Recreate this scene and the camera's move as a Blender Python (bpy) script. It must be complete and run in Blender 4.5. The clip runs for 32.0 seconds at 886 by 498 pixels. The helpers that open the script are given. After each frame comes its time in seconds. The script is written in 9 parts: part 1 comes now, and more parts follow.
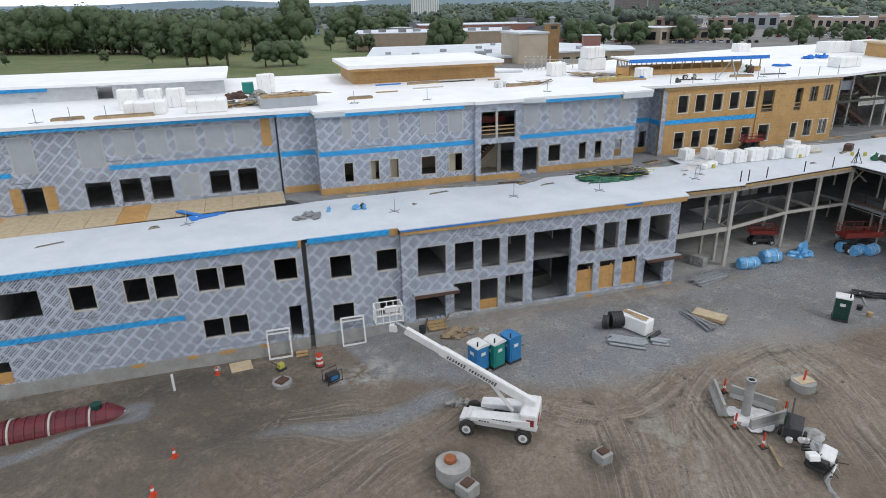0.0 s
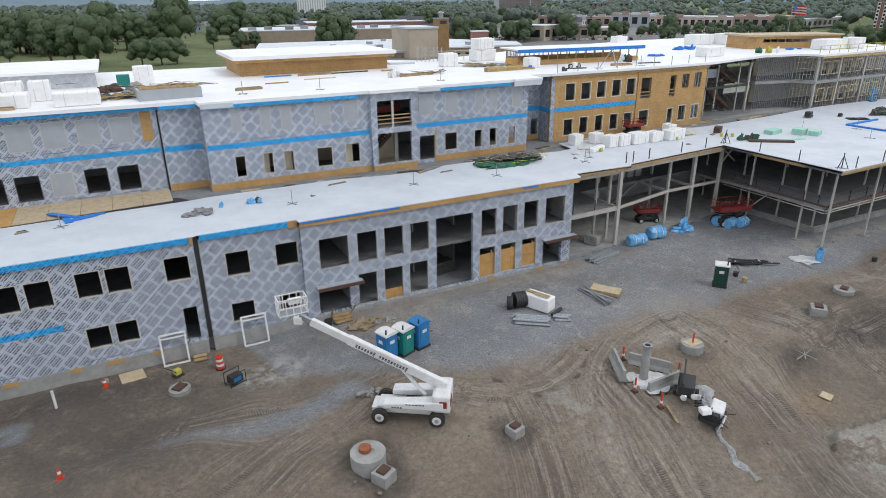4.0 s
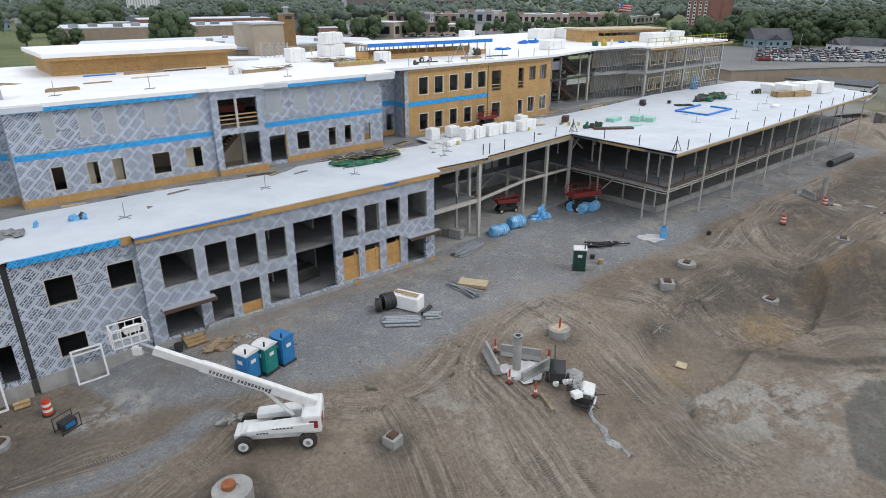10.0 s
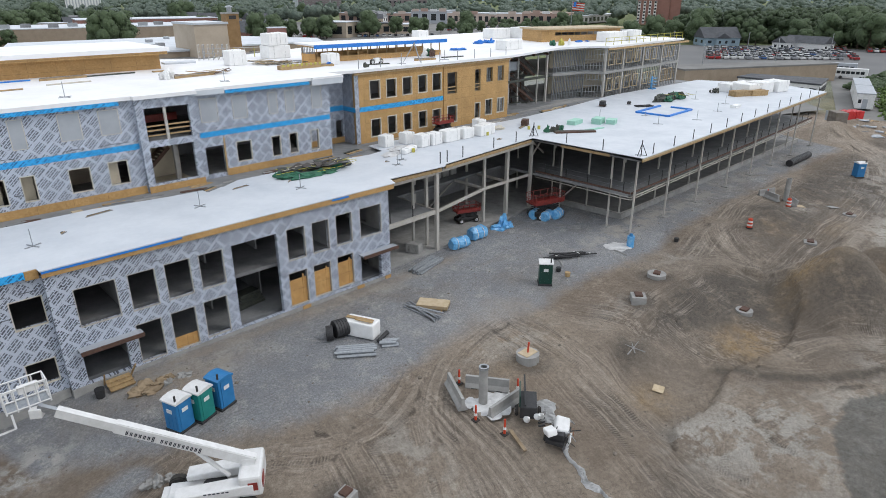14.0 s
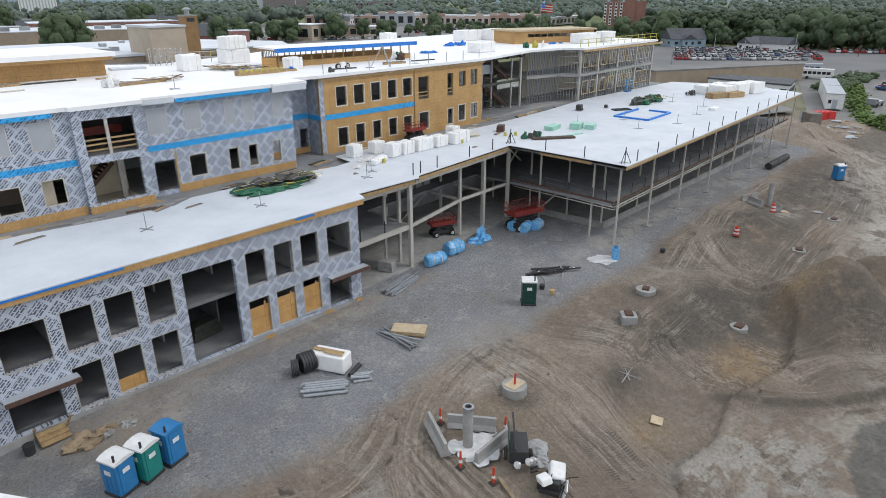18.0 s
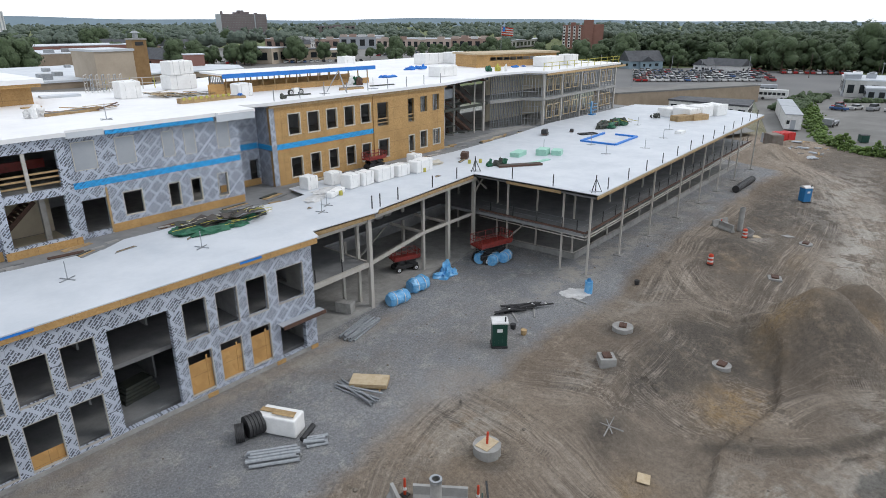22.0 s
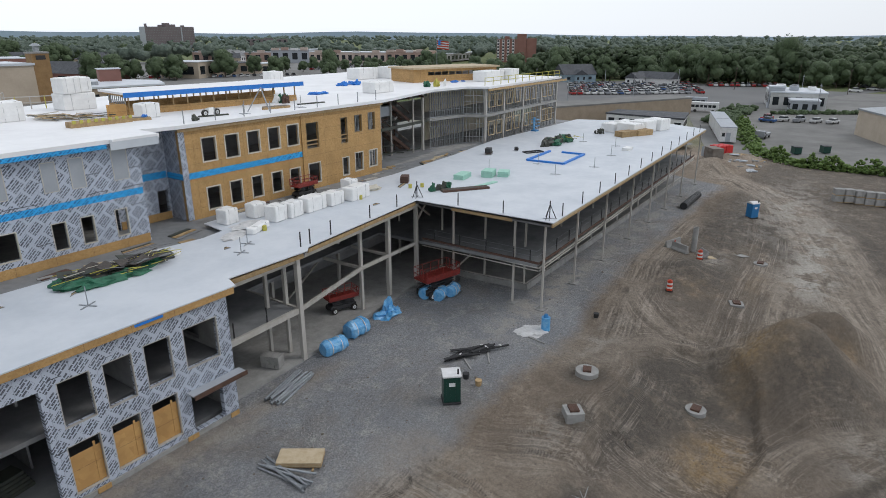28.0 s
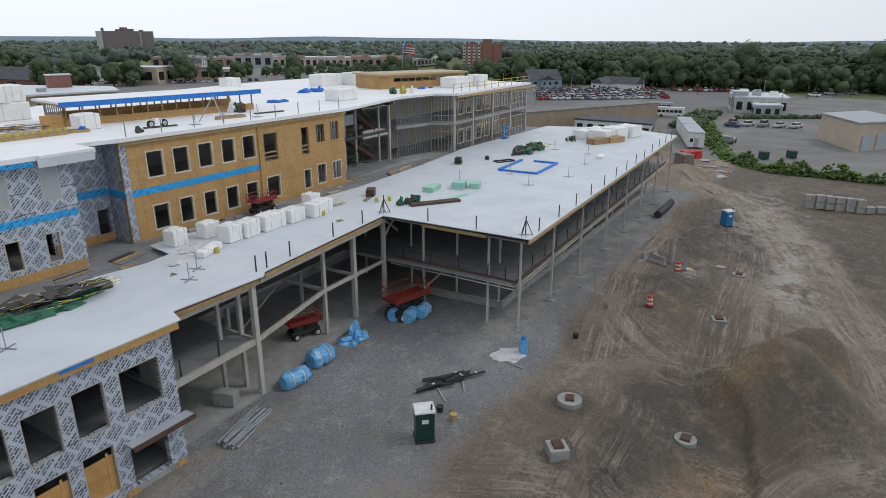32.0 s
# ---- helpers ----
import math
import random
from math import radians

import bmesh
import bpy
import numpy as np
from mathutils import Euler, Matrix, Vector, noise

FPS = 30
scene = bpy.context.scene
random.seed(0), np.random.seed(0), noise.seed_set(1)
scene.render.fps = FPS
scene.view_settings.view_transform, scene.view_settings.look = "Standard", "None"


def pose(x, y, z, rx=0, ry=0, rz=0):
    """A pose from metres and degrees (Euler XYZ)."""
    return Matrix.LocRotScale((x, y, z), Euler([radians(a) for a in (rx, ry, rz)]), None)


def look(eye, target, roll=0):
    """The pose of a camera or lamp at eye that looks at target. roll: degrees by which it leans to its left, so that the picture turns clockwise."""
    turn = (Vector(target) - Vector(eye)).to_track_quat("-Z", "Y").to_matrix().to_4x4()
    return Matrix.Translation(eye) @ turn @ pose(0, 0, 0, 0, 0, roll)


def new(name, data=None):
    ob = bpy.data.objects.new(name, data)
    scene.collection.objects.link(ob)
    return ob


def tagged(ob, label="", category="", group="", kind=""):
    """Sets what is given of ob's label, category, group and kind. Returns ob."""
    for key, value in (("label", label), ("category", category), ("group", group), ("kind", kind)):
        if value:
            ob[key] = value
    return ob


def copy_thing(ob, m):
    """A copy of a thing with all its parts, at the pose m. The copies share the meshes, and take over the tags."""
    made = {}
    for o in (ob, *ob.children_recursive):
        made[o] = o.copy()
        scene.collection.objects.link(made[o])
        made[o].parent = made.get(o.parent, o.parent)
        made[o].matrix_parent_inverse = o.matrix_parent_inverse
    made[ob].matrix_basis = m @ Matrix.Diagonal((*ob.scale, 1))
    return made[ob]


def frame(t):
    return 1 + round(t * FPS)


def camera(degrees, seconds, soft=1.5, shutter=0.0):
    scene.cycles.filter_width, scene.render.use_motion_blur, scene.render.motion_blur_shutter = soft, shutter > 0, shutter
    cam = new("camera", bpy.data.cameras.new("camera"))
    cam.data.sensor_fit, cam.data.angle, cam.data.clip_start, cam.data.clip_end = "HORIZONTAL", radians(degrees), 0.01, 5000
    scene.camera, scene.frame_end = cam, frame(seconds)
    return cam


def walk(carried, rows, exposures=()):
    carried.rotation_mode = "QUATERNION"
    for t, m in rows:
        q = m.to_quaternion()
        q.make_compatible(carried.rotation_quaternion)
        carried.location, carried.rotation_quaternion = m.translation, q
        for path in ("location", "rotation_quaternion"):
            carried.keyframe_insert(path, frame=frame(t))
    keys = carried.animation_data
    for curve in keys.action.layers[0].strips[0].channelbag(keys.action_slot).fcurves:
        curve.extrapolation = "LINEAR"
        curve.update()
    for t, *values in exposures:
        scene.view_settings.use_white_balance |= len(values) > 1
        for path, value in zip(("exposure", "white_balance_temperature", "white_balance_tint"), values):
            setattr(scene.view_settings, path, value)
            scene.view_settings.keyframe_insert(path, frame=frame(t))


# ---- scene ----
cam = camera(70.8, 32.0, soft=0.9)
PATH = [
    (0, (-1.428, -1.854, 24.891), (-0.896, -0.073, 24.153), -1.1),
    (0.5, (-1.418, -1.803, 24.627), (-0.872, -0.026, 23.889), -1.1),
    (1, (-1.407, -1.8, 24.458), (-0.824, -0.036, 23.719), -1.1),
    (1.5, (-1.402, -1.772, 24.261), (-0.767, -0.026, 23.522), -1.0),
    (2, (-1.426, -1.735, 24.151), (-0.762, -0.001, 23.41), -1.0),
    (2.5, (-1.426, -1.8, 23.999), (-0.742, -0.072, 23.26), -1.0),
    (3, (-1.41, -1.844, 23.897), (-0.694, -0.129, 23.159), -1.0),
    (3.5, (-1.486, -1.813, 23.863), (-0.716, -0.122, 23.123), -0.9),
    (4, (-1.581, -1.752, 23.897), (-0.756, -0.089, 23.153), -0.6),
    (4.5, (-1.562, -1.761, 23.825), (-0.689, -0.123, 23.081), -0.6),
    (6.5, (-1.447, -1.696, 23.738), (-0.416, -0.154, 22.99), -0.3),
    (7, (-1.399, -1.674, 23.739), (-0.337, -0.155, 22.987), -0.3),
    (7.5, (-1.379, -1.582, 23.642), (-0.296, -0.077, 22.891), -0.3),
    (8, (-1.263, -1.444, 23.604), (-0.162, 0.047, 22.852), -0.2),
    (8.5, (-1.101, -1.178, 23.518), (0.032, 0.289, 22.766), -0.2),
    (9, (-0.908, -0.874, 23.491), (0.253, 0.57, 22.738), -0.1),
    (9.5, (-0.675, -0.579, 23.399), (0.497, 0.857, 22.648), -0.1),
    (10, (-0.333, -0.27, 23.351), (0.846, 1.16, 22.598), -0.1),
    (10.5, (-0.01, 0.093, 23.28), (1.174, 1.518, 22.527), -0.1),
    (11, (0.408, 0.412, 23.265), (1.59, 1.839, 22.512), -0.2),
    (11.5, (0.759, 0.755, 23.213), (1.94, 2.183, 22.459), -0.2),
    (12, (1.099, 1.165, 23.189), (2.279, 2.593, 22.434), -0.2),
    (12.5, (1.456, 1.567, 23.188), (2.636, 2.994, 22.433), -0.3),
    (13, (1.858, 2.033, 23.224), (3.048, 3.451, 22.468), -0.3),
    (13.5, (2.292, 2.477, 23.186), (3.528, 3.857, 22.431), -0.2),
    (14, (2.663, 2.896, 23.166), (3.938, 4.24, 22.412), -0.1),
    (14.5, (3.073, 3.363, 23.043), (4.355, 4.702, 22.292), -0.2),
    (16.5, (4.331, 4.951, 22.972), (5.644, 6.261, 22.223), -0.2),
    (17, (4.679, 5.347, 22.949), (6.001, 6.648, 22.201), -0.3),
    (17.5, (5.047, 5.711, 22.921), (6.378, 7.003, 22.174), -0.3),
    (18, (5.375, 6.117, 22.915), (6.716, 7.399, 22.167), -0.2),
    (18.5, (5.705, 6.445, 22.913), (7.056, 7.72, 22.172), -0.3),
    (19, (6.069, 6.766, 22.899), (7.431, 8.035, 22.168), -0.3),
    (19.5, (6.445, 7.041, 22.891), (7.818, 8.304, 22.171), -0.3),
    (20, (6.814, 7.337, 22.857), (8.2, 8.592, 22.148), -0.2),
    (20.5, (7.235, 7.677, 22.842), (8.638, 8.921, 22.147), -0.2),
    (21, (7.636, 7.989, 22.879), (9.052, 9.224, 22.193), -0.2),
    (21.5, (8.06, 8.313, 22.873), (9.483, 9.54, 22.186), -0.2),
    (22, (8.502, 8.67, 22.837), (9.933, 9.887, 22.15), -0.2),
    (22.5, (8.907, 8.988, 22.801), (10.346, 10.195, 22.115), -0.2),
    (23, (9.278, 9.367, 22.816), (10.727, 10.562, 22.128), -0.2),
    (23.5, (9.67, 9.663, 22.766), (11.131, 10.843, 22.079), -0.2),
    (24, (10.069, 10.045, 22.759), (11.547, 11.204, 22.072), -0.2),
    (24.5, (10.446, 10.359, 22.769), (11.936, 11.503, 22.084), -0.1),
    (25, (10.824, 10.711, 22.798), (12.324, 11.843, 22.114), -0.1),
    (25.5, (11.187, 11.068, 22.81), (12.697, 12.189, 22.127), -0.0),
    (27.5, (12.834, 12.377, 22.699), (14.383, 13.46, 22.046), 0.1),
    (28, (13.246, 12.616, 22.703), (14.802, 13.69, 22.053), 0.0),
    (28.5, (13.634, 12.92, 22.679), (15.199, 13.984, 22.031), 0.0),
    (29, (14.04, 13.202, 22.671), (15.613, 14.256, 22.027), 0.0),
    (29.5, (14.414, 13.497, 22.686), (15.995, 14.54, 22.046), 0.0),
    (30, (14.761, 13.772, 22.701), (16.351, 14.804, 22.064), 0.1),
    (30.5, (15.06, 13.94, 22.654), (16.657, 14.964, 22.02), 0.0),
    (31, (15.454, 14.191, 22.661), (17.057, 15.204, 22.025), 0.0),
    (31.5, (15.825, 14.436, 22.636), (17.435, 15.439, 22.001), 0.0),
    (32, (16.158, 14.688, 22.672), (17.773, 15.681, 22.036), 0.1),
]
walk(cam, [(t, look(e, g, r)) for t, e, g, r in PATH], exposures=((0, -0.1), (9, 0.0), (19, 0.0), (23, -0.12), (28, -0.36), (32, -0.46)))

# ---- world and light: a bright overcast sky with a weak, wide sun ----
world = bpy.data.worlds.new("sky")
scene.world = world
world.use_nodes = True
wt = world.node_tree
sky = wt.nodes.new("ShaderNodeTexSky")
sky.sky_type, sky.sun_disc = "NISHITA", False
sky.sun_elevation, sky.sun_rotation = radians(50), radians(150)
sky.air_density, sky.dust_density, sky.ozone_density = 1.0, 1.5, 1.5
scale_sky = wt.nodes.new("ShaderNodeVectorMath")
scale_sky.operation = "SCALE"
scale_sky.inputs["Scale"].default_value = 0.09
cloud = wt.nodes.new("ShaderNodeMix")
cloud.data_type = "RGBA"
cloud.inputs[0].default_value = 0.85
cloud.inputs[7].default_value = (0.89, 0.94, 1.012, 1)
wt.links.new(sky.outputs[0], scale_sky.inputs[0])
wt.links.new(scale_sky.outputs[0], cloud.inputs[6])
way = wt.nodes.new("ShaderNodeTexCoord")
north = wt.nodes.new("ShaderNodeVectorMath")
north.operation = "DOT_PRODUCT"
north.inputs[1].default_value = (0.5, 0.87, 0.0)
glare = wt.nodes.new("ShaderNodeMapRange")
for i, v in ((1, 0.4), (2, 1.0), (3, 1.0), (4, 1.26)):
    glare.inputs[i].default_value = v
veil = wt.nodes.new("ShaderNodeVectorMath")
veil.operation = "SCALE"
wt.links.new(way.outputs["Generated"], north.inputs[0])
wt.links.new(north.outputs["Value"], glare.inputs[0])
wt.links.new(cloud.outputs[2], veil.inputs[0])
wt.links.new(glare.outputs[0], veil.inputs["Scale"])
wt.links.new(veil.outputs[0], wt.nodes["Background"].inputs[0])
wt.nodes["Background"].inputs[1].default_value = 1.24
sun = new("sun", bpy.data.lights.new("sun", "SUN"))
sun.data.energy, sun.data.angle, sun.data.color = 0.9, radians(14), (1.0, 0.97, 0.93)
sun.matrix_world = look((45, -55, 85), (0, 0, 0))


# ---- materials ----
class Nodes:
    """A small helper to write node trees."""

    def __init__(self, name, rough=0.8, metal=0.0):
        self.m = bpy.data.materials.new(name)
        self.m.use_nodes = True
        self.t = self.m.node_tree
        self.b = self.t.nodes["Principled BSDF"]
        self.b.inputs["Roughness"].default_value = rough
        self.b.inputs["Metallic"].default_value = metal
        self.co = self.t.nodes.new("ShaderNodeTexCoord").outputs["Object"]

    def put(self, socket, value):
        if isinstance(value, bpy.types.NodeSocket):
            self.t.links.new(value, socket)
        elif isinstance(value, tuple):
            socket.default_value = (*value, 1)
        else:
            socket.default_value = value

    def noise(self, scale, detail=5, rough=0.6, co=None, dist=0.0):
        n = self.t.nodes.new("ShaderNodeTexNoise")
        self.t.links.new(co or self.co, n.inputs["Vector"])
        n.inputs["Scale"].default_value, n.inputs["Detail"].default_value = scale, detail
        n.inputs["Roughness"].default_value, n.inputs["Distortion"].default_value = rough, dist
        return n.outputs[0]

    def voronoi(self, scale, co=None, out=0):
        n = self.t.nodes.new("ShaderNodeTexVoronoi")
        self.t.links.new(co or self.co, n.inputs["Vector"])
        n.inputs["Scale"].default_value = scale
        return n.outputs[out]

    def math(self, op, a, b=0.0, c=0.0):
        n = self.t.nodes.new("ShaderNodeMath")
        n.operation = op
        for s, v in zip(n.inputs, (a, b, c)):
            self.put(s, v)
        return n.outputs[0]

    def span(self, x, lo, hi, a=0.0, b=1.0):
        n = self.t.nodes.new("ShaderNodeMapRange")
        self.put(n.inputs[0], x)
        for i, v in zip((1, 2, 3, 4), (lo, hi, a, b)):
            n.inputs[i].default_value = v
        return n.outputs[0]

    def mix(self, fac, a, b, kind="MIX"):
        n = self.t.nodes.new("ShaderNodeMix")
        n.data_type, n.blend_type = "RGBA", kind
        self.put(n.inputs[0], fac)
        self.put(n.inputs[6], a)
        self.put(n.inputs[7], b)
        return n.outputs[2]

    def xyz(self):
        n = self.t.nodes.new("ShaderNodeSeparateXYZ")
        self.t.links.new(self.co, n.inputs[0])
        return n.outputs

    def attribute(self, name):
        n = self.t.nodes.new("ShaderNodeAttribute")
        n.attribute_name = name
        return n.outputs["Fac"]

    def random(self):
        return self.t.nodes.new("ShaderNodeObjectInfo").outputs["Random"]

    def bump(self, h, strength=0.3, dist=0.02):
        n = self.t.nodes.new("ShaderNodeBump")
        n.inputs["Strength"].default_value, n.inputs["Distance"].default_value = strength, dist
        self.put(n.inputs["Height"], h)
        self.t.links.new(n.outputs[0], self.b.inputs["Normal"])

    def colour(self, c):
        self.put(self.b.inputs["Base Color"], c)
        return self.m


def plain(name, a, b=None, scale=1.5, rough=0.75, metal=0.0, bump=0.25, fine=25, vary=0.0, stain=0.25):
    """A worn surface: two colours blended by stains, with grain and a little relief."""
    n = Nodes(name, rough, metal)
    b = b or tuple(x * 0.7 for x in a)
    c = n.mix(n.span(n.noise(scale, 6, 0.65), 0.38, 0.68), a, b)
    g = n.noise(fine, 4)
    c = n.mix(stain, c, n.mix(g, (0.35, 0.35, 0.35), (1.0, 1.0, 1.0)), "MULTIPLY")
    if vary:
        v = n.span(n.random(), 0, 1, 1 - vary, 1 + vary)
        k = n.t.nodes.new("ShaderNodeVectorMath")
        k.operation = "SCALE"
        n.t.links.new(c, k.inputs[0])
        n.t.links.new(v, k.inputs["Scale"])
        c = k.outputs[0]
    n.put(n.b.inputs["Roughness"], n.span(n.noise(scale * 2, 4), 0.3, 0.7, rough * 0.8, min(1.0, rough * 1.15)))
    if bump:
        n.bump(g, bump)
    return n.colour(c)


def printed(name, base, ink, cell=(0.96, 0.84), angle=44, line=0.15, seams=True, cover=(0.81, 0.83)):
    """Sheathing membrane with slanted clusters of illegible print, sheet joints and creases."""
    n = Nodes(name, 0.55)
    x, y, z = n.xyz()
    s, c = math.sin(radians(angle)), math.cos(radians(angle))
    p = n.math("ADD", n.math("MULTIPLY", x, c), n.math("MULTIPLY", z, s))
    q = n.math("SUBTRACT", n.math("MULTIPLY", z, c), n.math("MULTIPLY", x, s))
    row = n.math("FLOOR", n.math("DIVIDE", q, cell[1]))
    pc = n.math("FRACT", n.math("ADD", n.math("DIVIDE", p, cell[0]), n.math("MULTIPLY", row, 0.46)))
    qc = n.math("FRACT", n.math("DIVIDE", q, cell[1]))
    cluster = n.math("MULTIPLY", n.math("LESS_THAN", pc, cover[0]), n.math("LESS_THAN", qc, cover[1]))
    r2 = n.math("FLOOR", n.math("DIVIDE", q, line))
    bold = n.math("FRACT", n.math("MULTIPLY", r2, 0.5))
    text = n.math("LESS_THAN", n.math("FRACT", n.math("DIVIDE", q, line)), n.math("ADD", 0.45, n.math("MULTIPLY", bold, 0.44)))
    word = n.math("LESS_THAN", n.math("FRACT", n.math("ADD", n.math("DIVIDE", p, 0.36), n.math("MULTIPLY", r2, 0.61))), 0.84)
    fine = n.span(n.noise(16, 2), 0.28, 0.42)
    k = n.math("MULTIPLY", n.math("MULTIPLY", cluster, text), n.math("MULTIPLY", word, fine))
    k = n.math("MULTIPLY", k, n.span(n.noise(0.5, 3), 0.3, 0.6, 0.85, 1.0))
    sheet = n.math("FRACT", n.math("MULTIPLY", n.math("FLOOR", n.math("ADD", n.math("DIVIDE", x, 1.22), 0.5)), 0.37))
    shade = n.mix(n.span(n.noise(0.35, 5), 0.35, 0.7), base, tuple(v * 0.84 for v in base))
    shade = n.mix(n.math("MULTIPLY", sheet, 0.3), shade, tuple(v * 0.78 for v in base))
    col = n.mix(k, shade, ink)
    if seams:
        wav = n.math("MULTIPLY", n.math("SUBTRACT", n.noise(0.9, 3), 0.5), 0.22)
        hz = n.math("ABSOLUTE", n.math("SUBTRACT", n.math("FRACT", n.math("DIVIDE", n.math("ADD", z, wav), 1.32)), 0.5))
        hline = n.math("MULTIPLY", n.math("LESS_THAN", hz, 0.02), n.math("GREATER_THAN", n.noise(0.42, 2), 0.55))
        vx = n.math("ABSOLUTE", n.math("SUBTRACT", n.math("FRACT", n.math("DIVIDE", x, 1.22)), 0.5))
        col = n.mix(n.math("MULTIPLY", n.math("LESS_THAN", vx, 0.014), 0.4), col, tuple(v * 0.45 for v in base))
        col = n.mix(n.math("MULTIPLY", hline, 0.85), col, (0.035, 0.037, 0.045))
    n.bump(n.noise(2.2, 4), 0.35, 0.03)
    return n.colour(col)


def foliage(name, light, dark, scale, vary=0.0):
    """Leaves: fine clumps of light and dark, each clump of trees in its own tone."""
    n = Nodes(name, 0.75)
    tone = n.t.nodes.new("ShaderNodeNewGeometry").outputs["Random Per Island"]
    if vary:
        tone = n.math("MULTIPLY", n.math("ADD", tone, n.random()), 0.5)
    g = n.noise(scale, 6, 0.75)
    c = n.mix(n.span(g, 0.36, 0.62), dark, light)
    c = n.mix(n.span(tone, 0, 1, 0.0, 0.55), c, tuple(v * f for v, f in zip(dark, (1.9, 1.7, 1.5))))
    n.bump(n.noise(scale * 1.6, 5, 0.7), 0.9, 0.6 / scale)
    return n.colour(c)


def osb_like(name, a, b, scale=9):
    n = Nodes(name, 0.7)
    v = n.voronoi(scale, out=1)
    sep = n.t.nodes.new("ShaderNodeSeparateColor")
    n.t.links.new(v, sep.inputs[0])
    c = n.mix(sep.outputs[0], a, b)
    c = n.mix(n.span(n.noise(0.5, 5), 0.35, 0.7, 0, 0.5), c, tuple(x * 0.6 for x in b))
    x, y, z = n.xyz()
    joint = n.math("LESS_THAN", n.math("ABSOLUTE", n.math("SUBTRACT", n.math("FRACT", n.math("DIVIDE", z, 1.22)), 0.5)), 0.008)
    joint = n.math("MAXIMUM", joint, n.math("LESS_THAN", n.math("ABSOLUTE", n.math("SUBTRACT", n.math("FRACT", n.math("DIVIDE", x, 2.44)), 0.5)), 0.004))
    c = n.mix(n.math("MULTIPLY", joint, 0.6), c, (0.08, 0.05, 0.03))
    n.bump(n.noise(14, 4), 0.3)
    return n.colour(c)


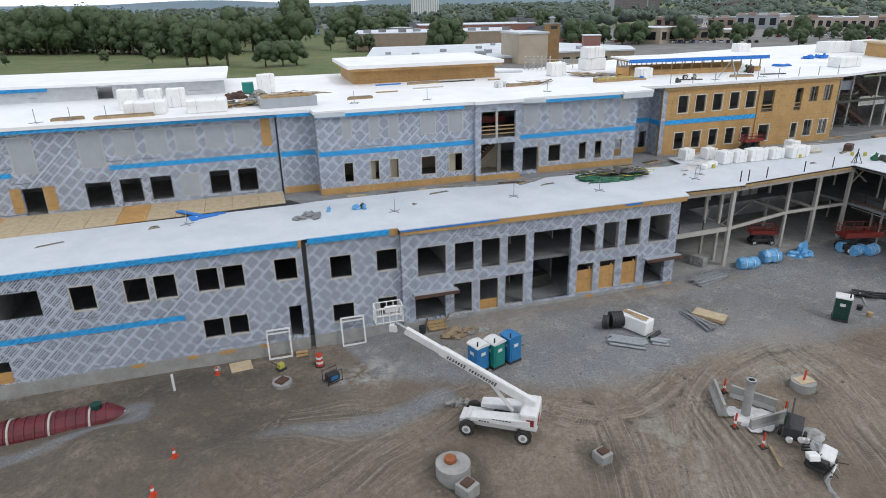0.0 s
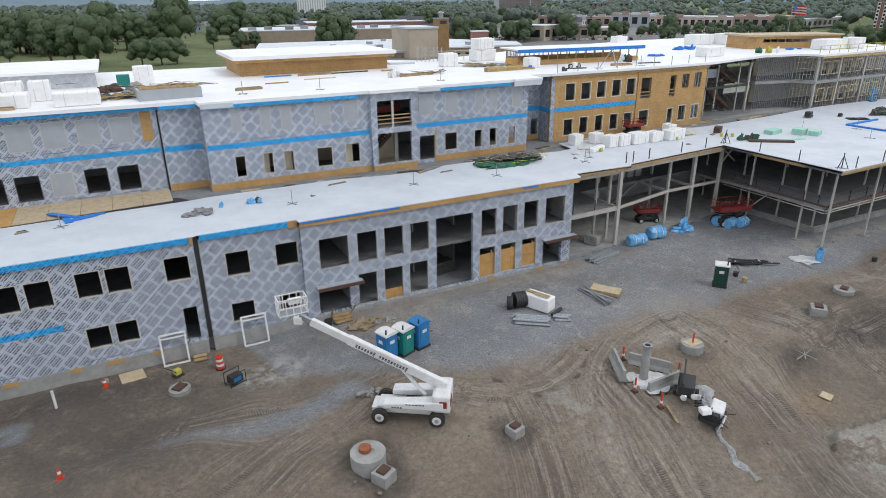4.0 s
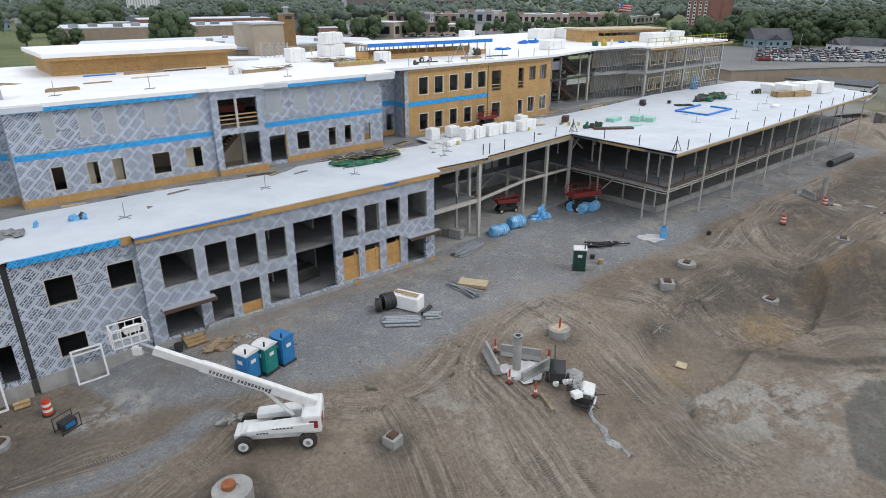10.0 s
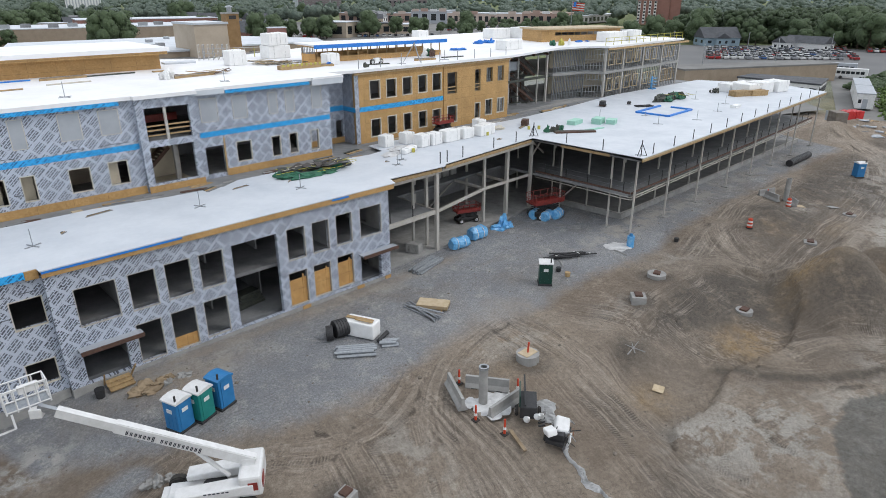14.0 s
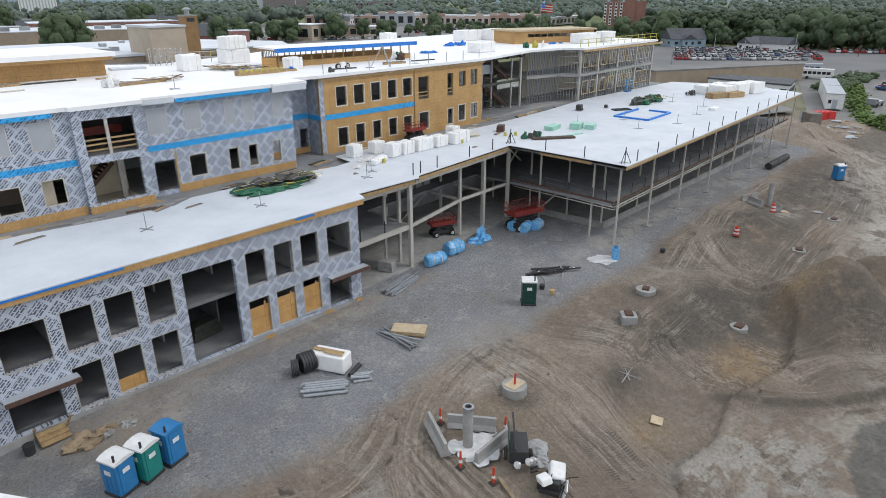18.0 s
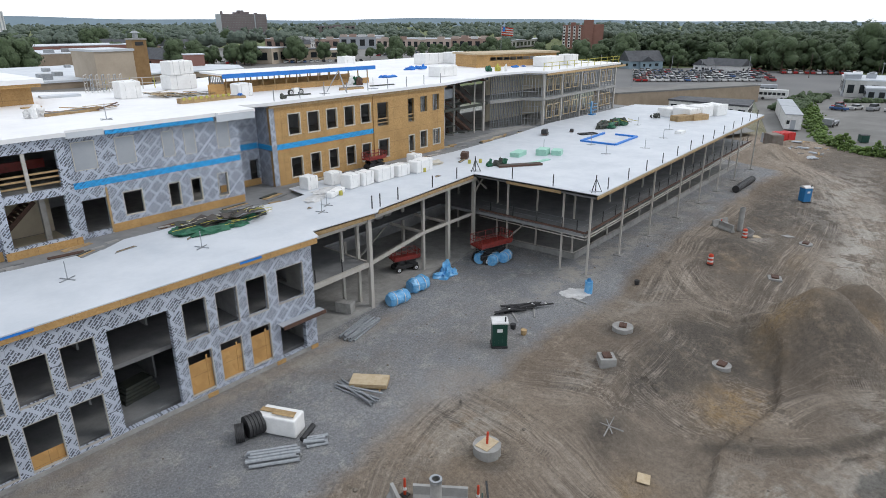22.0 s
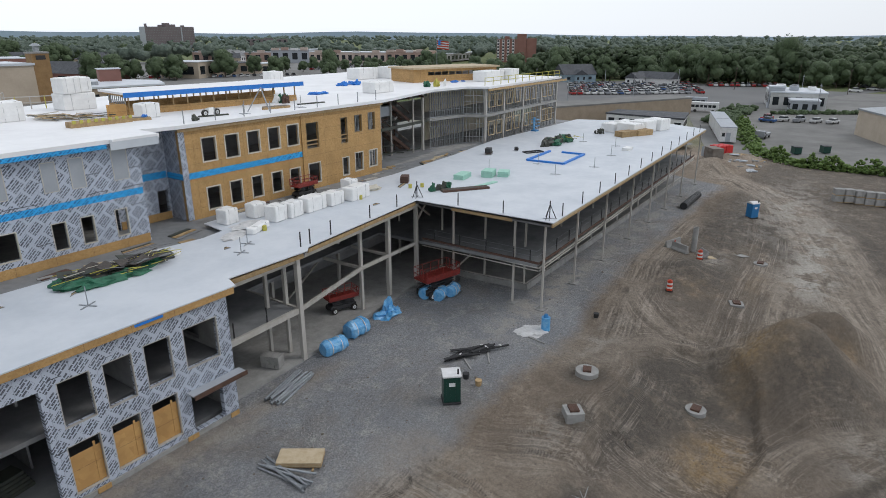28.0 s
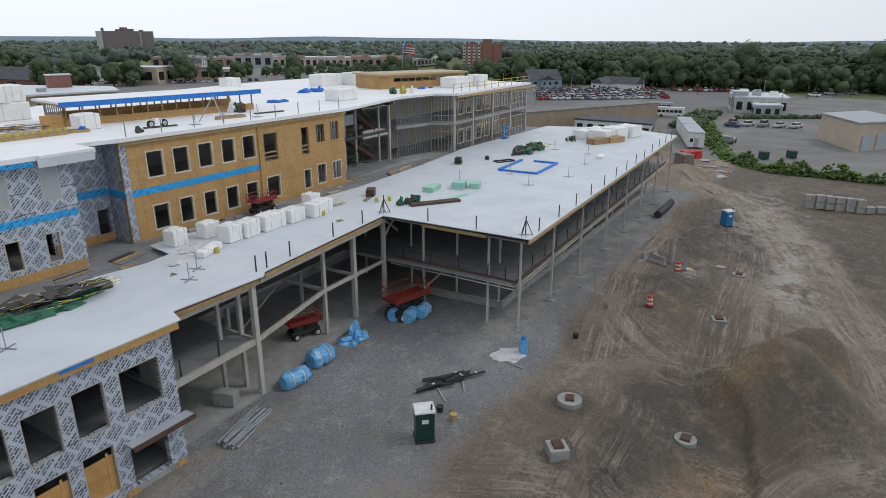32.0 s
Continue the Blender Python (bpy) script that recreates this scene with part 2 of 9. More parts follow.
def ground_material():
    """Earth and gravel: patches, spills, and wheel marks drawn from the distance to and along each track."""
    n = Nodes("site_ground", 0.95)
    big, mid, fine = n.noise(0.09, 6, 0.65), n.noise(0.7, 7, 0.72), n.noise(9, 6, 0.8)
    dirt = n.mix(n.span(big, 0.4, 0.6), (0.225, 0.178, 0.135), (0.345, 0.285, 0.226))
    dirt = n.mix(n.span(mid, 0.45, 0.72, 0, 0.55), dirt, (0.225, 0.18, 0.14))
    dirt = n.mix(n.span(n.noise(0.33, 7, 0.7), 0.56, 0.66, 0, 0.55), dirt, (0.42, 0.35, 0.28))
    gravel = n.mix(n.span(n.noise(0.16, 5, 0.6), 0.38, 0.66), (0.29, 0.3, 0.318), (0.4, 0.408, 0.42))
    gravel = n.mix(n.span(n.noise(0.11, 7, 0.7, dist=0.6), 0.48, 0.66, 0, 0.75), gravel, (0.285, 0.24, 0.19))
    gravel = n.mix(n.span(n.noise(0.5, 9, 0.78), 0.52, 0.64, 0, 0.85), gravel, (0.54, 0.52, 0.49))
    gravel = n.mix(n.span(n.voronoi(8), 0.05, 0.4, 0.42, 0), gravel, (0.6, 0.6, 0.61))
    gravel = n.mix(n.span(n.noise(7, 6, 0.85), 0.42, 0.58, 0.65, 0), gravel, (0.155, 0.157, 0.165))
    edge = n.math("ADD", n.attribute("gravel"), n.math("MULTIPLY", n.math("SUBTRACT", n.noise(0.35, 8, 0.75), 0.5), 1.3))
    c = n.mix(n.span(edge, 0.2, 0.8), dirt, gravel)
    c = n.mix(n.math("MULTIPLY", n.attribute("ochre"), n.span(mid, 0.3, 0.6)), c, (0.43, 0.285, 0.13))
    c = n.mix(n.math("MULTIPLY", n.attribute("dark"), n.span(n.noise(0.6, 8, 0.78), 0.3, 0.5)), c, (0.12, 0.103, 0.086))
    c = n.mix(n.math("MULTIPLY", n.attribute("dust"), n.span(n.noise(0.9, 7, 0.72), 0.3, 0.6, 0.3, 1.0)), c, (0.375, 0.317, 0.258))
    h = n.math("ADD", fine, n.math("MULTIPLY", mid, 2.4))
    for a in "ab":
        d, s, tone = n.attribute("off_" + a), n.attribute("run_" + a), n.attribute("tone_" + a)
        v = n.t.nodes.new("ShaderNodeCombineXYZ")
        n.put(v.inputs[0], n.math("MULTIPLY", d, 4.6))
        n.put(v.inputs[1], n.math("MULTIPLY", s, 0.13))
        n.put(v.inputs[2], n.math("MULTIPLY", tone, 9.0))
        sweep = n.noise(1.0, 6, 0.65, v.outputs[0])
        wide = n.math("MULTIPLY", n.math("MULTIPLY", n.span(d, 0.9, 3.6, 1, 0), n.span(tone, 0.0, 0.15)), n.math("MULTIPLY", n.span(n.noise(0.22, 5), 0.36, 0.56), n.span(n.attribute("gravel"), 0.3, 0.9, 1, 0.25)))
        c = n.mix(n.math("MULTIPLY", wide, n.span(sweep, 0.5, 0.62, 0, 0.6)), c, (0.135, 0.113, 0.092))
        c = n.mix(n.math("MULTIPLY", wide, n.span(sweep, 0.49, 0.38, 0, 0.6)), c, (0.48, 0.41, 0.345))
        h = n.math("ADD", h, n.math("MULTIPLY", wide, n.math("MULTIPLY", sweep, -2.0)))
        wob = n.math("ADD", d, n.math("MULTIPLY", n.math("SUBTRACT", n.noise(0.8, 3), 0.5), 0.4))
        band = n.span(n.math("ABSOLUTE", n.math("SUBTRACT", wob, 0.95)), 0.18, 0.27, 1, 0)
        worn = n.math("MULTIPLY", n.span(n.noise(0.35, 5), 0.47, 0.62), n.span(n.attribute("gravel"), 0.4, 0.9, 1, 0.1))
        lug = n.span(n.math("SINE", n.math("ADD", n.math("MULTIPLY", s, 36.0), n.math("MULTIPLY", wob, 9.0))), -0.6, 0.6)
        mark = n.math("MULTIPLY", band, n.math("MULTIPLY", worn, n.span(tone, 0.0, 0.15)))
        c = n.mix(n.math("MULTIPLY", mark, n.math("MULTIPLY", lug, n.math("ADD", 0.12, n.math("MULTIPLY", tone, 0.8)))), c, (0.12, 0.102, 0.086))
        c = n.mix(n.math("MULTIPLY", mark, n.math("MULTIPLY", n.math("SUBTRACT", 1.0, lug), 0.22)), c, (0.36, 0.31, 0.26))
        h = n.math("ADD", h, n.math("MULTIPLY", n.math("MULTIPLY", mark, lug), -1.2))
    streak = n.noise(0.45, 9, 0.7)
    c = n.mix(n.math("MULTIPLY", n.attribute("pale"), n.span(streak, 0.46, 0.53)), c, n.mix(fine, (0.36, 0.335, 0.295), (0.56, 0.52, 0.47)))
    c = n.mix(n.math("MULTIPLY", n.attribute("band"), n.span(n.noise(1.2, 5), 0.3, 0.5, 0.55, 0.95)), c, (0.125, 0.105, 0.084))
    c = n.mix(n.attribute("wet"), c, n.mix(n.span(mid, 0.35, 0.65), (0.12, 0.122, 0.113), (0.2, 0.195, 0.178)))
    c = n.mix(n.math("MULTIPLY", n.attribute("spill"), n.span(n.noise(0.75, 9, 0.72), 0.44, 0.56)), c, n.mix(fine, (0.36, 0.35, 0.33), (0.62, 0.60, 0.57)))
    c = n.mix(n.attribute("grass"), c, n.mix(n.span(n.noise(0.06, 6, 0.7), 0.35, 0.7), (0.085, 0.125, 0.038), (0.17, 0.175, 0.08)))
    rough = n.noise(3.4, 10, 0.85)
    patchy = n.math("MULTIPLY", n.span(n.noise(0.18, 5, 0.65), 0.4, 0.6, 0.6, 1.0), n.span(n.attribute("gravel"), 0.2, 0.9, 1.0, 0.4))
    c = n.mix(patchy, c, n.mix(n.span(rough, 0.36, 0.64), (0.6, 0.59, 0.58), (1.38, 1.38, 1.37)), "MULTIPLY")
    h = n.math("ADD", h, n.math("MULTIPLY", rough, 1.8))
    n.bump(h, 1.0, 0.13)
    return n.colour(c)


WRAP = printed("house_wrap", (0.48, 0.525, 0.615), (0.07, 0.078, 0.1))
WRAPPALE = printed("pale_house_wrap", (0.62, 0.63, 0.65), (0.38, 0.39, 0.42))
BLUE = printed("blue_flashing", (0.03, 0.40, 0.82), (0.01, 0.12, 0.32), (0.62, 0.44), 38, 0.15, False, (0.82, 0.8))
# White with the bluish cast of reflected sky mixed into it.
ROOFM = plain("white_membrane", (0.61, 0.64, 0.68), (0.52, 0.555, 0.6), 0.25, 0.55, bump=0.12, fine=3, stain=0.12)
ROOFU = plain("bright_membrane", (0.85, 0.85, 0.86), (0.77, 0.77, 0.78), 0.2, 0.55, bump=0.12, fine=3, stain=0.12)
OSB = osb_like("osb_sheathing", (0.53, 0.33, 0.135), (0.42, 0.245, 0.09))
PLY = osb_like("plywood", (0.56, 0.33, 0.12), (0.47, 0.26, 0.09), 2.5)
PLYPALE = plain("pale_plywood", (0.54, 0.44, 0.30), (0.44, 0.34, 0.21), 2, fine=14)
LUMBER = plain("lumber", (0.46, 0.32, 0.16), (0.30, 0.2, 0.1), 3, fine=20, vary=0.15)
CREAM = plain("cream_flashing", (0.62, 0.58, 0.5), (0.5, 0.46, 0.38), 2)
CONC = plain("concrete", (0.36, 0.355, 0.34), (0.25, 0.245, 0.235), 0.8, 0.85, bump=0.3, fine=12)
DECK = plain("grey_deck", (0.25, 0.255, 0.26), (0.17, 0.175, 0.18), 0.4, 0.7, fine=6)
# Floor grey darkened to stand in for the shade indoors.
SHADEFLOOR = plain("shaded_concrete", (0.21, 0.21, 0.213), (0.14, 0.14, 0.142), 0.4, 0.75, fine=4)
# Pale beige of the bright rooms, their light put into the colour.
LITIN = plain("lit_interior", (0.66, 0.58, 0.44), (0.58, 0.5, 0.38), 0.8)
CLOD = plain("dirt_clods", (0.24, 0.205, 0.17), (0.16, 0.135, 0.11), 0.5, 0.95, fine=9)
# Grey for the closed rooms, with indoor shade put into the colour.
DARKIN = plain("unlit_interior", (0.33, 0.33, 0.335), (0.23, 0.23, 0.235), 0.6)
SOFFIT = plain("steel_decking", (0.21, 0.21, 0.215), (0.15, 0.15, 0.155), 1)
STEEL = plain("primed_steel", (0.50, 0.48, 0.45), (0.40, 0.37, 0.33), 1.5, 0.55, bump=0.05)
RUST = plain("rusty_steel", (0.115, 0.06, 0.042), (0.07, 0.042, 0.032), 3, 0.8)
GALV = plain("galvanised", (0.42, 0.44, 0.46), (0.30, 0.32, 0.34), 4, 0.42, 0.7, 0.1)
COVER = plain("grey_membrane", (0.40, 0.425, 0.46), (0.35, 0.375, 0.41), 0.8, 0.5, bump=0.1)
BLACK = plain("black_plastic", (0.024, 0.024, 0.026), (0.038, 0.038, 0.04), 4, 0.6)
WHITE = plain("white_paint", (0.72, 0.72, 0.72), (0.6, 0.6, 0.59), 2, 0.4, bump=0.05, stain=0.12)
FOAM = plain("white_wrapped_foam", (0.86, 0.86, 0.85), (0.78, 0.78, 0.77), 2, 0.45, bump=0.25, fine=5, stain=0.15)
MINT = plain("mint_foam", (0.38, 0.66, 0.55), (0.33, 0.58, 0.48), 2, 0.6)
BLUEPL = plain("blue_plastic", (0.02, 0.17, 0.40), (0.03, 0.2, 0.45), 2, 0.4, bump=0.05)
GREENPL = plain("green_plastic", (0.012, 0.19, 0.17), (0.015, 0.23, 0.2), 2, 0.4, bump=0.05)
DGREEN = plain("dark_green_plastic", (0.006, 0.045, 0.032), (0.01, 0.06, 0.045), 2, 0.4, bump=0.05)
BLUEWR = plain("blue_wrap_film", (0.07, 0.33, 0.66), (0.25, 0.50, 0.74), 2.5, 0.35, bump=0.5, fine=7)
TARPGR = plain("green_tarp", (0.02, 0.14, 0.075), (0.015, 0.08, 0.045), 2.5, 0.6, bump=0.5, fine=6)
TARPBK = plain("dark_tarp", (0.04, 0.045, 0.04), (0.075, 0.08, 0.06), 2.5, 0.6, bump=0.5, fine=6)
TARPBL = plain("blue_tarp", (0.018, 0.17, 0.60), (0.025, 0.24, 0.70), 2.5, 0.5, bump=0.5, fine=6)
STRAP = plain("yellow_strap", (0.55, 0.5, 0.1))
RUSTOR = plain("rusty_orange_iron", (0.32, 0.10, 0.035), (0.18, 0.065, 0.03), 3, 0.8)
ORANGE = plain("orange_plastic", (0.62, 0.065, 0.02), (0.5, 0.05, 0.02), 4, 0.5)
RED = plain("red_machine_paint", (0.28, 0.03, 0.022), (0.16, 0.025, 0.02), 3, 0.5)
MAROON = plain("maroon_fibreglass", (0.15, 0.018, 0.028), (0.09, 0.014, 0.02), 1.2, 0.45)
RUBBER = plain("tyre_rubber", (0.022, 0.021, 0.02), (0.06, 0.054, 0.048), 5, 0.9)
GLASSY = plain("dark_glass", (0.02, 0.024, 0.028), (0.03, 0.035, 0.04), 2, 0.12, bump=0)
SPOIL = plain("crumpled_white_film", (0.68, 0.68, 0.68), (0.5, 0.5, 0.5), 2, 0.5, bump=0.6, fine=6)
INK = plain("dark_lettering", (0.02, 0.022, 0.04))
ASPHALT = plain("asphalt", (0.135, 0.135, 0.137), (0.19, 0.188, 0.185), 0.05, 0.9, bump=0.3, fine=3)
CONCLOT = plain("worn_paving", (0.21, 0.205, 0.195), (0.15, 0.147, 0.14), 0.06, 0.9, bump=0.3, fine=2)
BEIGE = plain("beige_wall", (0.50, 0.42, 0.33), (0.43, 0.36, 0.28), 0.2, fine=3)
TANW = plain("tan_brick", (0.34, 0.27, 0.2), (0.28, 0.22, 0.16), 0.3, fine=3)
CHIMB = plain("yellow_brick", (0.30, 0.18, 0.075), (0.24, 0.14, 0.06), 0.8, fine=5)
BRICK = plain("red_brick", (0.27, 0.13, 0.105), (0.22, 0.105, 0.085), 0.1, fine=1.5)
PINKW = plain("pink_brick", (0.42, 0.29, 0.24), (0.36, 0.25, 0.2), 0.1, fine=1)
PINKP = plain("pink_stucco", (0.56, 0.45, 0.39), (0.5, 0.4, 0.34), 0.1, fine=1)
PALEST = plain("pale_stone_cladding", (0.55, 0.55, 0.53), (0.42, 0.42, 0.41), 0.4, fine=2)
TOWERB = plain("brown_brick", (0.19, 0.155, 0.16), (0.16, 0.135, 0.14), 0.05, fine=0.6)
ROOFDK = plain("dark_shingles", (0.075, 0.08, 0.09), (0.055, 0.058, 0.066), 0.4, fine=3)
SIDING = plain("blue_grey_siding", (0.27, 0.36, 0.42), (0.22, 0.30, 0.35), 0.4)
LEAF = foliage("leaves", (0.09, 0.132, 0.055), (0.032, 0.053, 0.026), 1.7, vary=0.3)
LEAF2 = foliage("hedge_leaves", (0.17, 0.26, 0.05), (0.035, 0.068, 0.018), 4.0)
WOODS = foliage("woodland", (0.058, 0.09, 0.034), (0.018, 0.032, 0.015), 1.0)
# Paler, greyer green: distance haze is mixed into the leaf colour.
FARWOODS = foliage("haze_tinted_woods", (0.13, 0.165, 0.125), (0.06, 0.088, 0.075), 0.25)
BARK = plain("bark", (0.09, 0.065, 0.045))
# The hills get their blue-grey from haze put into the colour.
HILL = plain("haze_tinted_hill", (0.17, 0.235, 0.28), (0.145, 0.205, 0.25), 0.004, 0.9, bump=0, fine=0.05)
GROUND = ground_material()
CARS = [plain("car_paint", c, tuple(x * 0.8 for x in c), 1, 0.25, bump=0) for c in ((0.6, 0.6, 0.6), (0.3, 0.31, 0.33), (0.03, 0.03, 0.035), (0.35, 0.02, 0.02), (0.04, 0.10, 0.25), (0.75, 0.75, 0.74))]


# ---- building blocks ----
def box(bm, x0, x1, y0, y1, z0, z1):
    v = [bm.verts.new(p) for p in ((x0, y0, z0), (x1, y0, z0), (x1, y1, z0), (x0, y1, z0), (x0, y0, z1), (x1, y0, z1), (x1, y1, z1), (x0, y1, z1))]
    for f in ((0, 3, 2, 1), (4, 5, 6, 7), (0, 1, 5, 4), (1, 2, 6, 5), (2, 3, 7, 6), (3, 0, 4, 7)):
        bm.faces.new([v[i] for i in f])
    return v


def block(x0, x1, y0, y1, z0, z1, bevel=0.0):
    bm = bmesh.new()
    box(bm, x0, x1, y0, y1, z0, z1)
    if bevel:
        bmesh.ops.bevel(bm, geom=bm.edges[:], offset=bevel, segments=2, affect="EDGES", profile=0.5)
    return bm


def cyl(bm, p, q, r, n=10, r2=None):
    """A capped round bar from p to q."""
    p, q = Vector(p), Vector(q)
    m = (q - p).to_track_quat("Z", "Y").to_matrix()
    r2 = r if r2 is None else r2
    ring = [[bm.verts.new(c + m @ Vector((math.cos(k * 2 * math.pi / n) * rr, math.sin(k * 2 * math.pi / n) * rr, 0))) for k in range(n)] for c, rr in ((p, r), (q, r2))]
    for k in range(n):
        bm.faces.new((ring[0][k], ring[0][(k + 1) % n], ring[1][(k + 1) % n], ring[1][k]))
    bm.faces.new(ring[0][::-1])
    bm.faces.new(ring[1])


def bar(bm, p, q, w, h=None):
    """A square bar from p to q."""
    p, q = Vector(p), Vector(q)
    m = (q - p).to_track_quat("Z", "Y").to_matrix()
    h = w if h is None else h
    ring = [[bm.verts.new(c + m @ Vector((a * w / 2, b * h / 2, 0))) for a, b in ((-1, -1), (1, -1), (1, 1), (-1, 1))] for c in (p, q)]
    for k in range(4):
        bm.faces.new((ring[0][k], ring[0][(k + 1) % 4], ring[1][(k + 1) % 4], ring[1][k]))
    bm.faces.new(ring[0][::-1])
    bm.faces.new(ring[1])


def ring(bm, r, r_in, z0, z1, n=24):
    """A round concrete ring."""
    v = [[bm.verts.new((math.cos(k * 2 * math.pi / n) * rr, math.sin(k * 2 * math.pi / n) * rr, z)) for k in range(n)] for rr, z in ((r, z0), (r, z1), (r_in, z1), (r_in, z0))]
    for a, b in zip(v, v[1:]):
        for k in range(n):
            bm.faces.new((a[k], a[(k + 1) % n], b[(k + 1) % n], b[k]))


def lump(bm, c, s, jitter=0.25, level=2, seed=0):
    """An uneven rounded lump of half sizes s at c."""
    got = bmesh.ops.create_icosphere(bm, subdivisions=level, radius=1.0)["verts"]
    for v in got:
        d = 1 + jitter * noise.noise(v.co * 1.7 + Vector((seed * 7.3, seed * 3.1, seed)))+ 0.5 * jitter * noise.noise(v.co * 4.1 + Vector((seed, 5, seed)))
        v.co = Vector((c[0] + v.co.x * d * s[0], c[1] + v.co.y * d * s[1], c[2] + v.co.z * d * s[2]))


def part(name, bm, material, parent=None, label="", at=None):
    me = bpy.data.meshes.new(name)
    bm.to_mesh(me)
    bm.free()
    me.materials.append(material)
    ob = new(name, me)
    if parent:
        ob.parent = parent
    if at is not None:
        ob.matrix_basis = at
    if label:
        ob["label"] = label
    return ob


def again(ob, m, parent=None):
    """The same part once more, at another pose, on the same mesh."""
    o = ob.copy()
    scene.collection.objects.link(o)
    o.parent = parent or ob.parent
    o.matrix_basis = m
    return o


def thing(name, label, category, m=None, group="", kind=""):
    ob = new(name)
    if m is not None:
        ob.matrix_basis = m
    return tagged(ob, label, category, group, kind)


def holed(w, z0, z1, d, holes):
    """A wall along +x from 0 to w, front face at y = 0, d thick, with holes (u0, u1, v0, v1)."""
    us = sorted({0, w, *[min(max(a, 0), w) for h in holes for a in h[:2]]})
    vs = sorted({z0, z1, *[min(max(a, z0), z1) for h in holes for a in h[2:]]})
    bm = bmesh.new()
    vert = {}

    def v(i, j, k):
        if (i, j, k) not in vert:
            vert[i, j, k] = bm.verts.new((us[i], k * d, vs[j]))
        return vert[i, j, k]

    def solid(i, j):
        if not (0 <= i < len(us) - 1 and 0 <= j < len(vs) - 1):
            return False
        u, q = (us[i] + us[i + 1]) / 2, (vs[j] + vs[j + 1]) / 2
        return not any(h[0] < u < h[1] and h[2] < q < h[3] for h in holes)

    for i in range(len(us) - 1):
        for j in range(len(vs) - 1):
            if not solid(i, j):
                continue
            bm.faces.new((v(i, j, 0), v(i + 1, j, 0), v(i + 1, j + 1, 0), v(i, j + 1, 0)))
            bm.faces.new((v(i, j, 1), v(i, j + 1, 1), v(i + 1, j + 1, 1), v(i + 1, j, 1)))
            if not solid(i - 1, j):
                bm.faces.new((v(i, j, 0), v(i, j + 1, 0), v(i, j + 1, 1), v(i, j, 1)))
            if not solid(i + 1, j):
                bm.faces.new((v(i + 1, j, 0), v(i + 1, j, 1), v(i + 1, j + 1, 1), v(i + 1, j + 1, 0)))
            if not solid(i, j - 1):
                bm.faces.new((v(i, j, 0), v(i, j, 1), v(i + 1, j, 1), v(i + 1, j, 0)))
            if not solid(i, j + 1):
                bm.faces.new((v(i, j + 1, 0), v(i + 1, j + 1, 0), v(i + 1, j + 1, 1), v(i, j + 1, 1)))
    return bm


def wall(name, p, q, z0, z1, d, holes, material, parent, label="", shift=0.0):
    """A wall from p to q (x, y), front to the right of that way; holes (u0, u1, v0, v1), u from shift."""
    w = math.dist(p, q)
    at = pose(p[0], p[1], 0, 0, 0, math.degrees(math.atan2(q[1] - p[1], q[0] - p[0])))
    return part(name, holed(w, z0, z1, d, [(a - shift, b - shift, c, e) for a, b, c, e in holes]), material, parent, label, at)


def slab(name, pts, z0, z1, material, parent=None, label=""):
    bm = bmesh.new()
    a = [bm.verts.new((x, y, z0)) for x, y in pts]
    b = [bm.verts.new((x, y, z1)) for x, y in pts]
    n = len(pts)
    bm.faces.new(a[::-1])
    bm.faces.new(b)
    for i in range(n):
        bm.faces.new((a[i], a[(i + 1) % n], b[(i + 1) % n], b[i]))
    bmesh.ops.recalc_face_normals(bm, faces=bm.faces[:])
    return part(name, bm, material, parent, label)


def framed(holes, y, material, parent, w=0.07, proud=0.02, deep=0.16):
    """A frame round each opening of a wall that faces -y."""
    for a, b, c, d in holes:
        f = part("window_frame", block(a - 0.01, b + 0.01, y - proud, y + deep, c - w * 0.6, c + w * 0.5), material, parent)
        for u in ((a - 0.01, a + w), (b - w, b + 0.01)):
            part("jamb", block(u[0], u[1], y - proud, y + deep, c + w * 0.5, d - w), material, f)
        part("head", block(a - 0.01, b + 0.01, y - proud, y + deep, d - w, d + 0.01), material, f)


# ---- ground ----
BASE = ((-40, -1.8), (10, -1.6), (18, -1.1), (25, -0.25), (32, 0.0), (42, 0.1), (60, 0.12))
MOUNDS = ((67, 17, 8, 0.8), (57, 20.5, 3.5, -0.7), (50.5, 22.5, 4.0, 0.9), (46, 22.4, 3.5, 0.5), (39.5, 22.0, 3.2, 0.7), (64.5, 27.5, 4.5, 0.7), (75.5, 26.0, 5.5, 1.0), (78, 20, 6, 0.5), (-5.5, 28.3, 4.5, 1.7), (-1.5, 30.0, 3.5, 0.7),
          (-13, 34.0, 4.5, 1.4), (2.4, 34.4, 2.6, 0.55), (-8, 36.5, 3.0, 0.6), (-8.5, 40.6, 2.5, 0.5), (13.2, 38.7, 1.8, 0.4), (3.5, 26.5, 3.0, 0.4), (60, 6, 8, 0.8), (40, 8, 8, 0.6), (129, 37, 6, 2.6), (136, 33, 6, 0.7), (134, 20, 7, 0.8), (128, 26, 4, 0.5), (122, 29, 5, 0.6))
